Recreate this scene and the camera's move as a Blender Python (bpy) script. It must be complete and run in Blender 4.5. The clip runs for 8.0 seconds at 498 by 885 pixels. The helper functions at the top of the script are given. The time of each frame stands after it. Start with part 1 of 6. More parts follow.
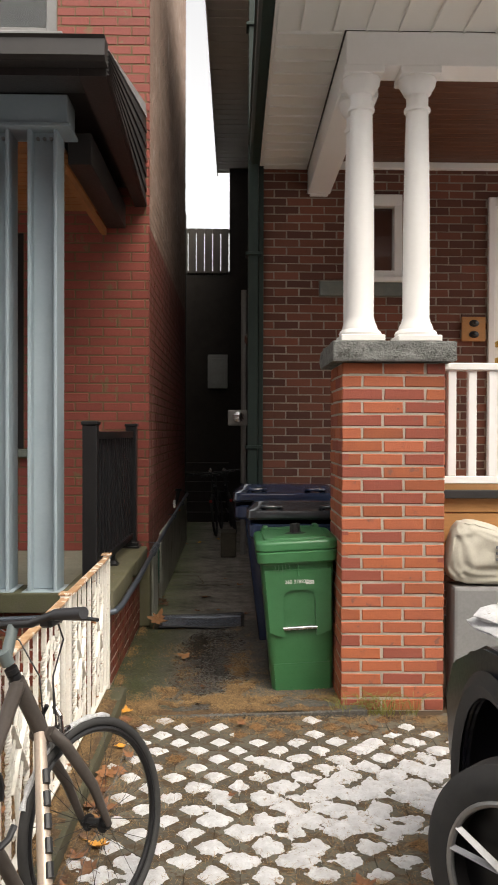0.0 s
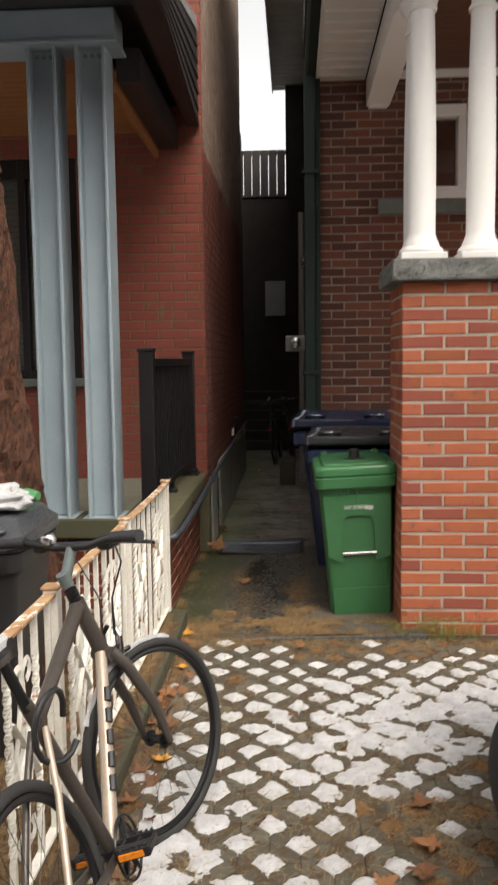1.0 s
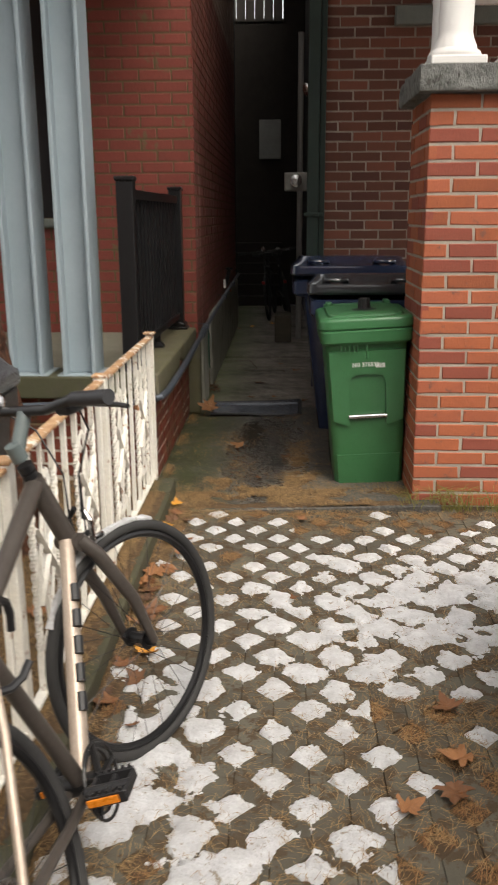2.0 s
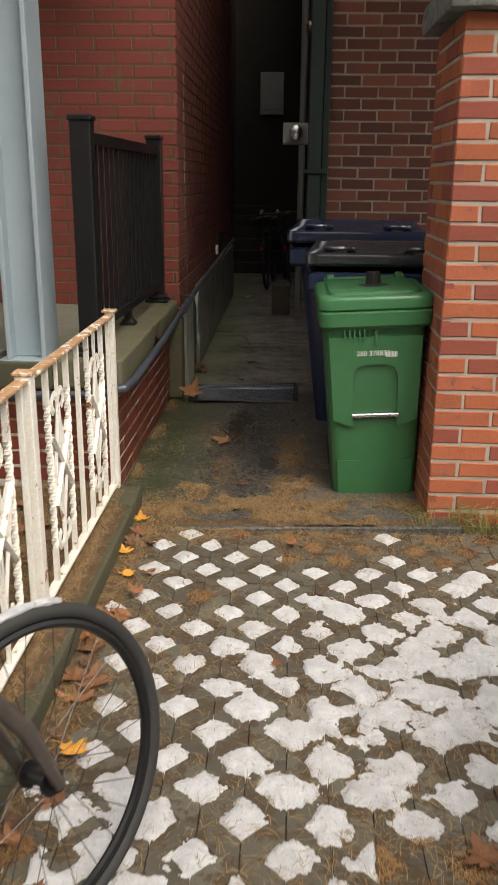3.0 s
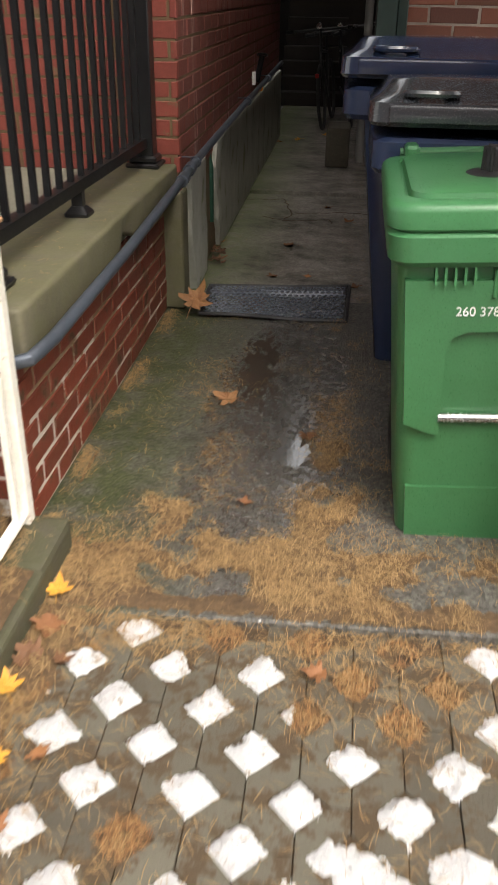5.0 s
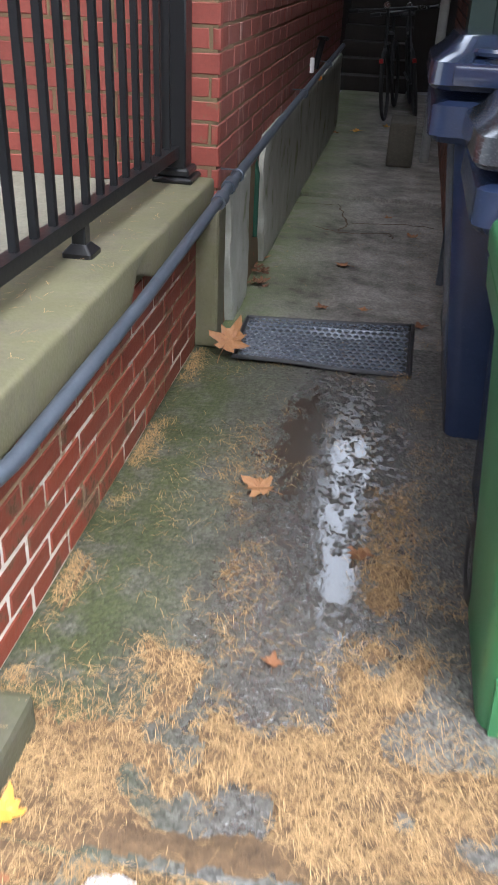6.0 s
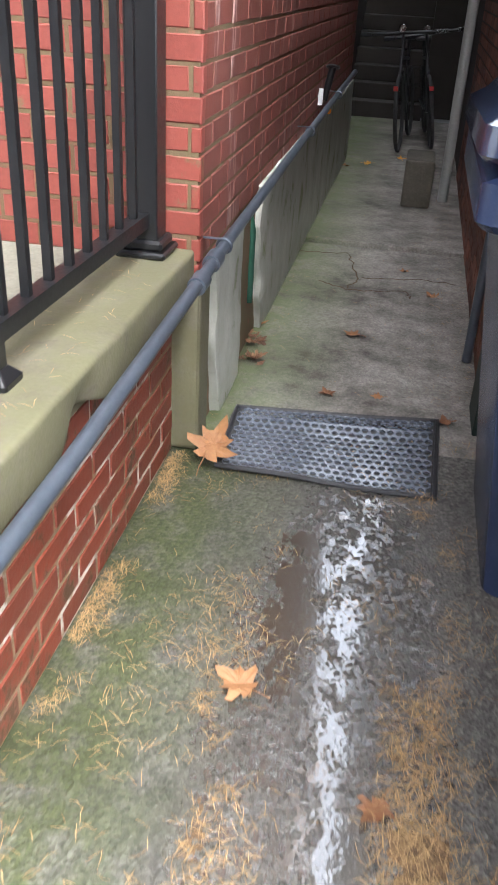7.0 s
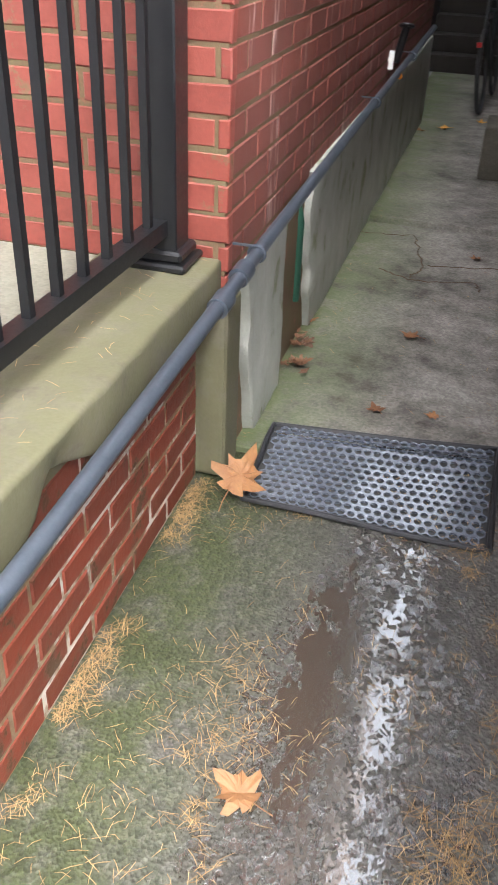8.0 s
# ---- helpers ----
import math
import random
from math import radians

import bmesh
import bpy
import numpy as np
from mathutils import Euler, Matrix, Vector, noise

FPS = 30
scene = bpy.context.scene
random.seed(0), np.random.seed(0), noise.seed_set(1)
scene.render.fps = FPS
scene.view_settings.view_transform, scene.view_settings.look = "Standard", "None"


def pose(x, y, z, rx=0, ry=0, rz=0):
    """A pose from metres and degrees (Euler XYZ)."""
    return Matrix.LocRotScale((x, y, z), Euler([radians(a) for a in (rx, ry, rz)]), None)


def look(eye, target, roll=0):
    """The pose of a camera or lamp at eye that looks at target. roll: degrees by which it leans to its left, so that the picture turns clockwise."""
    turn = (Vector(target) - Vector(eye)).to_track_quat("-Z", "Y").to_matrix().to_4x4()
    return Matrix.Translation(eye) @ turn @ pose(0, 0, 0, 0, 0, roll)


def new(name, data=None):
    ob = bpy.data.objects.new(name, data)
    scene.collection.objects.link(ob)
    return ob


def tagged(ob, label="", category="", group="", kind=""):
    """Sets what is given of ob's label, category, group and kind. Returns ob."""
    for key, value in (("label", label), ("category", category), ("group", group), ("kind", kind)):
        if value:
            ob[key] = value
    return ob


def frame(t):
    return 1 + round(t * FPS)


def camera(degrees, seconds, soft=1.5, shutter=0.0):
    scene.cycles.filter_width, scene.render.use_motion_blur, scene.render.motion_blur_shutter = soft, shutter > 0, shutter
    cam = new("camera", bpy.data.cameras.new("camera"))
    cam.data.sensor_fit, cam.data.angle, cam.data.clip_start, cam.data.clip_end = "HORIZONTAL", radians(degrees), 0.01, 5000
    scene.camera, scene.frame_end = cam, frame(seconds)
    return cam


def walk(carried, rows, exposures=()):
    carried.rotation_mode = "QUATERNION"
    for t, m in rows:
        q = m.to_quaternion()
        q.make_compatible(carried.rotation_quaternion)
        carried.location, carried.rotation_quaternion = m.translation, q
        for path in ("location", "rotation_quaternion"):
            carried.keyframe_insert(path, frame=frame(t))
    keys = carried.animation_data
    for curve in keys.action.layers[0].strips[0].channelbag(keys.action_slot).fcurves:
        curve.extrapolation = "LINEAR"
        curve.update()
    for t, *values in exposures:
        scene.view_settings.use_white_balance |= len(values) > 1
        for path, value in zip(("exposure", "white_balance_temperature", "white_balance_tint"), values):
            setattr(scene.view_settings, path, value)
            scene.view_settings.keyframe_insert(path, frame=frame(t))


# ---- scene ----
cam = camera(33.2, 8.0, shutter=0.4)
PATH = [
    (0, (0.122, 0.048, 1.655), (0.157, 2.048, 1.628), 0.2),
    (0.5, (0.12, 0.044, 1.663), (0.087, 2.043, 1.613), 0.9),
    (1, (0.136, 0.109, 1.625), (0.028, 2.097, 1.431), -0.7),
    (1.5, (0.087, 0.395, 1.574), (-0.115, 2.358, 1.249), -1.5),
    (2, (0.073, 0.688, 1.509), (-0.011, 2.616, 0.985), -0.3),
    (2.2, (0.073, 0.848, 1.483), (0.015, 2.773, 0.945), 0.6),
    (3.5, (0.146, 1.919, 1.453), (0.001, 3.788, 0.757), 0.8),
    (4.1, (0.122, 2.444, 1.425), (-0.122, 4.228, 0.556), 1.6),
    (4.5, (0.1, 2.81, 1.398), (-0.093, 4.554, 0.436), 3.3),
    (5.0, (0.165, 3.268, 1.385), (-0.029, 5.014, 0.428), 0.9),
    (5.2, (0.172, 3.448, 1.416), (-0.037, 5.173, 0.427), 2.6),
    (6.3, (0.04, 4.221, 1.4), (-0.241, 5.926, 0.392), 2.4),
    (6.5, (0.046, 4.386, 1.413), (-0.232, 6.103, 0.426), 2.5),
    (7, (-0.015, 4.739, 1.41), (-0.303, 6.458, 0.429), 3.3),
    (7.5, (-0.037, 4.997, 1.425), (-0.349, 6.671, 0.376), 2.7),
    (8, (0.011, 5.13, 1.457), (-0.42, 6.756, 0.376), 2.5),
]
walk(cam, [(t, look(eye, target, roll)) for t, eye, target, roll in PATH],
     exposures=[(0.0, -0.08, 7150, 10), (1.2, -0.22, 7150, 10), (2.2, -0.25, 7150, 10), (3.5, -0.17, 7200, 10), (4.1, -0.06, 7200, 10), (4.6, 0.02, 7200, 10), (5.2, 0.75, 6850, 10), (6.3, 1.56, 5700, 10), (7.2, 2.28, 6130, 10), (8.0, 2.22, 6180, 10)])

# ---- world and light: overcast winter day ----
world = bpy.data.worlds.new("overcast_sky")
scene.world = world
world.use_nodes = True
wn = world.node_tree
sky = wn.nodes.new("ShaderNodeTexSky")
sky.sky_type = "NISHITA"
sky.sun_disc = False
sky.sun_elevation, sky.sun_rotation = radians(55), radians(147)
sky.air_density, sky.dust_density, sky.ozone_density = 1.0, 4.0, 1.0
hsv = wn.nodes.new("ShaderNodeHueSaturation")
hsv.inputs["Saturation"].default_value = 0.22
wn.links.new(sky.outputs[0], hsv.inputs["Color"])
wn.links.new(hsv.outputs[0], wn.nodes["Background"].inputs[0])
wn.nodes["Background"].inputs[1].default_value = 0.36
sun_data = bpy.data.lights.new("sun", "SUN")
sun_data.energy, sun_data.angle, sun_data.color = 0.9, radians(35), (1.0, 0.96, 0.9)
sun = new("sun", sun_data)
sun.matrix_world = look((1.3, -2.0, 3.4), (0, 0, 0))

# ---- materials ----
MATS = {}


def ramp(nt, fac, stops):
    r = nt.nodes.new("ShaderNodeValToRGB")
    el = r.color_ramp.elements
    while len(el) < len(stops):
        el.new(0.5)
    for e, (p, c) in zip(el, stops):
        e.position, e.color = p, (*c, 1) if len(c) == 3 else c
    nt.links.new(fac, r.inputs[0])
    return r.outputs[0]


def mathn(nt, op, a, b=None, c=None, clamp=False):
    m = nt.nodes.new("ShaderNodeMath")
    m.operation, m.use_clamp = op, clamp
    for i, v in enumerate((a, b, c)):
        if v is None:
            continue
        if isinstance(v, (int, float)):
            m.inputs[i].default_value = v
        else:
            nt.links.new(v, m.inputs[i])
    return m.outputs[0]


def mixc(nt, fac, a, b, mode="MIX"):
    m = nt.nodes.new("ShaderNodeMix")
    m.data_type, m.blend_type = "RGBA", mode
    for i, v in ((0, fac), (6, a), (7, b)):
        if isinstance(v, (int, float)):
            m.inputs[i].default_value = v
        elif isinstance(v, tuple):
            m.inputs[i].default_value = (*v, 1)
        else:
            nt.links.new(v, m.inputs[i])
    return m.outputs[2]


def noisen(nt, pos, scale, detail=4, rough=0.6, stretch=None):
    if stretch:
        mp = nt.nodes.new("ShaderNodeMapping")
        mp.inputs["Scale"].default_value = stretch
        nt.links.new(pos, mp.inputs[0])
        pos = mp.outputs[0]
    n = nt.nodes.new("ShaderNodeTexNoise")
    n.inputs["Scale"].default_value = scale
    n.inputs["Detail"].default_value = detail
    n.inputs["Roughness"].default_value = rough
    nt.links.new(pos, n.inputs["Vector"])
    return n.outputs[0]


def base_mat(name):
    m = bpy.data.materials.new(name)
    m.use_nodes = True
    nt = m.node_tree
    geo = nt.nodes.new("ShaderNodeNewGeometry")
    return m, nt, nt.nodes["Principled BSDF"], geo


def bumped(nt, b, height, strength, dist):
    bp = nt.nodes.new("ShaderNodeBump")
    bp.inputs["Strength"].default_value, bp.inputs["Distance"].default_value = strength, dist
    nt.links.new(height, bp.inputs["Height"])
    nt.links.new(bp.outputs[0], b.inputs["Normal"])


def mat(name, c1, c2, rough=0.7, scale=6.0, fine=70.0, bump=0.25, dist=0.004, metal=0.0, rnd=0.0, coat=0.0,
        wear=None, wear_at=0.62, wear_rough=0.8, rvar=0.15, stretch=None, wear_scale=9.0, grain_amt=0.5, alt=None):
    """Two-scale surface: broad change between c1 and c2, fine grain, relief, and blotches of wear."""
    m, nt, b, geo = base_mat(name)
    pos = geo.outputs["Position"]
    big = noisen(nt, pos, scale, 5, 0.65, stretch)
    fin = noisen(nt, pos, fine, 4, 0.7, stretch)
    col = ramp(nt, big, [(0.3, c1), (0.7, c2)])
    if rnd:
        info = nt.nodes.new("ShaderNodeObjectInfo")
        r = mathn(nt, "FRACT", mathn(nt, "ADD", info.outputs["Random"], geo.outputs["Random Per Island"]))
        dark = tuple(v * (1 - rnd) for v in c1)
        lite = tuple(min(1, v * (1 + 0.6 * rnd)) for v in c2)
        col = mixc(nt, 0.55, col, ramp(nt, r, [(0.0, dark), (0.35, c1), (0.7, c2), (1.0, lite)]))
        if alt:
            col = mixc(nt, mathn(nt, "MULTIPLY", ramp(nt, mathn(nt, "FRACT", mathn(nt, "MULTIPLY", r, 7.31)), [(0.66, (0, 0, 0)), (0.74, (1, 1, 1))]), 0.75), col, alt)
    grain = mathn(nt, "MULTIPLY_ADD", fin, grain_amt, 1.0 - grain_amt / 2)
    gr = nt.nodes.new("ShaderNodeCombineColor")
    for i in range(3):
        nt.links.new(grain, gr.inputs[i])
    col = mixc(nt, 1.0, col, gr.outputs[0], "MULTIPLY")
    rg = mathn(nt, "MULTIPLY_ADD", fin, rvar * 2, rough - rvar, clamp=True)
    if wear:
        wn_ = noisen(nt, pos, wear_scale, 8, 0.72, stretch)
        wf = ramp(nt, wn_, [(wear_at, (0, 0, 0)), (wear_at + 0.05, (1, 1, 1))])
        col = mixc(nt, wf, col, wear)
        rg = mathn(nt, "MAXIMUM", rg, mathn(nt, "MULTIPLY", wf, wear_rough))
    nt.links.new(col, b.inputs["Base Color"])
    nt.links.new(rg, b.inputs["Roughness"])
    b.inputs["Metallic"].default_value = metal
    b.inputs["Coat Weight"].default_value = coat
    b.inputs["Coat Roughness"].default_value = 0.1
    if bump:
        bumped(nt, b, mathn(nt, "ADD", fin, big), bump, dist)
    MATS[name] = m
    return m


brick_orange = mat("orange_brick", (0.45, 0.13, 0.055), (0.35, 0.1, 0.052), 0.85, 7, 120, 0.7, 0.005, rnd=0.55, alt=(0.24, 0.06, 0.045), wear=(0.22, 0.09, 0.06), wear_at=0.61, wear_scale=14)
brick_dark = mat("dark_brick", (0.13, 0.05, 0.032), (0.19, 0.065, 0.04), 0.85, 5, 110, 0.5, 0.004, rnd=0.5, alt=(0.08, 0.032, 0.024))
brick_red = mat("red_painted_brick", (0.3, 0.07, 0.05), (0.215, 0.05, 0.037), 0.5, 3, 60, 0.4, 0.004, rnd=0.35, wear=(0.19, 0.12, 0.065), wear_at=0.585, wear_scale=5)
brick_base = mat("red_painted_base_brick", (0.22, 0.044, 0.022), (0.13, 0.032, 0.018), 0.6, 4, 60, 0.5, 0.004, rnd=0.4, wear=(0.1, 0.055, 0.03), wear_at=0.56, wear_scale=7)
brick_side = mat("weathered_red_brick", (0.24, 0.07, 0.05), (0.15, 0.052, 0.04), 0.6, 2, 60, 0.4, 0.004, rnd=0.3, wear=(0.4, 0.25, 0.22), wear_at=0.585, wear_scale=4, stretch=(2, 2, 0.22))
brick_weathered = mat("weathered_grey_brown_brick", (0.4, 0.29, 0.23), (0.27, 0.18, 0.14), 0.85, 3, 60, 0.8, 0.006, rnd=0.45, wear=(0.5, 0.42, 0.36), wear_at=0.58, wear_scale=4, stretch=(2, 2, 0.5))
duff_mat = mat("brown_needle_duff", (0.07, 0.043, 0.023), (0.18, 0.11, 0.055), 0.95, 40, 150, 1.0, 0.01)
mortar_light = mat("pale_mortar", (0.46, 0.41, 0.34), (0.34, 0.3, 0.25), 0.95, 8, 150, 0.5, 0.004)
mortar_grey = mat("grey_mortar", (0.35, 0.3, 0.25), (0.2, 0.165, 0.135), 0.95, 5, 150, 0.5, 0.004)
mortar_red = mat("painted_mortar", (0.165, 0.095, 0.055), (0.14, 0.115, 0.055), 0.85, 5, 100, 0.5, 0.004, wear=(0.23, 0.1, 0.06), wear_at=0.57)
mortar_mix = mat("part_painted_mortar", (0.2, 0.13, 0.075), (0.27, 0.2, 0.12), 0.9, 4, 100, 0.5, 0.004, wear=(0.52, 0.48, 0.42), wear_at=0.49, wear_scale=2.5)
stone_grey = mat("rough_grey_stone", (0.14, 0.145, 0.135), (0.26, 0.265, 0.25), 0.9, 16, 60, 1.0, 0.02, wear=(0.09, 0.09, 0.08), wear_at=0.56, wear_scale=12)
stone_smooth = mat("grey_green_stone", (0.13, 0.15, 0.14), (0.18, 0.2, 0.18), 0.85, 5, 90, 0.4)
white_paint = mat("white_paint", (0.86, 0.85, 0.83), (0.83, 0.82, 0.79), 0.45, 3, 40, 0.05, 0.001, grain_amt=0.06)
white_soffit = mat("white_aluminium", (0.74, 0.73, 0.69), (0.7, 0.69, 0.65), 0.5, 2, 30, 0.05, grain_amt=0.06)
rusty_white = mat("chipped_white_iron", (0.85, 0.83, 0.77), (0.77, 0.73, 0.64), 0.5, 8, 90, 0.5, 0.003, wear=(0.3, 0.13, 0.05), wear_at=0.6, wear_scale=14)
rust_rail = mat("rusted_rail", (0.3, 0.14, 0.06), (0.52, 0.34, 0.19), 0.8, 12, 90, 0.5, 0.003, wear=(0.76, 0.71, 0.62), wear_at=0.53, wear_scale=18)
black_metal = mat("black_metal", (0.007, 0.007, 0.008), (0.012, 0.012, 0.013), 0.36, 5, 80, 0.15, 0.001)
galv = mat("grey_conduit", (0.07, 0.084, 0.105), (0.105, 0.122, 0.15), 0.42, 10, 120, 0.2, 0.001, metal=0.5)
blue_grey = mat("blue_grey_paint", (0.34, 0.41, 0.45), (0.29, 0.36, 0.4), 0.45, 3, 50, 0.1, 0.002, wear=(0.24, 0.26, 0.26), wear_at=0.68, grain_amt=0.12)
green_plastic = mat("green_plastic", (0.05, 0.185, 0.075), (0.043, 0.16, 0.063), 0.32, 6, 200, 0.12, 0.001, wear=(0.06, 0.2, 0.08), wear_at=0.66)
blue_plastic = mat("navy_plastic", (0.02, 0.031, 0.07), (0.028, 0.043, 0.09), 0.22, 6, 200, 0.1, 0.001, wear=(0.08, 0.1, 0.15), wear_at=0.68)
wet_navy = mat("wet_navy_plastic", (0.015, 0.025, 0.058), (0.022, 0.035, 0.075), 0.22, 6, 200, 0.15, 0.001, coat=1.0)
wet_charcoal = mat("wet_charcoal_plastic", (0.03, 0.034, 0.042), (0.05, 0.055, 0.062), 0.25, 6, 200, 0.15, 0.001, coat=1.0)
grey_plastic = mat("charcoal_plastic", (0.05, 0.055, 0.062), (0.075, 0.08, 0.088), 0.28, 6, 200, 0.12, 0.001)
black_plastic = mat("black_plastic", (0.014, 0.014, 0.015), (0.022, 0.022, 0.024), 0.4, 6, 120, 0.1, 0.001)
rubber = mat("black_rubber", (0.02, 0.02, 0.022), (0.032, 0.032, 0.036), 0.5, 12, 140, 0.25, 0.001)
tyre_rubber = mat("tyre_rubber", (0.024, 0.024, 0.025), (0.035, 0.034, 0.033), 0.75, 12, 120, 0.3, 0.002)
# base lifted to pale blue-grey to imitate sky reflected off the wet web
mat_rubber = mat("wet_sky_sheen_rubber", (0.1, 0.115, 0.145), (0.17, 0.185, 0.22), 0.25, 12, 90, 0.1, 0.001, coat=1.0)
soil = mat("brown_soil", (0.05, 0.032, 0.018), (0.11, 0.068, 0.035), 0.95, 9, 90, 0.9, 0.01)
snow_mat = mat("melting_snow", (0.6, 0.6, 0.61), (0.85, 0.86, 0.88), 0.6, 18, 140, 1.0, 0.012, wear=(0.38, 0.33, 0.27), wear_at=0.6, wear_scale=34)
needle_mat = mat("dry_pine_needles", (0.26, 0.155, 0.066), (0.43, 0.28, 0.13), 0.75, 5, 60, 0.0, rnd=0.5)
leaf_mat = mat("dry_maple_leaf", (0.17, 0.07, 0.03), (0.28, 0.125, 0.05), 0.7, 20, 120, 0.4, 0.003, rnd=0.5, wear=(0.2, 0.08, 0.03), wear_at=0.62, wear_scale=30)
tan_leaf = mat("tan_maple_leaf", (0.21, 0.09, 0.035), (0.29, 0.145, 0.06), 0.65, 20, 120, 0.4, 0.003, wear=(0.3, 0.13, 0.05), wear_at=0.6, wear_scale=40)
yellow_leaf = mat("yellow_maple_leaf", (0.66, 0.34, 0.05), (0.6, 0.26, 0.04), 0.65, 20, 120, 0.3, 0.003)
porch_wood = mat("porch_fascia_wood", (0.5, 0.25, 0.09), (0.42, 0.2, 0.07), 0.6, 3, 40, 0.3, 0.002, stretch=(0.25, 1, 2.5))
brown_boards = mat("stained_ceiling_boards", (0.13, 0.05, 0.025), (0.09, 0.035, 0.018), 0.5, 3, 40, 0.2, 0.002, stretch=(0.25, 2, 1))
orange_boards = mat("varnished_ceiling_boards", (0.36, 0.15, 0.05), (0.28, 0.11, 0.035), 0.5, 3, 40, 0.2, 0.002, stretch=(0.25, 2, 1))
dark_siding = mat("dark_brown_siding", (0.018, 0.016, 0.016), (0.028, 0.025, 0.024), 0.5, 3, 60, 0.1, 0.002)
grey_siding = mat("grey_siding", (0.2, 0.2, 0.2), (0.26, 0.255, 0.25), 0.55, 3, 60, 0.15, 0.002)
dark_green = mat("dark_green_metal", (0.006, 0.017, 0.013), (0.01, 0.026, 0.02), 0.65, 5, 60, 0.1, 0.001)
dark_wood = mat("weathered_dark_boards", (0.05, 0.045, 0.04), (0.08, 0.07, 0.06), 0.8, 3, 50, 0.4, 0.003, stretch=(2, 2, 0.3))
bark = mat("spruce_bark", (0.03, 0.014, 0.009), (0.24, 0.1, 0.055), 0.95, 34, 90, 1.0, 0.04, stretch=(1, 1, 0.45))
bag_mat = mat("woven_sack", (0.55, 0.52, 0.44), (0.42, 0.39, 0.32), 0.7, 5, 160, 0.3, 0.003)
ink = mat("faded_print", (0.12, 0.12, 0.13), (0.16, 0.16, 0.17), 0.7, 5, 50, 0)
print_white = mat("white_print", (0.75, 0.77, 0.75), (0.68, 0.7, 0.68), 0.6, 5, 50, 0)
chrome = mat("bright_steel", (0.6, 0.6, 0.6), (0.5, 0.5, 0.5), 0.25, 8, 60, 0.1, 0.001, metal=1.0)
brass = mat("brass", (0.6, 0.4, 0.12), (0.5, 0.33, 0.1), 0.3, 8, 60, 0.1, 0.001, metal=1.0)
alloy = mat("silver_alloy", (0.4, 0.4, 0.4), (0.33, 0.33, 0.33), 0.35, 8, 60, 0.1, 0.001, metal=0.8)
car_paint = mat("dark_navy_car_paint", (0.012, 0.014, 0.022), (0.016, 0.018, 0.028), 0.35, 2, 50, 0.0, coat=0.35)
car_trim = mat("black_car_trim", (0.02, 0.02, 0.021), (0.03, 0.03, 0.031), 0.65, 6, 120, 0.2, 0.001)
bike_grey = mat("brown_grey_frame_paint", (0.085, 0.072, 0.064), (0.11, 0.095, 0.085), 0.38, 8, 90, 0.1, 0.001, metal=0.4)
bike_beige = mat("champagne_frame_paint", (0.46, 0.37, 0.3), (0.39, 0.32, 0.26), 0.35, 8, 90, 0.1, 0.001, metal=0.3)
bike_dark = mat("slate_stem_paint", (0.1, 0.125, 0.125), (0.13, 0.16, 0.16), 0.45, 8, 90, 0.1, 0.001)
orange_plastic = mat("orange_reflector", (0.75, 0.24, 0.02), (0.65, 0.2, 0.02), 0.3, 8, 90, 0)
red_plastic = mat("red_plastic", (0.5, 0.02, 0.02), (0.4, 0.02, 0.02), 0.3, 8, 90, 0)
green_leafy = mat("green_plastic_wrap", (0.05, 0.22, 0.08), (0.08, 0.3, 0.12), 0.4, 8, 90, 0.2)
pale_box = mat("pale_grey_enamel", (0.3, 0.3, 0.28), (0.24, 0.24, 0.23), 0.5, 4, 60, 0.1)
green_pipe = mat("green_pipe_paint", (0.02, 0.09, 0.055), (0.02, 0.07, 0.045), 0.5, 4, 60, 0.1)
# near-black base colour puts the deep alley's shade into its walls and steps
alley_shade_mat = mat("shade_dark_wall", (0.017, 0.013, 0.011), (0.03, 0.024, 0.019), 0.85, 4, 60, 0.4)
interior = mat("dim_plaster", (0.25, 0.23, 0.2), (0.2, 0.19, 0.17), 0.9, 4, 60, 0.1)
blind_mat = mat("grey_green_blind", (0.2, 0.22, 0.2), (0.25, 0.27, 0.24), 0.7, 4, 60, 0.1)


def glass_mat():
    m, nt, b, geo = base_mat("window_glass")
    b.inputs["Base Color"].default_value = (0.9, 0.95, 0.95, 1)
    b.inputs["Roughness"].default_value = 0.03
    b.inputs["Transmission Weight"].default_value = 1.0
    b.inputs["IOR"].default_value = 1.45
    return m


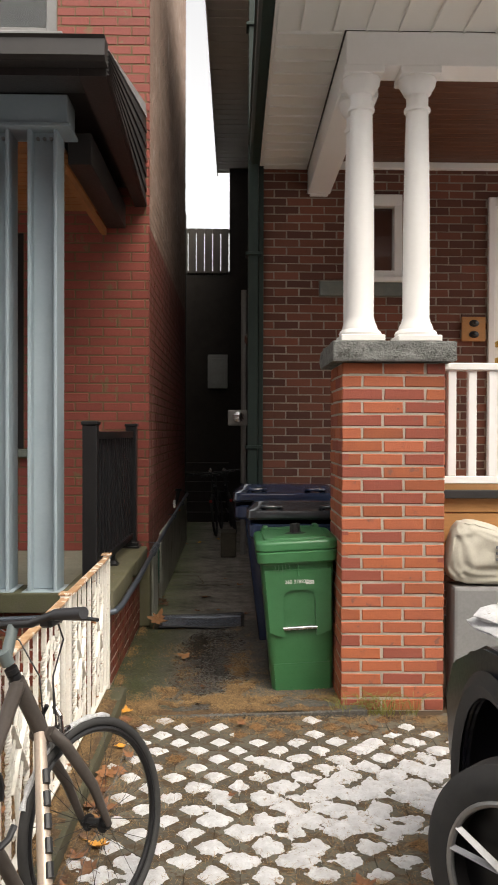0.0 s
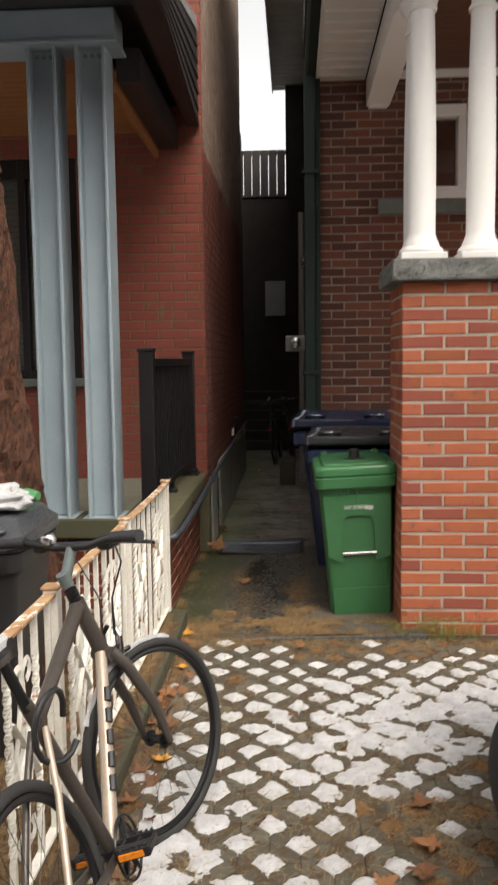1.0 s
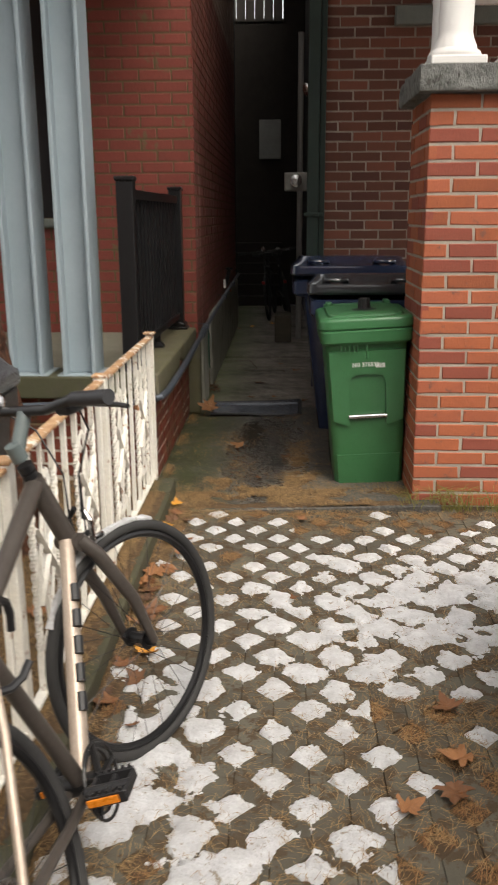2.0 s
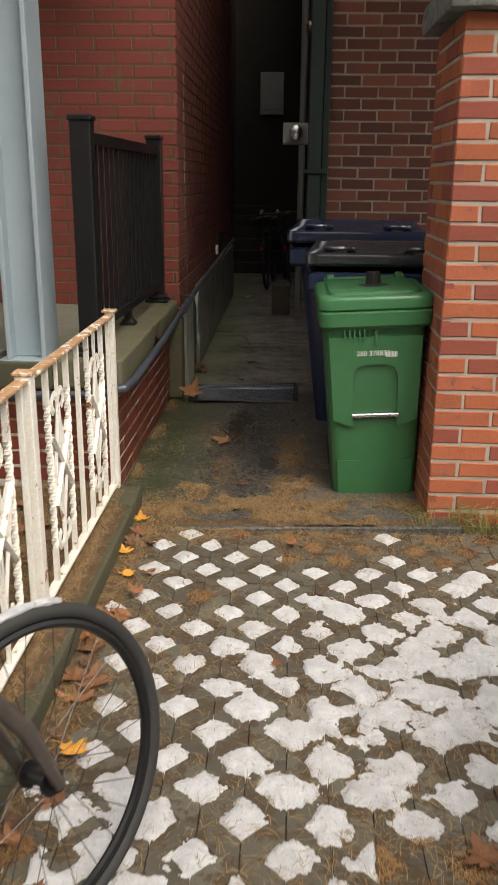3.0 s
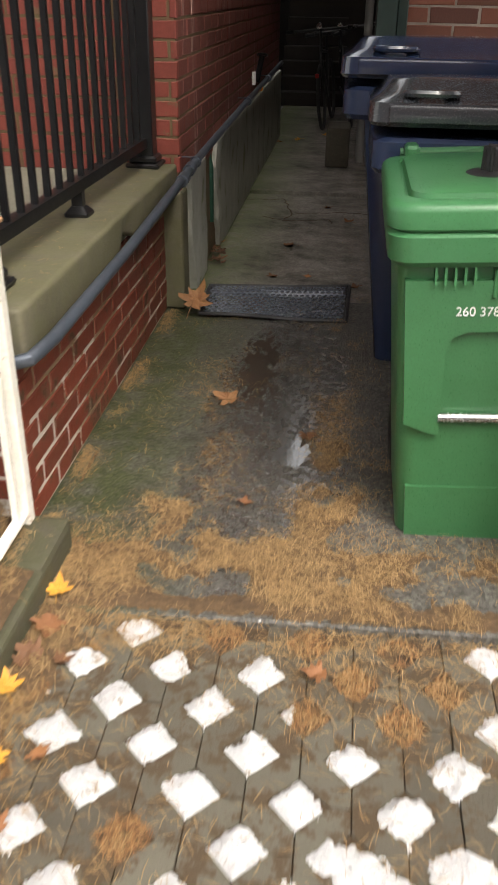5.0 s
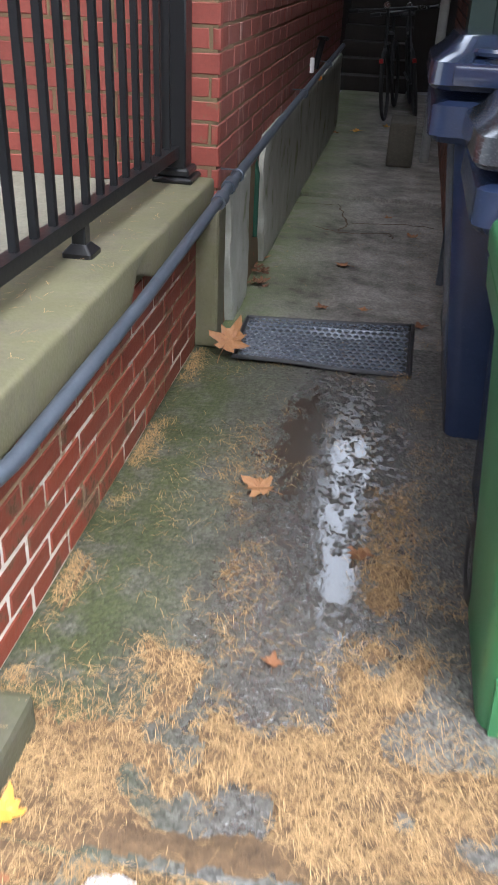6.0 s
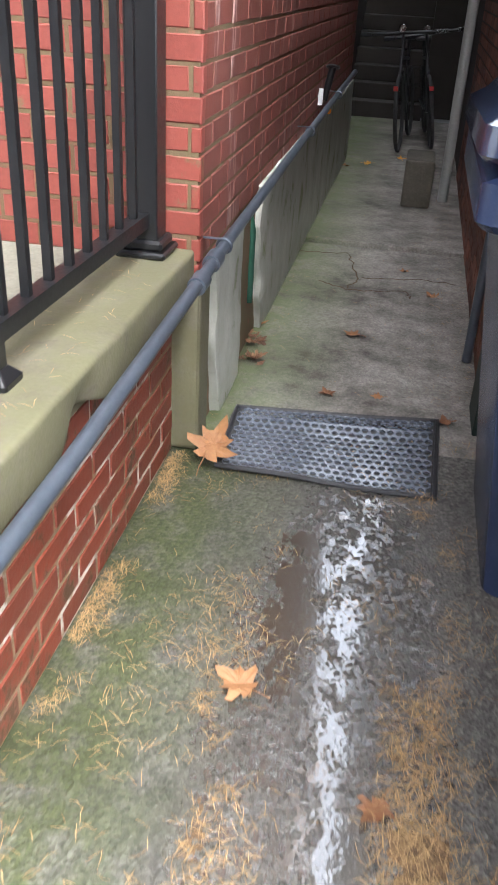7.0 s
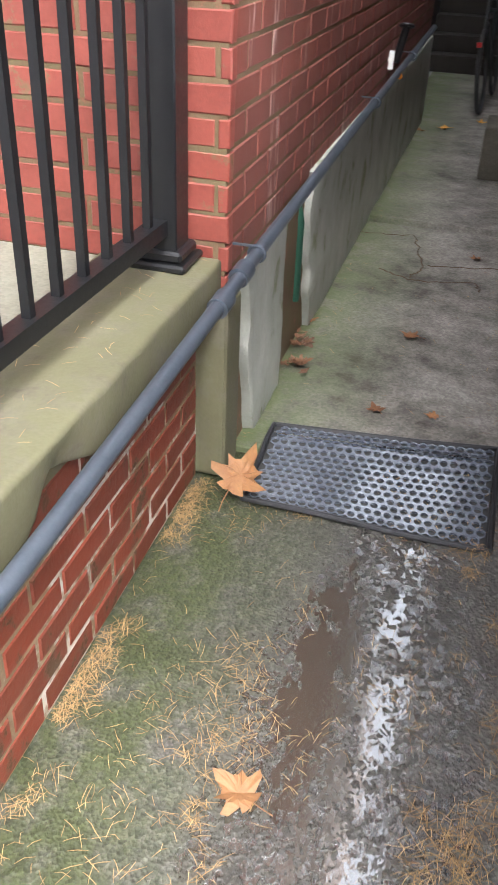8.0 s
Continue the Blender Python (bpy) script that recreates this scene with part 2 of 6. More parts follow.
def concrete(name, c1, c2, moss_lo, moss_hi, wet=False, moss=(0.07, 0.1, 0.025), agg=1.0):
    """Old concrete: aggregate grain, stains; moss where x runs from moss_lo (full) to moss_hi (none); a wet strip."""
    m, nt, b, geo = base_mat(name)
    pos = geo.outputs["Position"]
    sep = nt.nodes.new("ShaderNodeSeparateXYZ")
    nt.links.new(pos, sep.inputs[0])
    big = noisen(nt, pos, 2.2, 6, 0.65)
    mid = noisen(nt, pos, 9, 6, 0.7)
    fin = noisen(nt, pos, 90, 4, 0.75)
    vor = nt.nodes.new("ShaderNodeTexVoronoi")
    vor.inputs["Scale"].default_value = 110
    nt.links.new(pos, vor.inputs["Vector"])
    col = ramp(nt, mathn(nt, "ADD", mathn(nt, "MULTIPLY", big, 0.6), mathn(nt, "MULTIPLY", mid, 0.4)), [(0.36, c1), (0.64, c2)])
    lo, hi = 1 - 0.35 * agg, 1 + 0.2 * agg
    speck = ramp(nt, vor.outputs["Color"], [(0.2, (lo, lo, lo)), (0.8, (hi, hi, hi))])
    col = mixc(nt, 1.0, col, speck, "MULTIPLY")
    grain = ramp(nt, fin, [(0.25, (lo, lo, lo)), (0.75, (hi, hi, hi))])
    col = mixc(nt, 1.0, col, grain, "MULTIPLY")
    mr = nt.nodes.new("ShaderNodeMapRange")
    for i, v in enumerate((moss_lo, moss_hi, 1.0, 0.0)):
        mr.inputs[1 + i].default_value = v
    nt.links.new(sep.outputs[0], mr.inputs[0])
    mf = mathn(nt, "MULTIPLY", mr.outputs[0], ramp(nt, mid, [(0.28, (0, 0, 0)), (0.54, (1, 1, 1))]))
    mf = mathn(nt, "MULTIPLY", mf, 0.88, clamp=True)
    col = mixc(nt, mf, col, mixc(nt, big, moss, tuple(v * 1.7 for v in moss)))
    rg = mathn(nt, "MULTIPLY_ADD", fin, 0.3, 0.62)
    height = mathn(nt, "ADD", mathn(nt, "MULTIPLY", fin, 0.6), mathn(nt, "MULTIPLY", vor.outputs["Distance"], 0.8))
    if wet:
        # water standing in the trough down the middle of the path: pools, and a broken film over the pitted concrete round them
        def oval(cx_, cy_, rx_, ry_):
            ox = mathn(nt, "DIVIDE", mathn(nt, "SUBTRACT", sep.outputs[0], cx_), rx_)
            oy = mathn(nt, "DIVIDE", mathn(nt, "SUBTRACT", sep.outputs[1], cy_), ry_)
            return mathn(nt, "ADD", mathn(nt, "MULTIPLY", ox, ox), mathn(nt, "MULTIPLY", oy, oy))
        warp = noisen(nt, pos, 5, 5, 0.65)
        ragged = noisen(nt, pos, 17, 5, 0.72, (1.5, 0.7, 1))
        film = noisen(nt, pos, 42, 3, 0.6)
        damp = mathn(nt, "SUBTRACT", mathn(nt, "MULTIPLY_ADD", warp, 2.0, 0.1), oval(-0.04, 6.0, 0.3, 1.15))
        dampf = ramp(nt, damp, [(0.0, (0, 0, 0)), (0.55, (1, 1, 1))])
        bed = mathn(nt, "SUBTRACT", mathn(nt, "MULTIPLY_ADD", ragged, 5.0, -1.75), oval(-0.15, 6.45, 0.085, 0.4))
        # stones stand out of the film; the water lies in the joints between them
        wob = nt.nodes.new("ShaderNodeVectorMath")
        wob.operation = "MULTIPLY_ADD"
        wn3 = nt.nodes.new("ShaderNodeTexNoise")
        wn3.inputs["Scale"].default_value = 22
        nt.links.new(pos, wn3.inputs["Vector"])
        nt.links.new(wn3.outputs["Color"], wob.inputs[0])
        wob.inputs[1].default_value = (0.03, 0.03, 0.0)
        nt.links.new(pos, wob.inputs[2])
        joint = nt.nodes.new("ShaderNodeTexVoronoi")
        joint.feature = "DISTANCE_TO_EDGE"
        joint.inputs["Scale"].default_value = 44
        nt.links.new(wob.outputs[0], joint.inputs["Vector"])
        depth = mathn(nt, "SUBTRACT", mathn(nt, "MULTIPLY_ADD", ragged, 2.2, -0.93), mathn(nt, "MULTIPLY", oval(-0.03, 6.15, 0.17, 0.85), 0.3))
        low = mathn(nt, "MAXIMUM", mathn(nt, "SUBTRACT", depth, joint.outputs["Distance"]), mathn(nt, "SUBTRACT", mathn(nt, "MULTIPLY_ADD", ragged, 2.0, 0.0), oval(0.04, 5.72, 0.06, 0.1)))
        bedf = ramp(nt, bed, [(0.0, (0, 0, 0)), (0.2, (1, 1, 1))])
        still = mathn(nt, "MAXIMUM", bedf, ramp(nt, low, [(0.0, (0, 0, 0)), (0.05, (1, 1, 1))]))
        wetnet = mathn(nt, "MULTIPLY", ramp(nt, film, [(0.5, (0, 0, 0)), (0.56, (1, 1, 1))]), ramp(nt, damp, [(0.1, (0, 0, 0)), (0.5, (1, 1, 1))]))
        poolf = mathn(nt, "MAXIMUM", still, wetnet)
        pit = nt.nodes.new("ShaderNodeTexVoronoi")
        pit.inputs["Scale"].default_value = 95
        nt.links.new(pos, pit.inputs["Vector"])
        spots = noisen(nt, pos, 60, 4, 0.8)
        col = mixc(nt, 1.0, col, ramp(nt, pit.outputs["Color"], [(0.2, (0.72, 0.72, 0.72)), (0.8, (1.25, 1.25, 1.25))]), "MULTIPLY")
        col = mixc(nt, ramp(nt, spots, [(0.6, (0, 0, 0)), (0.66, (0.8, 0.8, 0.8))]), col, (0.03, 0.027, 0.02))
        col = mixc(nt, mathn(nt, "MULTIPLY", dampf, 0.48), col, (0.045, 0.039, 0.033))
        col = mixc(nt, mathn(nt, "MULTIPLY", bedf, 0.75), col, (0.055, 0.044, 0.032))
        height = mathn(nt, "ADD", height, mathn(nt, "MULTIPLY", pit.outputs["Distance"], 0.8))
        rg = mathn(nt, "SUBTRACT", rg, mathn(nt, "MULTIPLY_ADD", dampf, 0.32, 0.16), clamp=True)
        rg = mathn(nt, "MULTIPLY_ADD", mathn(nt, "SUBTRACT", 0.03, rg), poolf, rg, clamp=True)
        height = mathn(nt, "MULTIPLY", height, mathn(nt, "SUBTRACT", 1.0, mathn(nt, "MULTIPLY", poolf, 0.9)))
        nt.links.new(poolf, b.inputs["Coat Weight"])
        b.inputs["Coat Roughness"].default_value, b.inputs["Coat IOR"].default_value = 0.015, 2.2
        # the film follows the lumps of the concrete, the pools lie almost flat
        calm = mathn(nt, "SUBTRACT", 1.0, mathn(nt, "MULTIPLY", still, 0.93))
        sheen = nt.nodes.new("ShaderNodeBump")
        sheen.inputs["Strength"].default_value, sheen.inputs["Distance"].default_value = 1.0, 0.0045
        nt.links.new(mathn(nt, "MULTIPLY", noisen(nt, pos, 60, 2, 0.5), calm), sheen.inputs["Height"])
        nt.links.new(sheen.outputs[0], b.inputs["Coat Normal"])
        nt.links.new(mathn(nt, "MULTIPLY_ADD", dampf, 0.5, 0.4), b.inputs["Specular IOR Level"])
    nt.links.new(col, b.inputs["Base Color"])
    nt.links.new(rg, b.inputs["Roughness"])
    bumped(nt, b, height, 0.2 + 0.4 * agg, 0.0015 + 0.0035 * agg)
    return m


glass = glass_mat()
path_concrete = concrete("mossy_wet_concrete", (0.07, 0.066, 0.057), (0.15, 0.143, 0.128), -0.5, -0.12, True, moss=(0.03, 0.037, 0.011))
alley_concrete = concrete("worn_alley_concrete", (0.065, 0.057, 0.045), (0.35, 0.325, 0.29), -0.58, -0.14, moss=(0.065, 0.084, 0.03), agg=0.7)
porch_concrete = concrete("pale_porch_concrete", (0.2, 0.195, 0.15), (0.28, 0.27, 0.21), -9, -8, agg=0.3)
ledge_concrete = concrete("mossy_ledge_concrete", (0.085, 0.075, 0.052), (0.2, 0.18, 0.132), -0.6, 0.4, moss=(0.085, 0.081, 0.042), agg=0.25)
parge = mat("pale_parging", (0.44, 0.44, 0.39), (0.29, 0.3, 0.245), 0.9, 5, 80, 0.5, 0.004, wear=(0.2, 0.22, 0.12), wear_at=0.58, wear_scale=5, stretch=(1, 1, 0.7))
kerb_concrete = concrete("kerb_concrete", (0.055, 0.048, 0.035), (0.105, 0.094, 0.07), -0.6, -0.2, moss=(0.045, 0.046, 0.022), agg=0.4)
paver_mat = mat("grey_paver", (0.085, 0.075, 0.055), (0.125, 0.115, 0.088), 0.8, 9, 130, 1.0, 0.006, rnd=0.35, wear=(0.075, 0.05, 0.027), wear_at=0.5, wear_scale=13)
# asphalt lightened as a reflector that throws light up to the porch soffit
road_mat = mat("bounce_pale_asphalt", (0.24, 0.24, 0.25), (0.42, 0.42, 0.43), 0.9, 4, 150, 0.6, 0.005)

# ---- mesh helpers ----
WHERE = {}


def thing(name, at=(0, 0, 0), label="", category="", group="", kind=""):
    ob = new(name)
    ob.empty_display_size = 0.1
    ob.location = at
    WHERE[ob.name] = Vector(at)
    return tagged(ob, label, category, group, kind)


def part(name, bm, material, parent=None, label="", smooth=False, m=None, origin=None):
    """Links a bmesh, drawn in world coordinates, as one mesh object under a thing or a part."""
    if m is not None:
        bm.transform(m)
    bmesh.ops.recalc_face_normals(bm, faces=bm.faces)
    if origin is None:
        lo = Vector([min(v.co[i] for v in bm.verts) for i in range(3)])
        hi = Vector([max(v.co[i] for v in bm.verts) for i in range(3)])
        origin = (lo + hi) / 2
    origin = Vector(origin)
    bm.transform(Matrix.Translation(-origin))
    me = bpy.data.meshes.new(name)
    bm.to_mesh(me)
    bm.free()
    if smooth:
        me.shade_smooth()
        me.set_sharp_from_angle(angle=radians(38))
    me.materials.append(material)
    ob = new(name, me)
    ob.location = origin
    WHERE[ob.name] = origin
    if parent is not None:
        ob.parent = parent
        ob.matrix_parent_inverse = Matrix.Translation(-WHERE[parent.name])
    if label:
        ob["label"] = label
    return ob


def B():
    return bmesh.new()


def box(bm, x0, x1, y0, y1, z0, z1, bev=0.0, seg=1):
    tmp = bmesh.new() if bev else bm
    vs = [tmp.verts.new((x, y, z)) for z in (z0, z1) for y in (y0, y1) for x in (x0, x1)]
    for f in ((0, 2, 3, 1), (4, 5, 7, 6), (0, 1, 5, 4), (2, 6, 7, 3), (0, 4, 6, 2), (1, 3, 7, 5)):
        tmp.faces.new([vs[i] for i in f])
    if bev:
        bmesh.ops.bevel(tmp, geom=list(tmp.edges), offset=bev, segments=seg, affect="EDGES", profile=0.6)
        me = bpy.data.meshes.new("tmp")
        tmp.to_mesh(me)
        tmp.free()
        bm.from_mesh(me)
        bpy.data.meshes.remove(me)
    return bm


def ring_loft(bm, rings, cap=True, closed=False):
    rows = [[bm.verts.new(p) for p in r] for r in rings]
    n = len(rows[0])
    pairs = list(zip(rows, rows[1:])) + ([(rows[-1], rows[0])] if closed else [])
    for a, c in pairs:
        for i in range(n):
            j = (i + 1) % n
            bm.faces.new((a[i], a[j], c[j], c[i]))
    if cap and not closed:
        bm.faces.new(rows[0][::-1])
        bm.faces.new(rows[-1])
    return bm


def sweep(bm, pts, r, n=8, cap=True, closed=False, r2=None):
    """A tube along points; r may be a number or a list."""
    pts = [Vector(p) for p in pts]
    rings = []
    up = None
    m = len(pts)
    for i, p in enumerate(pts):
        a = pts[(i - 1) % m] if closed else pts[max(i - 1, 0)]
        c = pts[(i + 1) % m] if closed else pts[min(i + 1, m - 1)]
        d = (c - a).normalized()
        if up is None:
            up = Vector((0, 0, 1)) if abs(d.z) < 0.9 else Vector((1, 0, 0))
        s = d.cross(up).normalized()
        up = s.cross(d).normalized()
        rr = r[i] if isinstance(r, (list, tuple)) else r
        rv = r2 if r2 else rr
        rings.append([p + s * (rr * math.cos(2 * math.pi * k / n)) + up * (rv * math.sin(2 * math.pi * k / n)) for k in range(n)])
    return ring_loft(bm, rings, cap, closed)


def rod(bm, p, q, r, n=12, r2=None):
    return sweep(bm, [p, q], [r, r if r2 is None else r2], n)


def lathe(bm, prof, c, n=28):
    rings = [[(c[0] + r * math.cos(2 * math.pi * k / n), c[1] + r * math.sin(2 * math.pi * k / n), c[2] + z) for k in range(n)] for r, z in prof]
    return ring_loft(bm, rings)


def hoop(bm, c, ax, R, r, n=48, m=10, rv=None):
    """A torus round the axis ax."""
    ax = Vector(ax).normalized()
    u = ax.orthogonal().normalized()
    v = ax.cross(u)
    c = Vector(c)
    rv = rv or r
    rings = []
    for i in range(n):
        a = 2 * math.pi * i / n
        d = u * math.cos(a) + v * math.sin(a)
        rings.append([c + d * (R + r * math.cos(2 * math.pi * k / m)) + ax * (rv * math.sin(2 * math.pi * k / m)) for k in range(m)])
    return ring_loft(bm, rings, False, True)


def rrect(cx, cy, w, d, r, z, n=5):
    out = []
    for sx, sy, a0 in ((1, 1, 0), (-1, 1, 90), (-1, -1, 180), (1, -1, 270)):
        for k in range(n):
            a = radians(a0 + 90 * k / (n - 1))
            out.append((cx + sx * (w / 2 - r) + r * math.cos(a), cy + sy * (d / 2 - r) + r * math.sin(a), z))
    return out


def prism(bm, poly, axis, a, b):
    """A polygon in the two other axes, drawn out along axis from a to b."""
    def pt(u, v, w):
        return {"x": (w, u, v), "y": (u, w, v), "z": (u, v, w)}[axis]
    return ring_loft(bm, [[pt(u, v, a) for u, v in poly], [pt(u, v, b) for u, v in poly]])


def words(name, text, size, material, parent, m, depth=0.001):
    cu = bpy.data.curves.new(name, "FONT")
    cu.body, cu.size, cu.extrude = text, size, depth
    cu.align_x, cu.align_y = "LEFT", "BOTTOM"
    tmp = bpy.data.objects.new("tmp_text", cu)
    scene.collection.objects.link(tmp)
    bpy.context.view_layer.update()
    me = bpy.data.meshes.new_from_object(tmp.evaluated_get(bpy.context.evaluated_depsgraph_get()))
    bpy.data.objects.remove(tmp)
    bpy.data.curves.remove(cu)
    b = bmesh.new()
    b.from_mesh(me)
    bpy.data.meshes.remove(me)
    return part(name, b, material, parent, "", False, m)


BRICKS = {}


def brick_verts(w, h, d, c=0.004, jit=None):
    f = [(-w / 2 + c, 0, -h / 2 + c), (w / 2 - c, 0, -h / 2 + c), (w / 2 - c, 0, h / 2 - c), (-w / 2 + c, 0, h / 2 - c)]
    g = [(x, -c, z) for x, z in ((-w / 2, -h / 2), (w / 2, -h / 2), (w / 2, h / 2), (-w / 2, h / 2))]
    k = [(x, -d, z) for x, _, z in g]
    if jit:
        j = [(jit.uniform(-0.0025, 0.0025), jit.uniform(-0.002, 0.002)) for _ in range(4)]
        f, g, k = [[(x + j[i][0], y, z + j[i][1]) for i, (x, y, z) in enumerate(q)] for q in (f, g, k)]
    return f + g + k


BRICK_FACES = [(0, 1, 2, 3)] + [(4 + i, 4 + (i + 1) % 4, (i + 1) % 4, i) for i in range(4)] + [(8 + i, 8 + (i + 1) % 4, 4 + (i + 1) % 4, 4 + i) for i in range(4)]


def lay_bricks(owner, origin, u, n, width, height, material, L=0.248, H=0.0767, gap=0.011, depth=0.04, holes=(), near=None, shift=0.0, rest_label="", seed=1, ends=0.0, proud=0.005):
    """Courses of bricks on a wall face; those for which near(u, z) holds are parts of their own, the rest one mesh."""
    rng = random.Random(seed)
    o, u, n = Vector(origin), Vector(u), Vector(n)
    rot = Matrix((u, n, Vector((0, 0, 1)))).transposed().to_4x4()
    verts, faces, made = [], [], 0
    for row in range(int(height / H + 0.01)):
        zc = (row + 0.5) * H
        cuts = [(0.0 - ends * (row % 2), width)]
        for h0, h1, z0, z1 in holes:
            if z0 < zc < z1:
                nxt = []
                for a, b in cuts:
                    if h0 > a:
                        nxt.append((a, min(b, h0)))
                    if h1 < b:
                        nxt.append((max(a, h1), b))
                cuts = [c for c in nxt if c[1] - c[0] > 0.03]
        off = (shift + (row % 2) * L / 2) % L
        for a, b in cuts:
            k = math.floor((a - off) / L)
            while off + k * L < b:
                s, e = max(a, off + k * L), min(b, off + (k + 1) * L)
                k += 1
                if e - s < 0.035:
                    continue
                w = round(e - s - gap, 3)
                at = o + u * ((s + e) / 2) + Vector((0, 0, zc)) + n * (proud - 0.01 + rng.uniform(-0.001, 0.0015))
                lean = Matrix.Rotation(rng.uniform(-0.006, 0.006), 4, "Y")
                if made < 300 and (near is None or near((s + e) / 2, zc)):
                    var = rng.randrange(6)
                    key = (w, H, gap, material.name, var)
                    if key not in BRICKS:
                        me = bpy.data.meshes.new("brick")
                        me.from_pydata(brick_verts(w, H - gap, depth, jit=random.Random(var + int(w * 1000))), [], BRICK_FACES)
                        me.materials.append(material)
                        BRICKS[key] = me
                    ob = new("brick", BRICKS[key])
                    ob.parent = owner
                    ob.matrix_parent_inverse = Matrix.Translation(-WHERE[owner.name])
                    ob.matrix_basis = Matrix.Translation(at) @ rot @ lean
                    made += 1
                else:
                    mm = Matrix.Translation(at) @ rot @ lean
                    base = len(verts)
                    verts += [mm @ Vector(v) for v in brick_verts(w, H - gap, depth, jit=rng)]
                    faces += [[base + i for i in f] for f in BRICK_FACES]
    if verts:
        me = bpy.data.meshes.new("brickwork")
        me.from_pydata(verts, [], faces)
        me.materials.append(material)
        ob = new("brickwork", me)
        WHERE[ob.name] = Vector()
        ob.parent = owner
        ob.matrix_parent_inverse = Matrix.Translation(-WHERE[owner.name])
        tagged(ob, rest_label, kind="stuff")


def structure(name, bm, material, label, category="", smooth=False):
    return tagged(part(name, bm, material, None, "", smooth), label, category, kind="structure")

# ---- ground ----
b = B()
box(b, -60, 60, -60, 80, -0.3, -0.06)
structure("ground", b, road_mat, "grey ground reaching to the horizon, lightened to bounce light upward", "ground")
b = B()
box(b, -0.55, 3.4, 1.0, 4.86, -0.06, -0.009)
pavement = structure("pavement", b, soil, "grid paver parking pad with snow in its openings", "pavement")
b = B()
box(b, -0.75, 0.9, 4.86, 7.27, -0.06, 0.012, 0.006)
# a slight fall across the path
for v in b.verts:
    v.co.z += 0.03 * (v.co.x + 0.06)
path = structure("path", b, path_concrete, "mossy wet concrete path strewn with needles", "path")
b = B()
box(b, -0.75, 0.9, 7.275, 9.705, -0.06, 0.012, 0.006)
structure("path", b, alley_concrete, "worn pale concrete slab beyond the rubber mat", "path")
b = B()
box(b, -0.75, 0.9, 9.745, 15.0, -0.06, 0.03, 0.006)
structure("path", b, alley_concrete, "old cracked concrete path in the alley", "path")
b = B()
box(b, 0.9, 3.4, 4.86, 7.5, -0.06, 0.0, 0.006)
structure("ground", b, soil, "bare soil under the porch", "ground")
b = B()
box(b, -4.0, -0.7, -1.0, 5.15, -0.06, 0.07, 0.01)
structure("ground", b, soil, "brown garden bed covered with needles", "ground")
b = B()
box(b, -0.72, -0.53, -1.0, 4.9, -0.06, 0.085, 0.012, 2)
box(b, -0.68, -0.53, 4.88, 5.12, -0.06, 0.1, 0.02, 2)
structure("kerb", b, kerb_concrete, "low mossy concrete kerb along the garden bed", "kerb")

# added wall, never in view: cuts low sky light to deepen alley shade
b = B()
box(b, -40, 40, -15, -14, -0.06, 11.0)
structure("wall_across_street", b, brick_dark, "plain unseen wall added across the street to block low sky light", "wall")

# ---- right house ----
WINDOW_R = (1.18, 1.62, 3.04, 3.78)
DOOR_R = (2.4, 3.3, 1.25, 3.76)


def holed_wall(bm, axis_x, x0, x1, y0, y1, z0, z1, holes):
    """A wall of boxes round rectangular holes (u0, u1, z0, z1); u runs along x."""
    xs = sorted({x0, x1, *[h[0] for h in holes], *[h[1] for h in holes]})
    for a, c in zip(xs, xs[1:]):
        mid = (a + c) / 2
        z = z0
        for h in sorted([h for h in holes if h[0] < mid < h[1]], key=lambda q: q[2]):
            if h[2] > z:
                box(bm, a, c, y0, y1, z, h[2])
            z = h[3]
        if z1 > z:
            box(bm, a, c, y0, y1, z, z1)
    return bm


b = holed_wall(B(), True, 0.37, 3.6, 7.56, 7.8, 0, 4.3, [WINDOW_R, DOOR_R])
wall_right = structure("wall_right_front", b, mortar_grey, "dark brown brick front wall of the house with the white porch", "wall")
b = B()
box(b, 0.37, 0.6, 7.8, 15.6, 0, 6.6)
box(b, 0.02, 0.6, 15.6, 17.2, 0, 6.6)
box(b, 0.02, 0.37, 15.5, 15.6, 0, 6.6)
# side wall backing takes the colour that carries the alley's shade
wall_right_side = structure("wall_right_side", b, alley_shade_mat, "dark brick side wall along the alley, darkened further for shade", "wall")
b = B()
box(b, 0.62, 3.6, 9.3, 9.5, 0, 6.6)
box(b, 0.37, 3.6, 7.56, 9.5, 4.3, 6.6)
structure("wall_right_back", b, brick_dark, "brick upper walls of the house", "wall")
# eave of the right house over the alley
b = B()
box(b, -0.2, 0.65, 8.2, 15.8, 6.5, 6.54)
box(b, -0.22, -0.2, 8.15, 15.85, 6.46, 6.66)
for i in range(38):
    box(b, -0.195, 0.36, 8.3 + i * 0.2, 8.31 + i * 0.2, 6.49, 6.5)
structure("eave", b, white_soffit, "pale soffit and fascia of the eave over the alley", "eave")

# porch roof of the right house
b = B()
box(b, 0.36, 3.6, 4.3, 4.95, 4.0, 4.05)
soffit = structure("porch_soffit", b, white_soffit, "white ribbed aluminium porch soffit", "soffit")
for nm, dims in (("side_panel", (0.36, 0.76, 4.952, 7.55, 4.0, 4.05)), ("fascia", (0.34, 3.6, 4.278, 4.298, 4.0, 4.2)), ("fascia", (0.34, 0.358, 4.3, 7.55, 4.0, 4.2))):
    b = B()
    box(b, *dims)
    part(nm, b, white_soffit, soffit)
for i in range(14):
    b = B()
    box(b, 0.37, 0.75, 4.97 + i * 0.185, 4.98 + i * 0.185, 3.984, 4.0)
    part("rib", b, white_soffit, soffit)
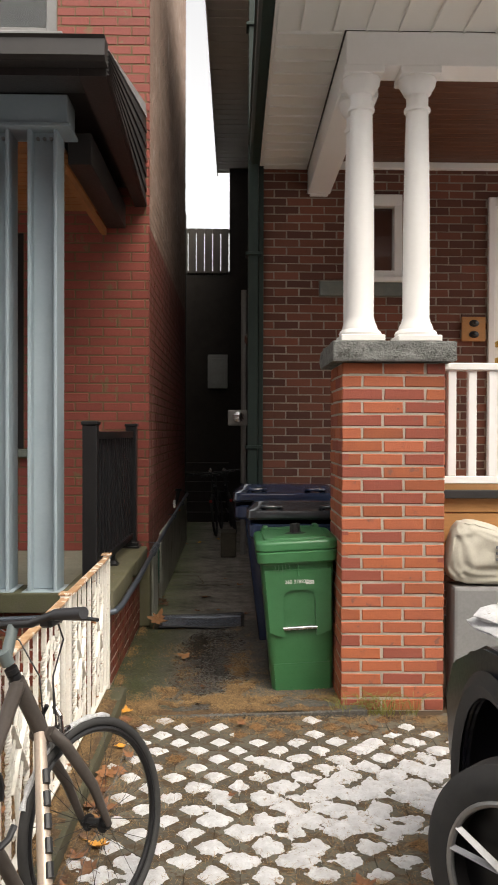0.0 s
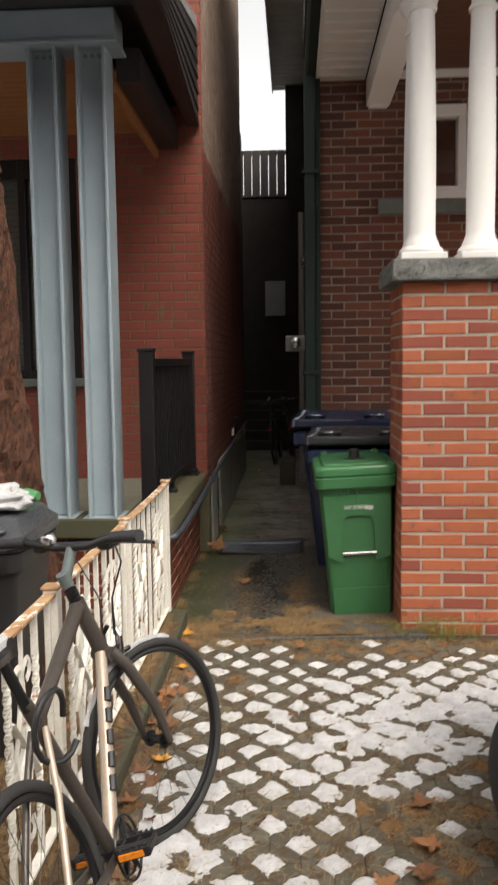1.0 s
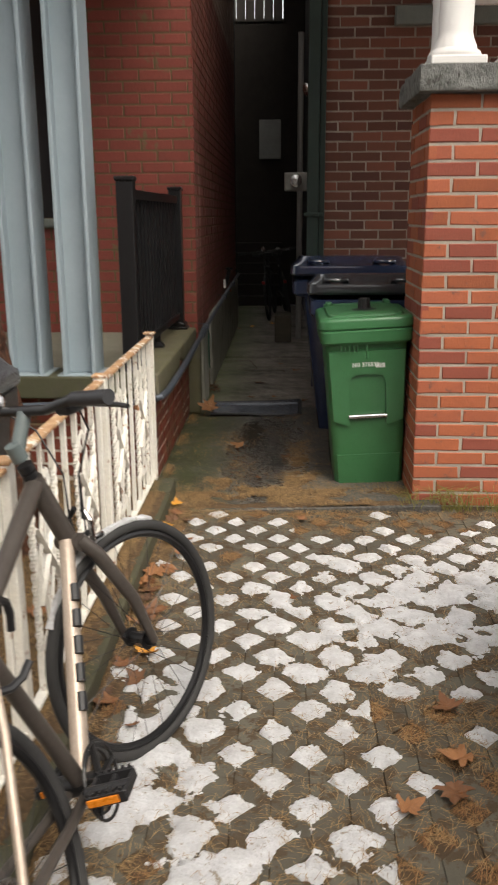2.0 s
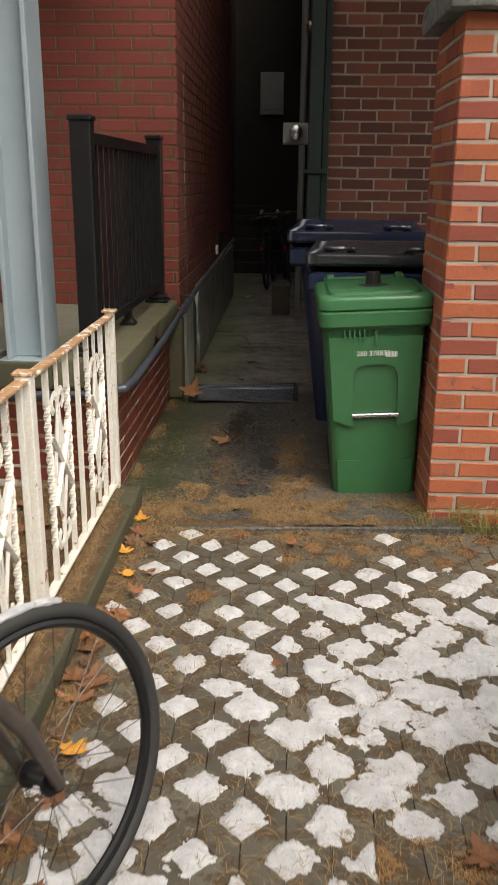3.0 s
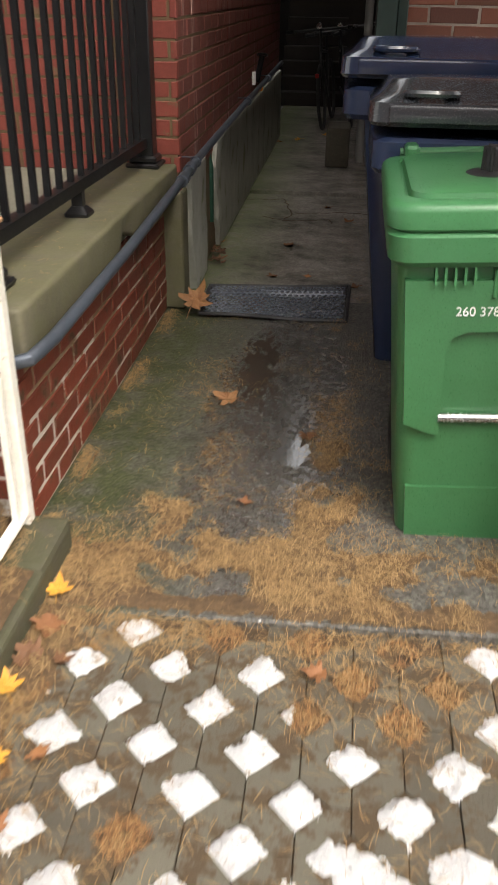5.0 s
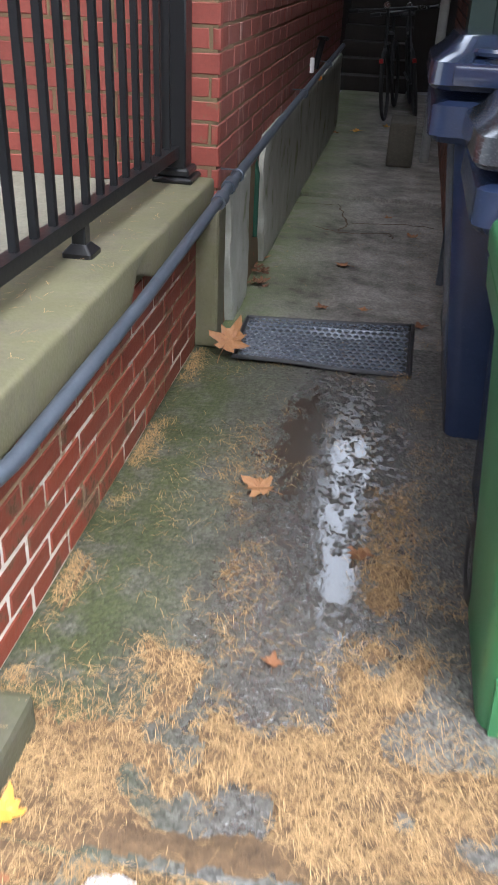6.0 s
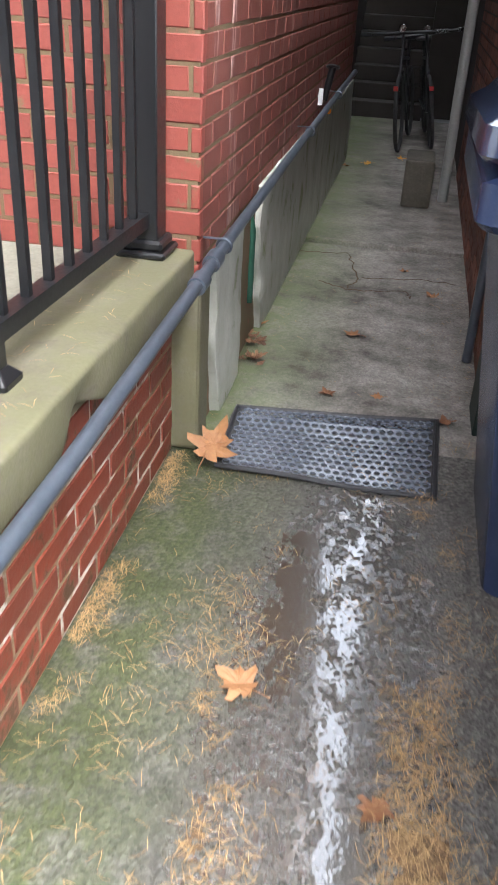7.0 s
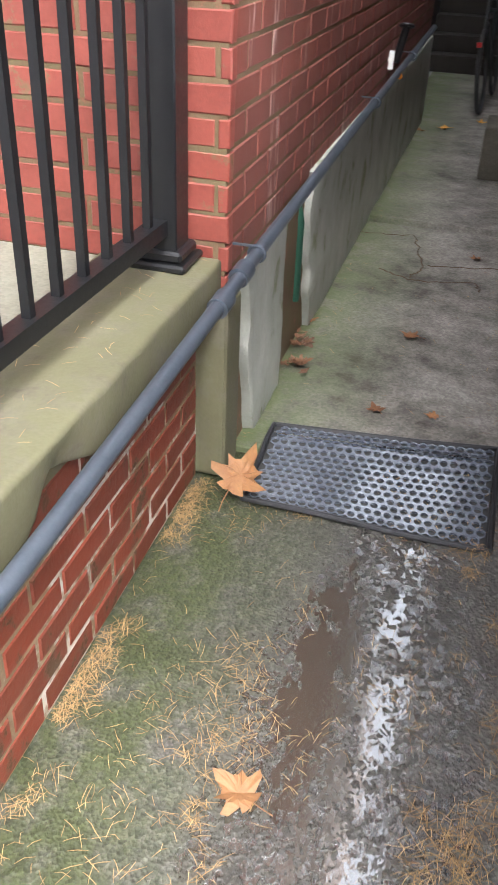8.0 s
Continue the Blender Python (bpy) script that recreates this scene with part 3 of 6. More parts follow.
for i in range(16):
    b = B()
    box(b, 0.5 + i * 0.19, 0.512 + i * 0.19, 4.3, 4.94, 3.984, 4.0)
    part("rib", b, white_soffit, soffit)
b = B()
box(b, 0.3, 3.8, 4.2, 7.6, 4.2, 4.3)
structure("porch_roof", b, dark_siding, "dark porch roof", "roof")
b = B()
for i in range(24):
    box(b, 0.98, 3.6, 5.18 + i * 0.1, 5.276 + i * 0.1, 4.06, 4.09, 0.004)
structure("ceiling", b, brown_boards, "dark stained board porch ceiling", "ceiling")
b = B()
box(b, 0.77, 3.6, 4.955, 5.17, 3.8, 4.0, 0.004)
box(b, 0.77, 0.97, 5.17, 7.55, 3.78, 4.0, 0.004)
box(b, 0.97, 3.6, 7.5, 7.55, 4.0, 4.06, 0.004)
box(b, 0.79, 0.95, 7.5, 7.555, 3.76, 3.78, 0.003)
structure("porch_beam", b, white_paint, "white painted porch beam", "beam")

b = B()
prism(b, [(0.25, 4.03), (0.25, 4.16), (0.235, 4.17), (0.338, 4.17), (0.338, 4.0), (0.27, 4.0)], "y", 4.2, 7.5)
structure("porch_gutter", b, dark_green, "dark green metal gutter along the porch roof edge", "gutter")

# brick pillar with stone cap
b = B()
box(b, 0.76, 1.36, 4.96, 5.54, 0, 2.06)
pillar = tagged(part("porch_pillar", b, mortar_light), "orange-red brick porch pillar with pale mortar on the ground", "pillar")
b = B()
box(b, 0.69, 1.415, 4.89, 5.6, 2.065, 2.185, 0.012, 2)
bmesh.ops.subdivide_edges(b, edges=list(b.edges), cuts=5, use_grid_fill=True)
for v in b.verts:
    k = noise.noise(v.co * 14) * 0.012 + noise.noise(v.co * 40) * 0.005
    v.co += Vector((k, noise.noise(v.co * 13 + Vector((5, 0, 0))) * 0.012, 0 if v.co.z > 2.18 else k * 0.4))
cap = part("cap_stone", b, stone_grey, pillar, "rough-cut grey stone cap")


def porch_column(x, y):
    col = thing("porch_column", (x, y, 2.19), "white turned wooden porch column on the stone cap", "column", "porch columns")
    base = B()
    box(base, x - 0.13, x + 0.13, y - 0.13, y + 0.13, 2.186, 2.225, 0.005)
    part("plinth", base, white_paint, col)
    sh = B()
    prof = [(0.125, 0.035), (0.128, 0.05), (0.12, 0.065), (0.105, 0.075), (0.1, 0.095), (0.088, 0.12), (0.08, 0.15), (0.081, 0.45), (0.078, 0.8), (0.07, 1.2), (0.066, 1.36), (0.066, 1.37),
            (0.078, 1.375), (0.08, 1.385), (0.078, 1.395), (0.066, 1.4), (0.065, 1.44), (0.066, 1.47), (0.08, 1.48), (0.085, 1.49), (0.09, 1.5), (0.108, 1.53), (0.112, 1.56), (0.112, 1.565)]
    lathe(sh, prof, (x, y, 2.19), 32)
    part("shaft", sh, white_paint, col, "", True)
    top = B()
    box(top, x - 0.118, x + 0.118, y - 0.118, y + 0.118, 3.755, 3.8, 0.004)
    part("abacus", top, white_paint, col)
    return col


porch_column(0.875, 5.06)
porch_column(1.21, 5.06)
porch_column(0.9, 5.42)

# porch deck and railing
b = B()
box(b, 1.2, 3.6, 5.2, 7.55, 1.21, 1.25)
structure("porch_floor", b, porch_wood, "wooden porch floor", "floor")
b = B()
box(b, 1.38, 3.6, 5.16, 5.2, 1.16, 1.25, 0.004)
box(b, 1.38, 3.6, 5.17, 5.2, 0.98, 1.155, 0.004)
box(b, 1.38, 3.6, 5.18, 5.2, 0.79, 0.975, 0.004)
structure("porch_fascia", b, porch_wood, "orange-brown wooden porch fascia boards", "trim")
b = B()
box(b, 1.39, 3.6, 5.1, 5.16, 1.25, 1.3, 0.004)
structure("porch_sill", b, dark_siding, "dark board at the porch edge", "trim")
rail = thing("porch_railing", (1.5, 5.15, 1.3), "white painted wooden porch railing with square balusters", "railing")
b = B()
box(b, 1.37, 3.6, 5.1, 5.19, 2.03, 2.075, 0.006)
part("handrail", b, white_paint, rail)
b = B()
box(b, 1.37, 3.6, 5.12, 5.17, 1.34, 1.385, 0.004)
part("bottom_rail", b, white_paint, rail)
for i in range(15):
    b = B()
    box(b, 1.425 + i * 0.125, 1.475 + i * 0.125, 5.12, 5.17, 1.385, 2.03, 0.003)
    part("baluster", b, white_paint, rail)

# window and door of the right house
wr = thing("window_1", (1.4, 7.56, 3.04), "small white framed window under a brick arch", "window", kind="structure")
b = B()
x0, x1, z0, z1 = WINDOW_R
box(b, x0, x1, 7.53, 7.66, z1 - 0.1, z1, 0.004)
box(b, x0, x0 + 0.07, 7.53, 7.66, z0, z1 - 0.1, 0.004)
box(b, x1 - 0.07, x1, 7.53, 7.66, z0, z1 - 0.1, 0.004)
box(b, x0 + 0.07, x1 - 0.07, 7.53, 7.66, z0, z0 + 0.06, 0.004)
part("window_frame", b, white_paint, wr)
b = B()
box(b, x0 - 0.03, x1 + 0.05, 7.48, 7.6, z0 - 0.05, z0, 0.004)
part("window_sill", b, white_paint, wr)
b = B()
box(b, x0 + 0.07, x1 - 0.07, 7.62, 7.626, z0 + 0.06, z1 - 0.1)
pane = part("pane", b, glass, wr)
pane.visible_shadow = False
b = B()
box(b, 0.88, 1.8, 7.51, 7.58, 2.87, 3.0, 0.006)
structure("stone_band", b, stone_smooth, "grey-green stone sill band in the brick wall", "stone")
dr = thing("door_1", (2.85, 7.6, 1.25), "white front door with brass knobs", "door", kind="structure")
b = B()
x0, x1, z0, z1 = DOOR_R
box(b, x0, x0 + 0.06, 7.52, 7.7, z0, z1, 0.004)
box(b, x1 - 0.06, x1, 7.52, 7.7, z0, z1, 0.004)
box(b, x0 + 0.06, x1 - 0.06, 7.52, 7.7, z1 - 0.08, z1, 0.004)
part("door_frame", b, white_paint, dr)
b = B()
box(b, x0 + 0.065, x1 - 0.065, 7.6, 7.64, z0, z1 - 0.085, 0.003)
for zz in (1.4, 2.3, 3.0):
    box(b, x0 + 0.2, x1 - 0.2, 7.588, 7.6, zz, zz + 0.55, 0.005)
leaf_door = part("door_leaf", b, white_paint, dr)
for zz in (2.3, 2.45):
    b = B()
    lathe(b, [(0.028, 0), (0.028, 0.008), (0.012, 0.012), (0.012, 0.03), (0.026, 0.04), (0.028, 0.055), (0.015, 0.066)], (0, 0, 0), 16)
    part("door_knob", b, brass, leaf_door, "brass knob", True, Matrix.Translation((2.5, 7.6, zz)) @ Matrix.Rotation(radians(90), 4, "X"))
bell = thing("doorbell_board", (2.27, 7.55, 2.47), "varnished wooden board with two dark bell pushes on brick", "doorbell")
b = B()
box(b, 2.16, 2.375, 7.525, 7.55, 2.47, 2.69, 0.005)
part("board", b, porch_wood, bell)
for zz in (2.53, 2.63):
    b = B()
    lathe(b, [(0.045, 0), (0.045, 0.006), (0.03, 0.012), (0.016, 0.016), (0.016, 0.03), (0.01, 0.034)], (0, 0, 0), 20)
    part("bell_push", b, black_metal, bell, "", True, Matrix.Translation((2.27, 7.525, zz)) @ Matrix.Rotation(radians(90), 4, "X") @ Matrix.Scale(0.7, 4, (0, 1, 0)))

# ---- left house ----
WINDOW_L = (-2.6, -1.66, 1.5, 3.32)
WINDOW_U = (-2.6, -1.38, 4.98, 6.6)
b = holed_wall(B(), True, -4.0, -0.61, 7.14, 7.4, 0, 8.2, [WINDOW_L, WINDOW_U])
wall_left = structure("wall_left_front", b, mortar_red, "red painted brick front wall of the house", "wall")
b = B()
box(b, -0.85, -0.61, 7.4, 12.4, 0, 8.2)
wall_left_side = structure("wall_left_side", b, mortar_red, "weathered red brick side wall along the alley", "wall")
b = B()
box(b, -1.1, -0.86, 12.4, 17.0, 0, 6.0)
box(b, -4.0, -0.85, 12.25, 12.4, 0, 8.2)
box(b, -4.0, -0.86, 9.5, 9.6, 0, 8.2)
# rear walls coloured near black to stand in for alley shade
structure("wall_left_rear", b, alley_shade_mat, "brick rear walls of the house, darkened for alley shade", "wall")
for nm, (x0, x1, z0, z1), lab in (("window_2", WINDOW_L, "dark framed porch window with a lowered blind"), ("window_3", WINDOW_U, "grey framed upper window reflecting bare trees")):
    w = thing(nm, ((x0 + x1) / 2, 7.2, z0), lab, "window", kind="structure")
    fm = black_metal if nm == "window_2" else grey_siding
    b = B()
    for a, c in ((x0, x0 + 0.09), (x1 - 0.09, x1), ((x0 + x1) / 2 - 0.03, (x0 + x1) / 2 + 0.03)):
        box(b, a, c, 7.15, 7.24, z0, z1, 0.004)
    for a, c in ((z0, z0 + 0.07), (z1 - 0.16, z1)):
        box(b, x0, x1, 7.16, 7.23, a, c, 0.004)
    part("window_frame", b, fm, w)
    for a, c in ((x0 + 0.09, (x0 + x1) / 2 - 0.03), ((x0 + x1) / 2 + 0.03, x1 - 0.09)):
        b = B()
        box(b, a, c, 7.2, 7.206, z0 + 0.07, z1 - 0.16)
        part("pane", b, glass, w).visible_shadow = False
    b = B()
    box(b, x0 - 0.06, x1 + 0.06, 7.06, 7.2, z0 - 0.07, z0 - 0.003, 0.006)
    part("window_sill", b, stone_smooth if nm == "window_2" else grey_siding, w)
    b = B()
    for i in range(int((z1 - z0) / 0.05)):
        zz = z0 + i * 0.05
        box(b, x0 + 0.02, x1 - 0.02, 7.3, 7.306, zz, zz + 0.046)
    if nm == "window_2":
        part("blind", b, blind_mat, w, "grey slatted blind")
    else:
        b.free()

# porch of the left house: slab, brick base, columns, beam, roof
b = B()
box(b, -4.0, -0.9, 5.4, 7.13, 0.5, 0.64)
structure("porch_floor", b, porch_concrete, "grey concrete porch floor", "floor")
b = B()
box(b, -0.93, -0.613, 5.15, 7.13, 0.545, 0.68, 0.015, 3)
bmesh.ops.subdivide_edges(b, edges=[e for e in b.edges if e.calc_length() > 0.2], cuts=40, use_grid_fill=True)
for v in b.verts:
    if v.co.z < 0.62 and v.co.x > -0.66:
        v.co.z += max(0, 0.05 - abs(v.co.y - 6.22) * 0.35)
        v.co.x -= max(0, 0.03 - abs(v.co.y - 6.22) * 0.25)
    v.co += Vector((noise.noise(v.co * 9) * 0.005, 0, noise.noise(v.co * 7 + Vector((3, 1, 0))) * 0.004))
structure("ledge", b, ledge_concrete, "mossy chipped concrete ledge of the porch wall", "ledge", True)
b = B()
box(b, -4.0, -0.93, 5.15, 5.45, 0.54, 0.66, 0.01, 2)
structure("ledge_front", b, kerb_concrete, "mossy concrete edge under the porch columns", "ledge")
b = B()
box(b, -0.9, -0.675, 5.215, 7.1, 0, 0.545)
box(b, -4.0, -0.9, 5.215, 5.4, 0, 0.54)
wall_base = structure("porch_base_wall", b, mortar_mix, "red painted brick base wall of the porch", "wall")
b = B()
box(b, -0.9, -0.585, 7.1, 7.24, 0, 0.56, 0.02, 3)
structure("end_pier", b, ledge_concrete, "mossy concrete pier at the end of the base wall", "pier")


def channel_column(x):
    col = thing("porch_column", (x + 0.091, 5.3, 0.66), "blue-grey metal porch column with raised flanges", "column", "blue columns")
    b = B()
    box(b, x + 0.018, x + 0.162, 5.275, 5.4, 0.665, 3.5, 0.004)
    part("web", b, blue_grey, col)
    for xx in (x, x + 0.16):
        b = B()
        box(b, xx, xx + 0.022, 5.2, 5.42, 0.663, 3.5, 0.004)
        part("flange", b, blue_grey, col)
    b = B()
    box(b, x - 0.03, x + 0.212, 5.18, 5.44, 0.66, 0.664)
    part("base_plate", b, blue_grey, col)
    for zz in (3.46,):
        for i in range(3):
            b = B()
            rod(b, (x + 0.05 + i * 0.041, 5.262, zz), (x + 0.05 + i * 0.041, 5.28, zz), 0.012, 8)
            part("bolt", b, grey_siding, col)


channel_column(-1.15)
channel_column(-1.445)
b = B()
box(b, -4.0, -0.9, 5.17, 5.42, 3.52, 3.7, 0.006)
box(b, -4.0, -0.885, 5.15, 5.44, 3.5, 3.522, 0.003)
structure("porch_beam", b, blue_grey, "blue-grey painted porch beam", "beam")
b = B()
box(b, -0.95, -0.8, 5.44, 7.13, 3.36, 3.56, 0.004)
structure("porch_side_beam", b, dark_siding, "dark beam along the side of the porch", "beam")
b = B()
box(b, -1.0, -0.96, 5.44, 7.13, 3.3, 3.36, 0.003)
structure("trim", b, orange_boards, "thin wooden trim under the porch beam", "trim")
b = B()
for i in range(16):
    box(b, -4.0, -1.0, 5.45 + i * 0.105, 5.552 + i * 0.105, 3.5, 3.52, 0.004)
structure("ceiling", b, orange_boards, "varnished orange board porch ceiling", "ceiling")
# shed roof with a sided cheek
b = B()
ring_loft(b, [[(x, 4.55, 3.55), (x, 5.17, 3.705), (x, 7.13, 3.705), (x, 7.13, 4.4), (x, 4.55, 3.69)] for x in (-4.0, -0.72)])
ring_loft(b, [[(-0.718, 4.55, 3.55), (-0.718, 7.13, 3.54), (-0.718, 7.13, 4.4), (-0.718, 4.55, 3.69)], [(-0.57, 4.55, 3.55), (-0.64, 7.13, 3.54), (-0.64, 7.13, 4.4), (-0.57, 4.55, 3.69)]])
roof_left = structure("porch_roof", b, dark_siding, "dark brown porch roof with a sided cheek", "roof")
for i in range(7):
    t0, t1 = i / 7, (i + 1) / 7
    b = B()
    zf0, zf1 = 3.55 + 0.15 * t0, 3.55 + 0.15 * t1
    zb0, zb1 = 3.54 + 0.87 * t0, 3.54 + 0.87 * t1
    ring_loft(b, [[(-0.567, 4.54, zf0), (-0.637, 7.125, zb0), (-0.637, 7.125, zb1), (-0.567, 4.54, zf1)], [(-0.55, 4.54, zf0), (-0.62, 7.125, zb0), (-0.634, 7.125, zb1), (-0.564, 4.54, zf1)]])
    part("siding_board", b, grey_siding if i == 6 else dark_siding, roof_left)
b = B()
prism(b, [(4.43, 3.61), (4.44, 3.7), (4.425, 3.715), (4.55, 3.715), (4.55, 3.59), (4.46, 3.59)], "x", -4.0, -0.56)
part("gutter", b, dark_siding, roof_left, "dark metal gutter")

def crack_line(pts, seed):
    rg_ = random.Random(seed)
    out = []
    for (xa, ya), (xb, yb) in zip(pts, pts[1:]):
        for k in range(8):
            t = k / 8
            out.append((xa + (xb - xa) * t + rg_.uniform(-0.012, 0.012), ya + (yb - ya) * t + rg_.uniform(-0.012, 0.012), 0.0115))
    b_ = B()
    sweep(b_, out, [0.003 + 0.004 * rg_.random() for _ in out], 6, r2=0.002)
    structure("crack", b_, soil, "dark crack in the old concrete path", "crack")


crack_line([(-0.58, 9.5), (-0.3, 9.55), (-0.2, 9.1), (-0.27, 8.9)], 1)
crack_line([(-0.2, 9.12), (0.15, 9.2), (0.34, 9.18)], 2)
crack_line([(-0.4, 9.0), (-0.24, 8.9), (0.05, 8.97), (0.08, 8.85)], 3)

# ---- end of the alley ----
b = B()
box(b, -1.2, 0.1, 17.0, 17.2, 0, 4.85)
# end wall's darkness is shade put into its colour
structure("wall_end", b, alley_shade_mat, "wall closing the alley, darkened for alley shade", "wall")
for i in range(7):
    b = B()
    box(b, -1.15 + i * 0.165, -1.0 + i * 0.165 + 0.003, 17.0, 17.03, 4.8, 5.75 - 0.0, 0.004)
    if i == 0:
        slat_fence = thing("slat_fence", (-0.5, 17, 4.85), "dark board fence on top of the alley end wall", "fence")
    part("board", b, dark_wood, slat_fence)
for zz in (4.82, 5.66):
    b = B()
    box(b, -1.2, 0.1, 17.03, 17.07, zz, zz + 0.08)
    part("cross_rail", b, dark_wood, slat_fence)
stairs = thing("stairs", (-0.3, 15.5, 0.0), "concrete steps at the end of the alley, darkened for shade", "stairs", kind="structure")
# step colour holds the alley's shade rather than concrete's own tone
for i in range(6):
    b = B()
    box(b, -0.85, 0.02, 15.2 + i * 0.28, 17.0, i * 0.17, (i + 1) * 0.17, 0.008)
    part("step", b, alley_shade_mat, stairs)
b = B()
box(b, -0.42, -0.02, 16.93, 17.0, 2.52, 3.2, 0.01)
box(b, -0.37, -0.07, 16.92, 16.935, 2.6, 3.12, 0.006)
tagged(part("wall_box", b, pale_box), "pale metal service box on the alley end wall", "box")

# ---- parging, conduit and pipes ----
def parged_slab(y0, y1, z1, x1, lean, label, seed):
    """A rough render coat on the footing, its outline uneven and broken away at the lower near edge."""
    bb = B()
    box(bb, -0.66, x1, y0, y1, 0, z1, 0.02, 2)
    bmesh.ops.subdivide_edges(bb, edges=[e for e in bb.edges if e.calc_length() > 0.15], cuts=24, use_grid_fill=True)
    for v in bb.verts:
        k = Vector((seed, 0, 0))
        near_edge = max(0.0, 1 - (v.co.y - y0) / 0.25)
        v.co.y += near_edge * (lean * max(0.0, 1 - v.co.z / z1) ** 1.5 + 0.05 * noise.noise(v.co * 9 + k))
        v.co.x += 0.007 * noise.noise(v.co * 4 + k) + 0.004 * noise.noise(v.co * 13 + k)
        if v.co.z > z1 - 0.03:
            v.co.z += 0.015 * noise.noise(v.co * 6 + k)
    structure("parging", bb, parge, label, "wall", True)


parged_slab(7.27, 7.72, 0.62, -0.572, 0.1, "pale mossy parged footing of the side wall", 1)
parged_slab(8.12, 12.4, 0.66, -0.578, 0.1, "stained pale parged footing of the side wall", 5)
conduit = thing("conduit", (-0.56, 7.0, 0.6), "grey metal conduit clipped along the porch ledge and alley wall", "conduit")
b = B()
sweep(b, [(-2.2, 5.12, 0.47), (-0.7, 5.12, 0.53), (-0.6, 5.14, 0.555), (-0.575, 5.25, 0.57), (-0.56, 6.0, 0.6), (-0.54, 7.0, 0.665), (-0.537, 7.3, 0.685), (-0.54, 8.6, 0.71), (-0.55, 12.0, 0.76)], 0.019, 12)
part("pipe", b, galv, conduit, "", True)
for y, z in ((6.9, 0.657), (7.07, 0.67)):
    b = B()
    rod(b, (-0.542, y - 0.03, z - 0.003), (-0.54, y + 0.03, z + 0.003), 0.027, 14)
    part("coupling", b, galv, conduit, "", True)
for y, z in ((7.2, 0.678), (9.2, 0.718), (10.6, 0.74)):
    b = B()
    hoop(b, (-0.539, y, z), (0, 1, 0), 0.022, 0.005, 20, 8)
    box(b, -0.62, -0.545, y - 0.005, y + 0.005, z + 0.018, z + 0.023)
    part("strap", b, galv, conduit)
b = B()
sweep(b, [(-0.605, 8.04, 0.2), (-0.605, 8.04, 0.5), (-0.62, 8.04, 0.57)], 0.016, 10)
tagged(part("drain_pipe", b, green_pipe, None, "", True), "green pipe standing in the footing gap", "pipe")
spout = thing("downspout", (0.28, 7.44, 0.9), "dark green metal downspout on the house corner", "downspout")
b = B()
sweep(b, [(0.33, 7.5, 0.92), (0.285, 7.45, 1.0), (0.28, 7.44, 1.1), (0.28, 7.44, 6.45)], 0.06, 4)
part("pipe", b, dark_green, spout)
for zz in (1.5, 3.2, 5.2):
    b = B()
    box(b, 0.215, 0.36, 7.375, 7.55, zz, zz + 0.03, 0.004)
    part("strap", b, dark_green, spout)
b = B()
box(b, 0.33, 0.375, 7.46, 7.7, 0, 4.0, 0.004)
structure("corner_trim", b, dark_green, "dark green corner trim of the house", "trim")

# ---- wheeled bins ----
def bin_shell(bm, cx, yf, z0, z1, w0, w1, d0, d1, r=0.05, lean=0.35):
    """Tapered body of a wheeled bin, its front at yf below and leaning out above."""
    rings = []
    for k in range(7):
        t = k / 6
        w, d = w0 + (w1 - w0) * t, d0 + (d1 - d0) * t
        fy = yf - (d1 - d0) * lean * t
        rings.append(rrect(cx, fy + d / 2, w, d, r, z0 + (z1 - z0) * t))
    return ring_loft(bm, rings)


def bin_wheels(parent, cx, y, w, rad=0.11):
    b = B()
    rod(b, (cx - w / 2, y, rad + 0.013), (cx + w / 2, y, rad + 0.013), 0.012)
    part("axle", b, chrome, parent)
    for sx in (-1, 1):
        b = B()
        hoop(b, (cx + sx * w / 2, y, rad + 0.013), (1, 0, 0), rad - 0.03, 0.03, 28, 10, 0.022)
        wh = part("wheel", b, rubber, parent, "", True)
        b = B()
        rod(b, (cx + sx * w / 2 - 0.015, y, rad + 0.013), (cx + sx * w / 2 + 0.015, y, rad + 0.013), rad - 0.045, 20)
        part("hub", b, grey_plastic, wh)


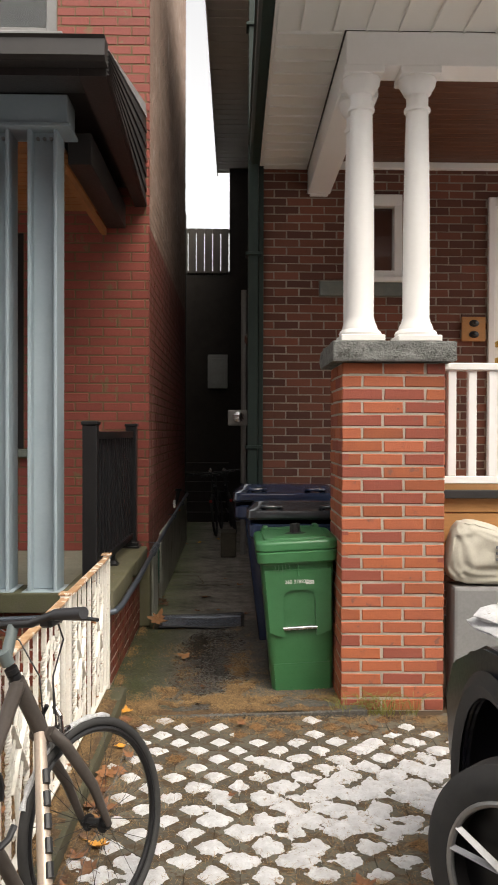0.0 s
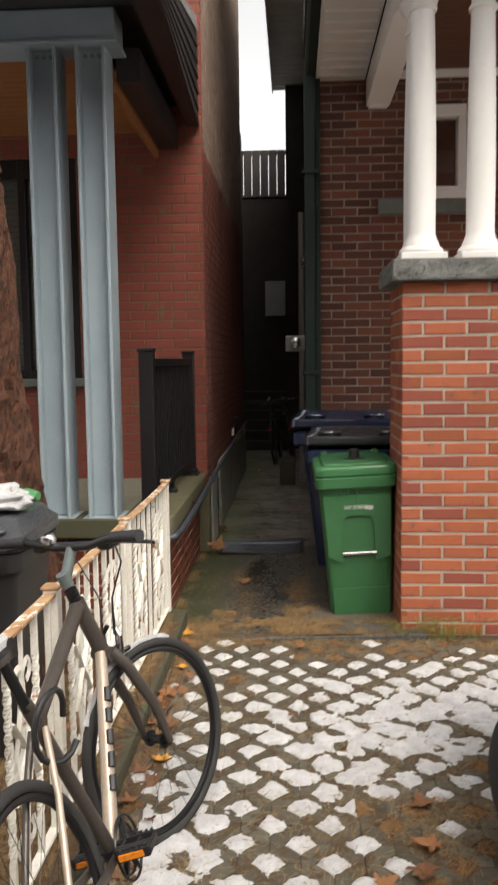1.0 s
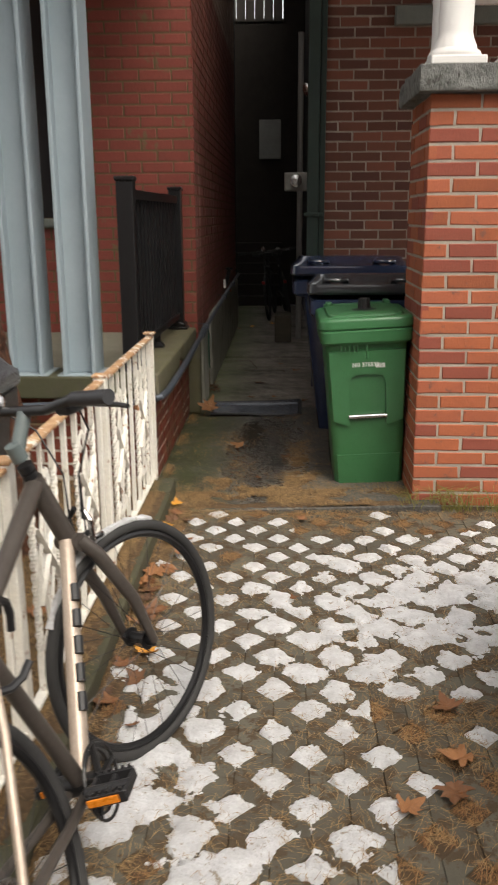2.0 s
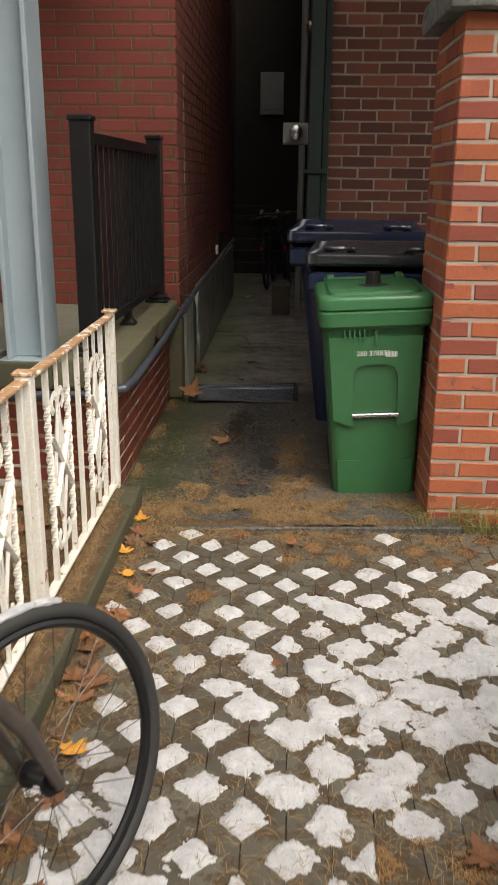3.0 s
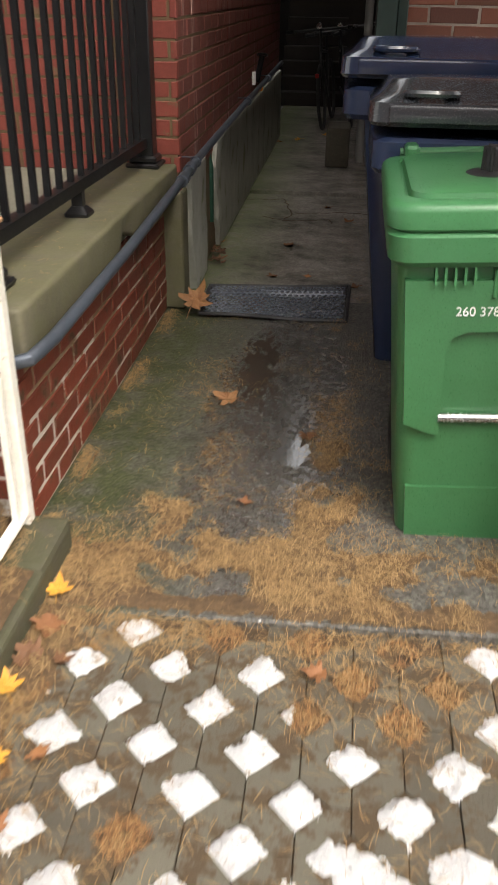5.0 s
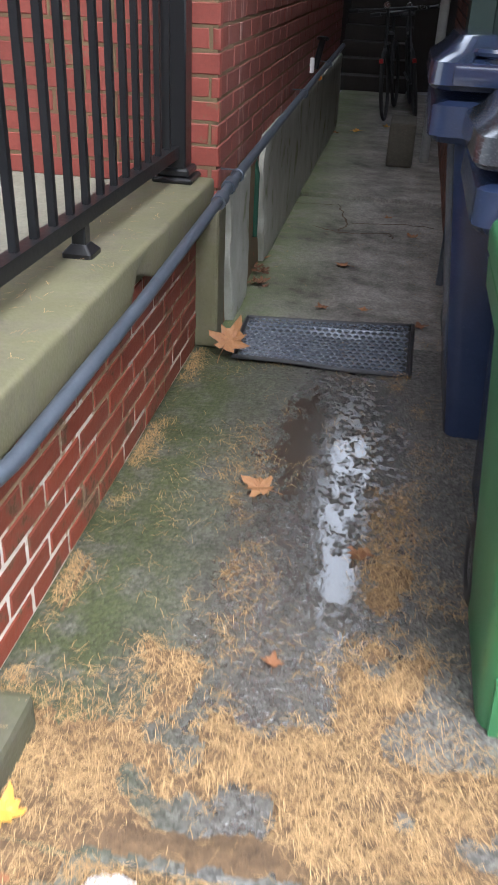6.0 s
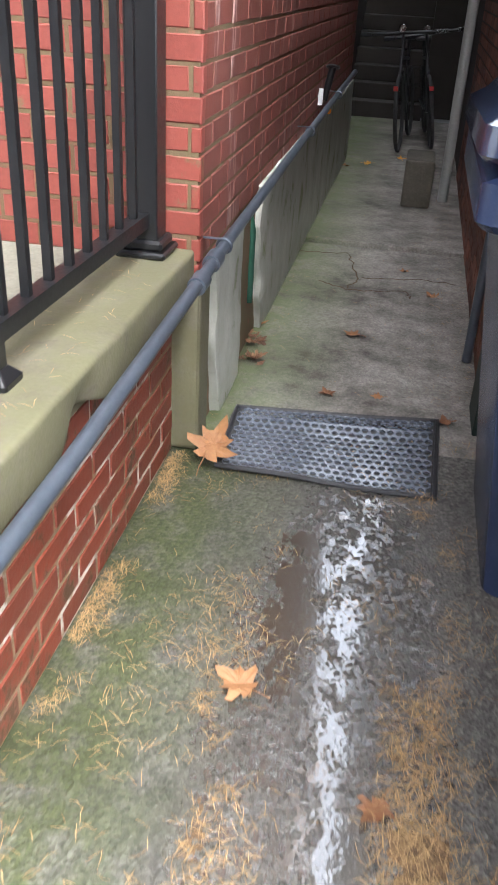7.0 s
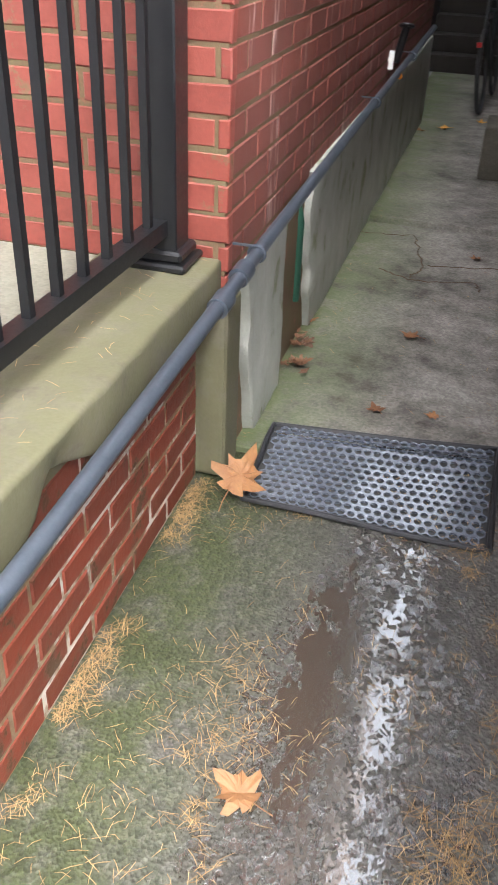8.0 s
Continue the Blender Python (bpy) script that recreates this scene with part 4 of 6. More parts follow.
def green_bin(cx, yf):
    g = thing("green_bin", (cx, yf + 0.25, 0.012), "green plastic wheeled organics bin with a twist-lock lid", "bin")
    b = B()
    bin_shell(b, cx, yf, 0.012, 0.86, 0.385, 0.45, 0.42, 0.55, 0.05, 0.8)
    body = part("body", b, green_plastic, g, "", True)
    # raised front shoulders round the grip recess
    b = B()
    def fy(z):
        return yf - 0.104 * (z - 0.012) / 0.848 - 0.001
    def plate(pts, thick):
        front = [(cx + x, fy(z) - thick, z) for x, z in pts]
        back = [(cx + x, fy(z) + 0.02, z) for x, z in pts]
        ring_loft(b, [back, front])
    plate([(-0.19, 0.40), (-0.13, 0.375), (-0.10, 0.37), (-0.10, 0.60), (-0.085, 0.64), (-0.05, 0.655), (0.05, 0.655), (0.085, 0.64), (0.10, 0.60), (0.10, 0.37), (0.13, 0.375), (0.19, 0.40), (0.205, 0.78), (-0.205, 0.78)], 0.016)
    part("front_panel", b, green_plastic, g)
    b = B()
    plate([(-0.17, 0.03), (0.17, 0.03), (0.175, 0.2), (-0.175, 0.2)], 0.006)
    part("lower_panel", b, green_plastic, g)
    b = B()
    rod(b, (cx - 0.105, fy(0.42) - 0.012, 0.42), (cx + 0.105, fy(0.42) - 0.012, 0.42), 0.012, 14)
    part("lift_bar", b, chrome, g, "bare metal lift bar", True)
    b = B()
    ring_loft(b, [rrect(cx, yf + 0.165, 0.47, 0.58, 0.06, 0.815), rrect(cx, yf + 0.165, 0.495, 0.61, 0.06, 0.83), rrect(cx, yf + 0.165, 0.5, 0.62, 0.06, 0.885), rrect(cx, yf + 0.165, 0.485, 0.6, 0.06, 0.895)])
    part("rim", b, green_plastic, g, "", True)
    for i in range(5):
        b = B()
        box(b, cx - 0.14 + i * 0.022, cx - 0.134 + i * 0.022, yf - 0.125, yf - 0.09, 0.775, 0.818)
        part("rib", b, green_plastic, g)
    b = B()
    box(b, cx - 0.006, cx + 0.006, yf - 0.115, yf - 0.08, 0.74, 0.81, 0.003)
    part("latch_strap", b, green_plastic, g)
    b = B()
    cy = yf + 0.17
    ring_loft(b, [rrect(cx, cy, w, d, r, z) for w, d, r, z in ((0.495, 0.62, 0.07, 0.896), (0.506, 0.632, 0.07, 0.902), (0.508, 0.634, 0.07, 0.936), (0.5, 0.626, 0.07, 0.949), (0.482, 0.608, 0.068, 0.956), (0.42, 0.54, 0.06, 0.958), (0.414, 0.534, 0.06, 0.95),
                  (0.404, 0.524, 0.06, 0.95), (0.394, 0.514, 0.055, 0.966), (0.376, 0.496, 0.05, 0.969), (0.2, 0.3, 0.05, 0.971))])
    lid = part("lid", b, green_plastic, g, "", True)
    b = B()
    lathe(b, [(0.075, 0), (0.075, 0.006), (0.055, 0.01), (0.03, 0.013), (0.026, 0.06), (0.02, 0.066)], (cx + 0.01, cy - 0.05, 0.964), 24)
    kn = part("twist_lock", b, black_plastic, lid, "black twist knob", True)
    for k in range(6):
        a = k * math.pi / 3
        b = B()
        rod(b, (cx + 0.01 + 0.03 * math.cos(a), cy - 0.05 + 0.03 * math.sin(a), 0.975), (cx + 0.01 + 0.026 * math.cos(a), cy - 0.05 + 0.026 * math.sin(a), 1.03), 0.006, 8)
        part("grip_rib", b, black_plastic, lid)
    for sx in (-1, 1):
        b = B()
        box(b, cx + sx * 0.17 - 0.02, cx + sx * 0.17 + 0.02, cy + 0.26, cy + 0.34, 0.93, 0.985, 0.008)
        part("hinge", b, green_plastic, lid)
    b = B()
    rod(b, (cx - 0.2, cy + 0.345, 0.955), (cx + 0.2, cy + 0.345, 0.955), 0.014)
    part("push_handle", b, green_plastic, g)
    bin_wheels(g, cx, yf + 0.45, 0.36)
    m = Matrix.Diagonal((1, 1, 1, 1)) @ Matrix.Translation((cx - 0.085, fy(0.7) - 0.0175, 0.69)) @ Matrix.Rotation(radians(90), 4, "X")
    words("stamped_number", "260 378833", 0.031, print_white, g, m)
    for i in range(8):
        b = B()
        box(b, cx + 0.045 + i * 0.0065, cx + 0.0495 + i * 0.0065, fy(0.7) - 0.0175, fy(0.7) - 0.0165, 0.688, 0.712)
        part("stamped_bar", b, print_white, g)
    g.rotation_euler = (0, radians(-3.2), 0)
    g.scale = (1.0, 1.0, 1.035)
    return g


def cart(name, cx, yf, h, w, d, body_m, lid_m, label, tilt=0.0, z0=0.012, foot=0.74, shoulder=0.93):
    """A larger wheeled cart with a moulded lid that has two finger holes and a front lip."""
    c = thing(name, (cx, yf + d / 2, z0), label, "bin")
    b = B()
    bin_shell(b, cx, yf, z0, h * 0.88, w * foot, w * shoulder, d * 0.72, d * 0.92)
    part("body", b, body_m, c, "", True)
    yt = yf - d * 0.07
    b = B()
    ring_loft(b, [rrect(cx, yt + d * 0.46, w * 0.95, d * 0.96, 0.05, h * 0.8), rrect(cx, yt + d * 0.46, w * 0.99, d, 0.05, h * 0.815), rrect(cx, yt + d * 0.46, w * 0.99, d, 0.05, h * 0.88), rrect(cx, yt + d * 0.46, w * 0.95, d * 0.97, 0.05, h * 0.89)])
    part("rim", b, body_m, c, "", True)
    yc = yt + d * 0.46
    piv = Vector((cx, yc + d / 2, h * 0.9))
    m = Matrix.Translation(piv) @ Matrix.Rotation(radians(-tilt), 4, "X") @ Matrix.Translation(-piv)
    b = B()
    ring_loft(b, [rrect(cx, yc, w * 1.0, d * 1.03, 0.06, h * 0.89), rrect(cx, yc, w * 1.03, d * 1.06, 0.06, h * 0.9), rrect(cx, yc, w * 1.02, d * 1.05, 0.06, h * 0.945), rrect(cx, yc + 0.02, w * 0.93, d * 0.9, 0.06, h * 0.965),
                  rrect(cx, yc + 0.03, w * 0.85, d * 0.8, 0.06, h * 0.995), rrect(cx, yc + 0.03, w * 0.6, d * 0.6, 0.06, h)])
    lid = part("lid", b, lid_m, c, "", True, m)
    for sx in (-1, 1):
        b = B()
        hoop(b, (cx + sx * w * 0.28, yc - d * 0.47, h * 0.967), (0, 0, 1), 0.03, 0.012, 24, 8)
        part("finger_grip", b, lid_m, lid, "", True, m @ Matrix.Translation(Vector((cx + sx * w * 0.28, yc - d * 0.47, 0))) @ Matrix.Diagonal((2.0, 1, 1, 1)) @ Matrix.Translation(-Vector((cx + sx * w * 0.28, yc - d * 0.47, 0))))
    b = B()
    box(b, cx - w * 0.44, cx + w * 0.44, yc - d * 0.545, yc - d * 0.5, h * 0.9, h * 0.94, 0.01, 2)
    part("lip", b, lid_m, lid, "", True, m)
    b = B()
    rod(b, (cx - w * 0.4, yc + d * 0.56, h * 0.93), (cx + w * 0.4, yc + d * 0.56, h * 0.93), 0.016)
    for sx in (-1, 1):
        rod(b, (cx + sx * w * 0.4, yc + d * 0.45, h * 0.9), (cx + sx * w * 0.4, yc + d * 0.57, h * 0.935), 0.018)
    part("push_handle", b, body_m, c)
    bin_wheels(c, cx, yf + d * 0.66, w * (foot - 0.12), 0.125)
    return c


green_bin(0.56, 5.28)
cart("garbage_cart", 0.585, 5.86, 1.14, 0.73, 0.6, blue_plastic, wet_charcoal, "navy wheeled garbage cart with a charcoal lid", 3, foot=0.5, shoulder=0.66)
cart("recycling_cart", 0.522, 6.54, 1.22, 0.8, 0.8, blue_plastic, wet_navy, "blue wheeled recycling cart with its lid not quite shut", 2, foot=0.5, shoulder=0.83)
gb = cart("black_bin", -1.2, 3.2, 1.03, 0.6, 0.55, black_plastic, grey_plastic, "black wheeled bin beside the white fence", 0, 0.07)
b = B()
bmesh.ops.create_icosphere(b, subdivisions=4, radius=1)
for v in b.verts:
    v.co = Vector((-1.2, 3.42, 1.07)) + Vector((v.co.x * 0.26, v.co.y * 0.2, max(v.co.z, -0.3) * 0.07)) * (1 + 0.3 * noise.noise(v.co * 3)) + Vector((0, 0, 0.01 * noise.noise(v.co * 9)))
tagged(part("snow_cap", b, snow_mat, None, "", True), "melting snow heaped on the black bin lid", "snow")
b = B()
for i in range(5):
    sweep(b, [(-1.28 + i * 0.03, 3.7, 1.04), (-1.24 + i * 0.05, 3.68, 1.09 - i * 0.01), (-1.18 + i * 0.05, 3.66, 1.05)], [0.02, 0.035, 0.02], 6)
tagged(part("green_wrap", b, green_leafy), "crumpled green plastic wrap on the bin", "wrap")

# ---- rubber mat ----
def mat_point(u, v, z):
    p = Vector((-0.495, 6.999, 0)) * (1 - u) * (1 - v) + Vector((0.198, 6.974, 0)) * u * (1 - v) + Vector((0.207, 7.505, 0)) * u * v + Vector((-0.516, 7.425, 0)) * (1 - u) * v
    lift = 0.012 * math.exp(-((v - 0.78) / 0.09) ** 2) + 0.006 * math.sin(u * 5) * (1 - v)
    return (p.x, p.y, 0.017 + 0.03 * max(0.0, p.x + 0.06) + z + max(0, lift))


b = B()
cols, rows = 23, 14
du, dv = 0.96 / (cols + 0.5), 0.94 / rows
for j in range(rows):
    for i in range(cols):
        cu, cv = 0.02 + (i + 0.5 + 0.5 * (j % 2)) * du, 0.03 + (j + 0.5) * dv
        cell = [(0, 0.667), (0.25, 0.5), (0.5, 0.333), (0.5, 0), (0.5, -0.333), (0.25, -0.5), (0, -0.667), (-0.25, -0.5), (-0.5, -0.333), (-0.5, 0), (-0.5, 0.333), (-0.25, 0.5)]
        hole = [(0.385 * math.sin(math.pi * k / 6), 0.41 * math.cos(math.pi * k / 6)) for k in range(12)]
        rings = [[b.verts.new(mat_point(cu + a * du, cv + c * dv, z)) for a, c in ring] for ring, z in ((cell, 0.007), (hole, 0.007), (hole, 0.0))]
        for q in range(2):
            for k in range(12):
                b.faces.new((rings[q][k], rings[q][(k + 1) % 12], rings[q + 1][(k + 1) % 12], rings[q + 1][k]))
bmesh.ops.remove_doubles(b, verts=b.verts, dist=0.0004)
rub = thing("rubber_mat", (-0.15, 7.2, 0.012), "wet black rubber mat with round drain holes on the path", "mat")
part("mesh_field", b, mat_rubber, rub)
b = B()
edge = [(u / 20, 0) for u in range(20)] + [(1, v / 8) for v in range(8)] + [(1 - u / 20, 1) for u in range(20)] + [(0, 1 - v / 8) for v in range(8)]
sweep(b, [mat_point(u, v, 0.004) for u, v in edge], 0.009, 8, False, True)
part("border", b, rubber, rub, "", True)
b = B()
grid = [[b.verts.new(mat_point(0.01 + 0.98 * u / 20, 0.01 + 0.98 * v / 16, -0.001)) for u in range(21)] for v in range(17)]
for v in range(16):
    for u in range(20):
        b.faces.new((grid[v][u], grid[v][u + 1], grid[v + 1][u + 1], grid[v + 1][u]))
part("backing", b, tyre_rubber, rub, "black rubber backing under the holes")

# ---- white iron fence ----
def twisted(bm, x, y, z0, z1, r=0.009, turns=7.0, twist0=0.16):
    rings, n = [], 60
    for k in range(n + 1):
        t = k / n
        tt = min(max((t - twist0) / (1 - 2 * twist0), 0), 1)
        a = math.pi / 4 + tt * turns * math.pi * 2 / 2
        rings.append([(x + r * 1.414 * math.cos(a + q * math.pi / 2), y + r * 1.414 * math.sin(a + q * math.pi / 2), z0 + (z1 - z0) * t) for q in range(4)])
    return ring_loft(bm, rings)


FX, FB, FT = -0.645, 0.135, 0.885


def flat_bar(bm, pts, w=0.008, t=0.004):
    return sweep(bm, pts, w, 4, r2=t)


def volute(bm, y, z, side, up, R=0.042):
    pts = []
    for k in range(17):
        a = k / 16 * 4.6
        r = R * (1 - 0.62 * k / 16)
        pts.append((FX, y + side * (R - r * math.cos(a)) , z + up * (r * math.sin(a))))
    return sweep(bm, pts, 0.016, 4, r2=0.006)


fence = thing("iron_fence", (FX, 3.0, 0.085), "white chipped iron garden fence with a rusted top rail", "fence")
POSTS = (5.085, 3.87, 2.7, 1.5, 0.35)
for y in POSTS:
    b = B()
    if y == POSTS[0]:
        box(b, FX - 0.019, FX + 0.019, y - 0.019, y + 0.019, 0.085, 0.905, 0.003)
    else:
        box(b, FX - 0.024, FX + 0.024, y - 0.024, y + 0.024, 0.085, 0.905, 0.003)
    po = part("post", b, rusty_white, fence)
    b = B()
    box(b, FX - 0.03, FX + 0.03, y - 0.03, y + 0.03, 0.905, 0.917, 0.003)
    part("post_cap", b, rust_rail, po, "rusted flat cap")
for a, c in zip(POSTS, POSTS[1:]):
    b = B()
    box(b, FX - 0.019, FX + 0.019, c + 0.02, a - 0.02, FT, FT + 0.012, 0.002)
    part("top_rail", b, rust_rail, fence, "rusted flat top rail")
    b = B()
    box(b, FX - 0.016, FX + 0.016, c + 0.02, a - 0.02, FB - 0.012, FB, 0.002)
    part("bottom_rail", b, rusty_white, fence)
    span = a - c
    ys = [a - 0.06 - 0.0, a - span * 0.5, c + 0.06]
    for y in ys:
        b = B()
        box(b, FX - 0.009, FX + 0.009, y - 0.009, y + 0.009, FB, FT, 0.0015)
        part("baluster", b, rusty_white, fence)
    for cyy in (a - span * 0.27, a - span * 0.73):
        for s in (-1, 1):
            b = B()
            twisted(b, FX, cyy + s * 0.125, FB, FT)
            part("twisted_baluster", b, rusty_white, fence)
        b = B()
        box(b, FX - 0.006, FX + 0.006, cyy - 0.006, cyy + 0.006, FB, FT - 0.0, 0.001)
        part("scroll_stem", b, rusty_white, fence)
        for s in (-1, 1):
            b = B()
            volute(b, cyy + s * 0.004, FT - 0.15, s, 1)
            sweep(b, [(FX, cyy + s * 0.004, FT - 0.15), (FX, cyy + s * 0.012, FT - 0.2), (FX, cyy + s * 0.085, FT - 0.42), (FX, cyy + s * 0.105, FT - 0.47)], 0.014, 4, r2=0.007)
            part("scroll", b, rusty_white, fence)
            b = B()
            volute(b, cyy + s * 0.004, FB + 0.13, s, -1)
            sweep(b, [(FX, cyy + s * 0.004, FB + 0.13), (FX, cyy + s * 0.015, FB + 0.2), (FX, cyy + s * 0.09, FB + 0.4), (FX, cyy + s * 0.105, FB + 0.45)], 0.014, 4, r2=0.007)
            part("scroll", b, rusty_white, fence)
            b = B()
            sweep(b, [(FX + 0.004, cyy - s * 0.11, FB + 0.27), (FX + 0.004, cyy + s * 0.11, FT - 0.24)], 0.013, 4, r2=0.006)
            part("lattice_bar", b, rusty_white, fence)

# ---- black metal railing on the ledge ----
RX0, RY0, RX1, RY1 = -0.775, 5.28, -0.738, 7.05
black_rail = thing("metal_railing", (-0.75, 6.1, 0.68), "black metal porch railing on the concrete ledge", "railing")


def rp(t):
    return RX0 + (RX1 - RX0) * t, RY0 + (RY1 - RY0) * t


for t in (0.0, 1.0):
    x, y = rp(t)
    b = B()
    box(b, x - 0.045, x + 0.045, y - 0.045, y + 0.045, 0.68, 1.69, 0.004)
    po = part("post", b, black_metal, black_rail)
    b = B()
    box(b, x - 0.075, x + 0.075, y - 0.075, y + 0.075, 0.68, 0.7, 0.006)
    box(b, x - 0.062, x + 0.062, y - 0.062, y + 0.062, 0.7, 0.73, 0.008)
    part("base_flange", b, black_metal, po)
    b = B()
    box(b, x - 0.053, x + 0.053, y - 0.053, y + 0.053, 1.69, 1.715, 0.006)
    part("post_cap", b, black_metal, po)
for z0, z1, nm in ((0.765, 0.805, "bottom_rail"), (1.6, 1.65, "top_rail")):
    (xa, ya), (xb, yb) = rp(0), rp(1)
    b = B()
    ring_loft(b, [[(xa - 0.022, ya + 0.045, z0), (xa + 0.022, ya + 0.045, z0), (xa + 0.022, ya + 0.045, z1), (xa - 0.022, ya + 0.045, z1)],
                  [(xb - 0.022, yb - 0.045, z0), (xb + 0.022, yb - 0.045, z0), (xb + 0.022, yb - 0.045, z1), (xb - 0.022, yb - 0.045, z1)]])
    part(nm, b, black_metal, black_rail)
for i in range(15):
    x, y = rp((i + 1) / 16)
    b = B()
    box(b, x - 0.0095, x + 0.0095, y - 0.0095, y + 0.0095, 0.805, 1.6)
    part("baluster", b, black_metal, black_rail)
x, y = rp(0.47)
b = B()
box(b, x - 0.02, x + 0.02, y - 0.02, y + 0.02, 0.7, 0.766, 0.003)
ring_loft(b, [rrect(x, y, 0.085, 0.085, 0.01, 0.681), rrect(x, y, 0.085, 0.085, 0.01, 0.693), rrect(x, y, 0.045, 0.045, 0.008, 0.715)])
part("support_foot", b, black_metal, black_rail)

# ---- bicycle ----
BM = Matrix.Translation((-0.315, 1.85, 0.004)) @ Matrix.Rotation(radians(-4), 4, "Z") @ Matrix.Rotation(radians(-19), 4, "Y")
HT0, HT1 = Vector((0, 0.85, 0.73)), Vector((0, 0.795, 0.92))
AX = (HT1 - HT0).normalized()
SM = BM @ Matrix.Translation(HT0) @ Matrix.Rotation(radians(-29), 4, AX) @ Matrix.Translation(-HT0)
bike = thing("bicycle", (-0.3, 2.3, 0.0), "brown-grey city bicycle with champagne down tube leaning on the white fence", "bicycle")


def tubep(name, p, q, r, material, m=BM, parent=None, label="", r2=None, n=16):
    bb = B()
    rod(bb, p, q, r, n, r2)
    return part(name, bb, material, parent or bike, label, True, m)


def bike_wheel(c, m, name):
    bb = B()
    hoop(bb, c, (1, 0, 0), 0.3265, 0.0165, 72, 12, 0.0165)
    tyre = part(name, bb, tyre_rubber, bike, "", True, m)
    bb = B()
    hoop(bb, c, (1, 0, 0), 0.302, 0.011, 72, 8, 0.0115)
    part("rim", bb, black_metal, tyre, "", True, m)
    bb = B()
    rod(bb, (c[0] - 0.055, c[1], c[2]), (c[0] + 0.055, c[1], c[2]), 0.016)
    for s in (-1, 1):
        rod(bb, (c[0] + s * 0.03, c[1], c[2]), (c[0] + s * 0.036, c[1], c[2]), 0.028, 16)
    part("hub", bb, black_metal, tyre, "", True, m)
    for k in range(28):
        a = 2 * math.pi * k / 28
        s = 1 if k % 2 else -1
        a2 = a + (0.5 if (k // 2) % 2 else -0.5)
        bb = B()
        rod(bb, (c[0] + s * 0.033, c[1] + 0.026 * math.cos(a2), c[2] + 0.026 * math.sin(a2)), (c[0], c[1] + 0.296 * math.cos(a), c[2] + 0.296 * math.sin(a)), 0.0011, 4)
        part("spoke", bb, black_metal, tyre, "", False, m)
    return tyre


FW, RW, BBK = (0, 1.0, 0.345), (0, 0.0, 0.345), (0, 0.43, 0.285)
fw = bike_wheel(FW, SM, "front_wheel")
bike_wheel(RW, BM, "rear_wheel")
# snow lying on the front tyre
bb = B()
arc = [(0, FW[1] + 0.345 * math.cos(a), FW[2] + 0.345 * math.sin(a)) for a in [radians(d) for d in range(62, 152, 6)]]
sweep(bb, arc, [0.006 + 0.006 * abs(math.sin(i * 1.7)) for i in range(len(arc))], 8)
part("snow_line", bb, snow_mat, fw, "thin snow on the tyre", True, SM)
tubep("down_tube", HT0 + AX * 0.01, BBK, 0.019, bike_beige, label="champagne down tube", r2=0.022)
tubep("top_tube", HT1 - AX * 0.015, (0, 0.285, 0.735), 0.024, bike_grey, r2=0.019)
tubep("seat_tube", BBK, (0, 0.27, 0.80), 0.019, bike_grey)
tubep("head_tube", HT0, HT1, 0.026, bike_grey)
tubep("bottom_bracket", (-0.04, BBK[1], BBK[2]), (0.04, BBK[1], BBK[2]), 0.024, black_metal)
for s in (-1, 1):
    bb = B()
    sweep(bb, [(s * 0.025, BBK[1] - 0.03, BBK[2]), (s * 0.04, 0.25, 0.305), (s * 0.062, 0.01, 0.345)], 0.012, 10)
    part("chain_stay", bb, bike_grey, bike, "", True, BM)
    bb = B()
    sweep(bb, [(s * 0.02, 0.285, 0.72), (s * 0.045, 0.18, 0.58), (s * 0.062, 0.005, 0.35)], 0.0095, 10)
    part("seat_stay", bb, bike_beige if s > 0 else bike_grey, bike, "", True, BM)
    bb = B()
    sweep(bb, [HT0 + Vector((s * 0.03, 0.01, -0.005)), HT0 + Vector((s * 0.05, 0.04, -0.06)), (s * 0.058, 0.965, 0.5), (s * 0.058, 1.0, 0.345)], [0.02, 0.02, 0.018, 0.012], 12)
    part("fork_blade", bb, bike_grey, bike, "", True, SM)
tubep("fork_crown", HT0 + Vector((-0.04, 0.008, -0.012)), HT0 + Vector((0.04, 0.008, -0.012)), 0.024, bike_grey, SM)
tubep("seat_post", (0, 0.27, 0.78), (0, 0.235, 0.93), 0.0145, black_metal)
bb = B()
ring_loft(bb, [[(sx * w, y, z + dz) for sx, dz in ((-1, 0), (-0.6, 0.022), (0.6, 0.022), (1, 0), (0.5, -0.03), (-0.5, -0.03))] for y, w, z in ((0.05, 0.07, 0.96), (0.11, 0.08, 0.965), (0.19, 0.05, 0.955), (0.27, 0.022, 0.95), (0.31, 0.016, 0.945))])
part("saddle", bb, black_plastic, bike, "black saddle", True, BM)
bb = B()
bmesh.ops.create_icosphere(bb, subdivisions=3, radius=1)
for v in bb.verts:
    k = 1 + 0.3 * noise.noise(v.co * 2.4)
    v.co = Vector((v.co.x * 0.05 * k, 0.15 + v.co.y * 0.11 * k, 0.978 + max(v.co.z, -0.4) * 0.028 * k))
part("saddle_snow", bb, snow_mat, bike, "melting snow on the saddle", True, BM)
for k in range(2):
    tubep("spacer", HT1 + AX * (0.004 + k * 0.022), HT1 + AX * (0.022 + k * 0.022), 0.021, black_metal, SM)
STM0, STM1 = HT1 + AX * 0.08, HT1 + AX * 0.15 + Vector((0, 0.075, 0.02))
tubep("stem", STM0 - AX * 0.02, STM0 + AX * 0.025, 0.021, bike_dark, SM)
tubep("stem_arm", STM0, STM1, 0.018, bike_dark, SM)
bb = B()
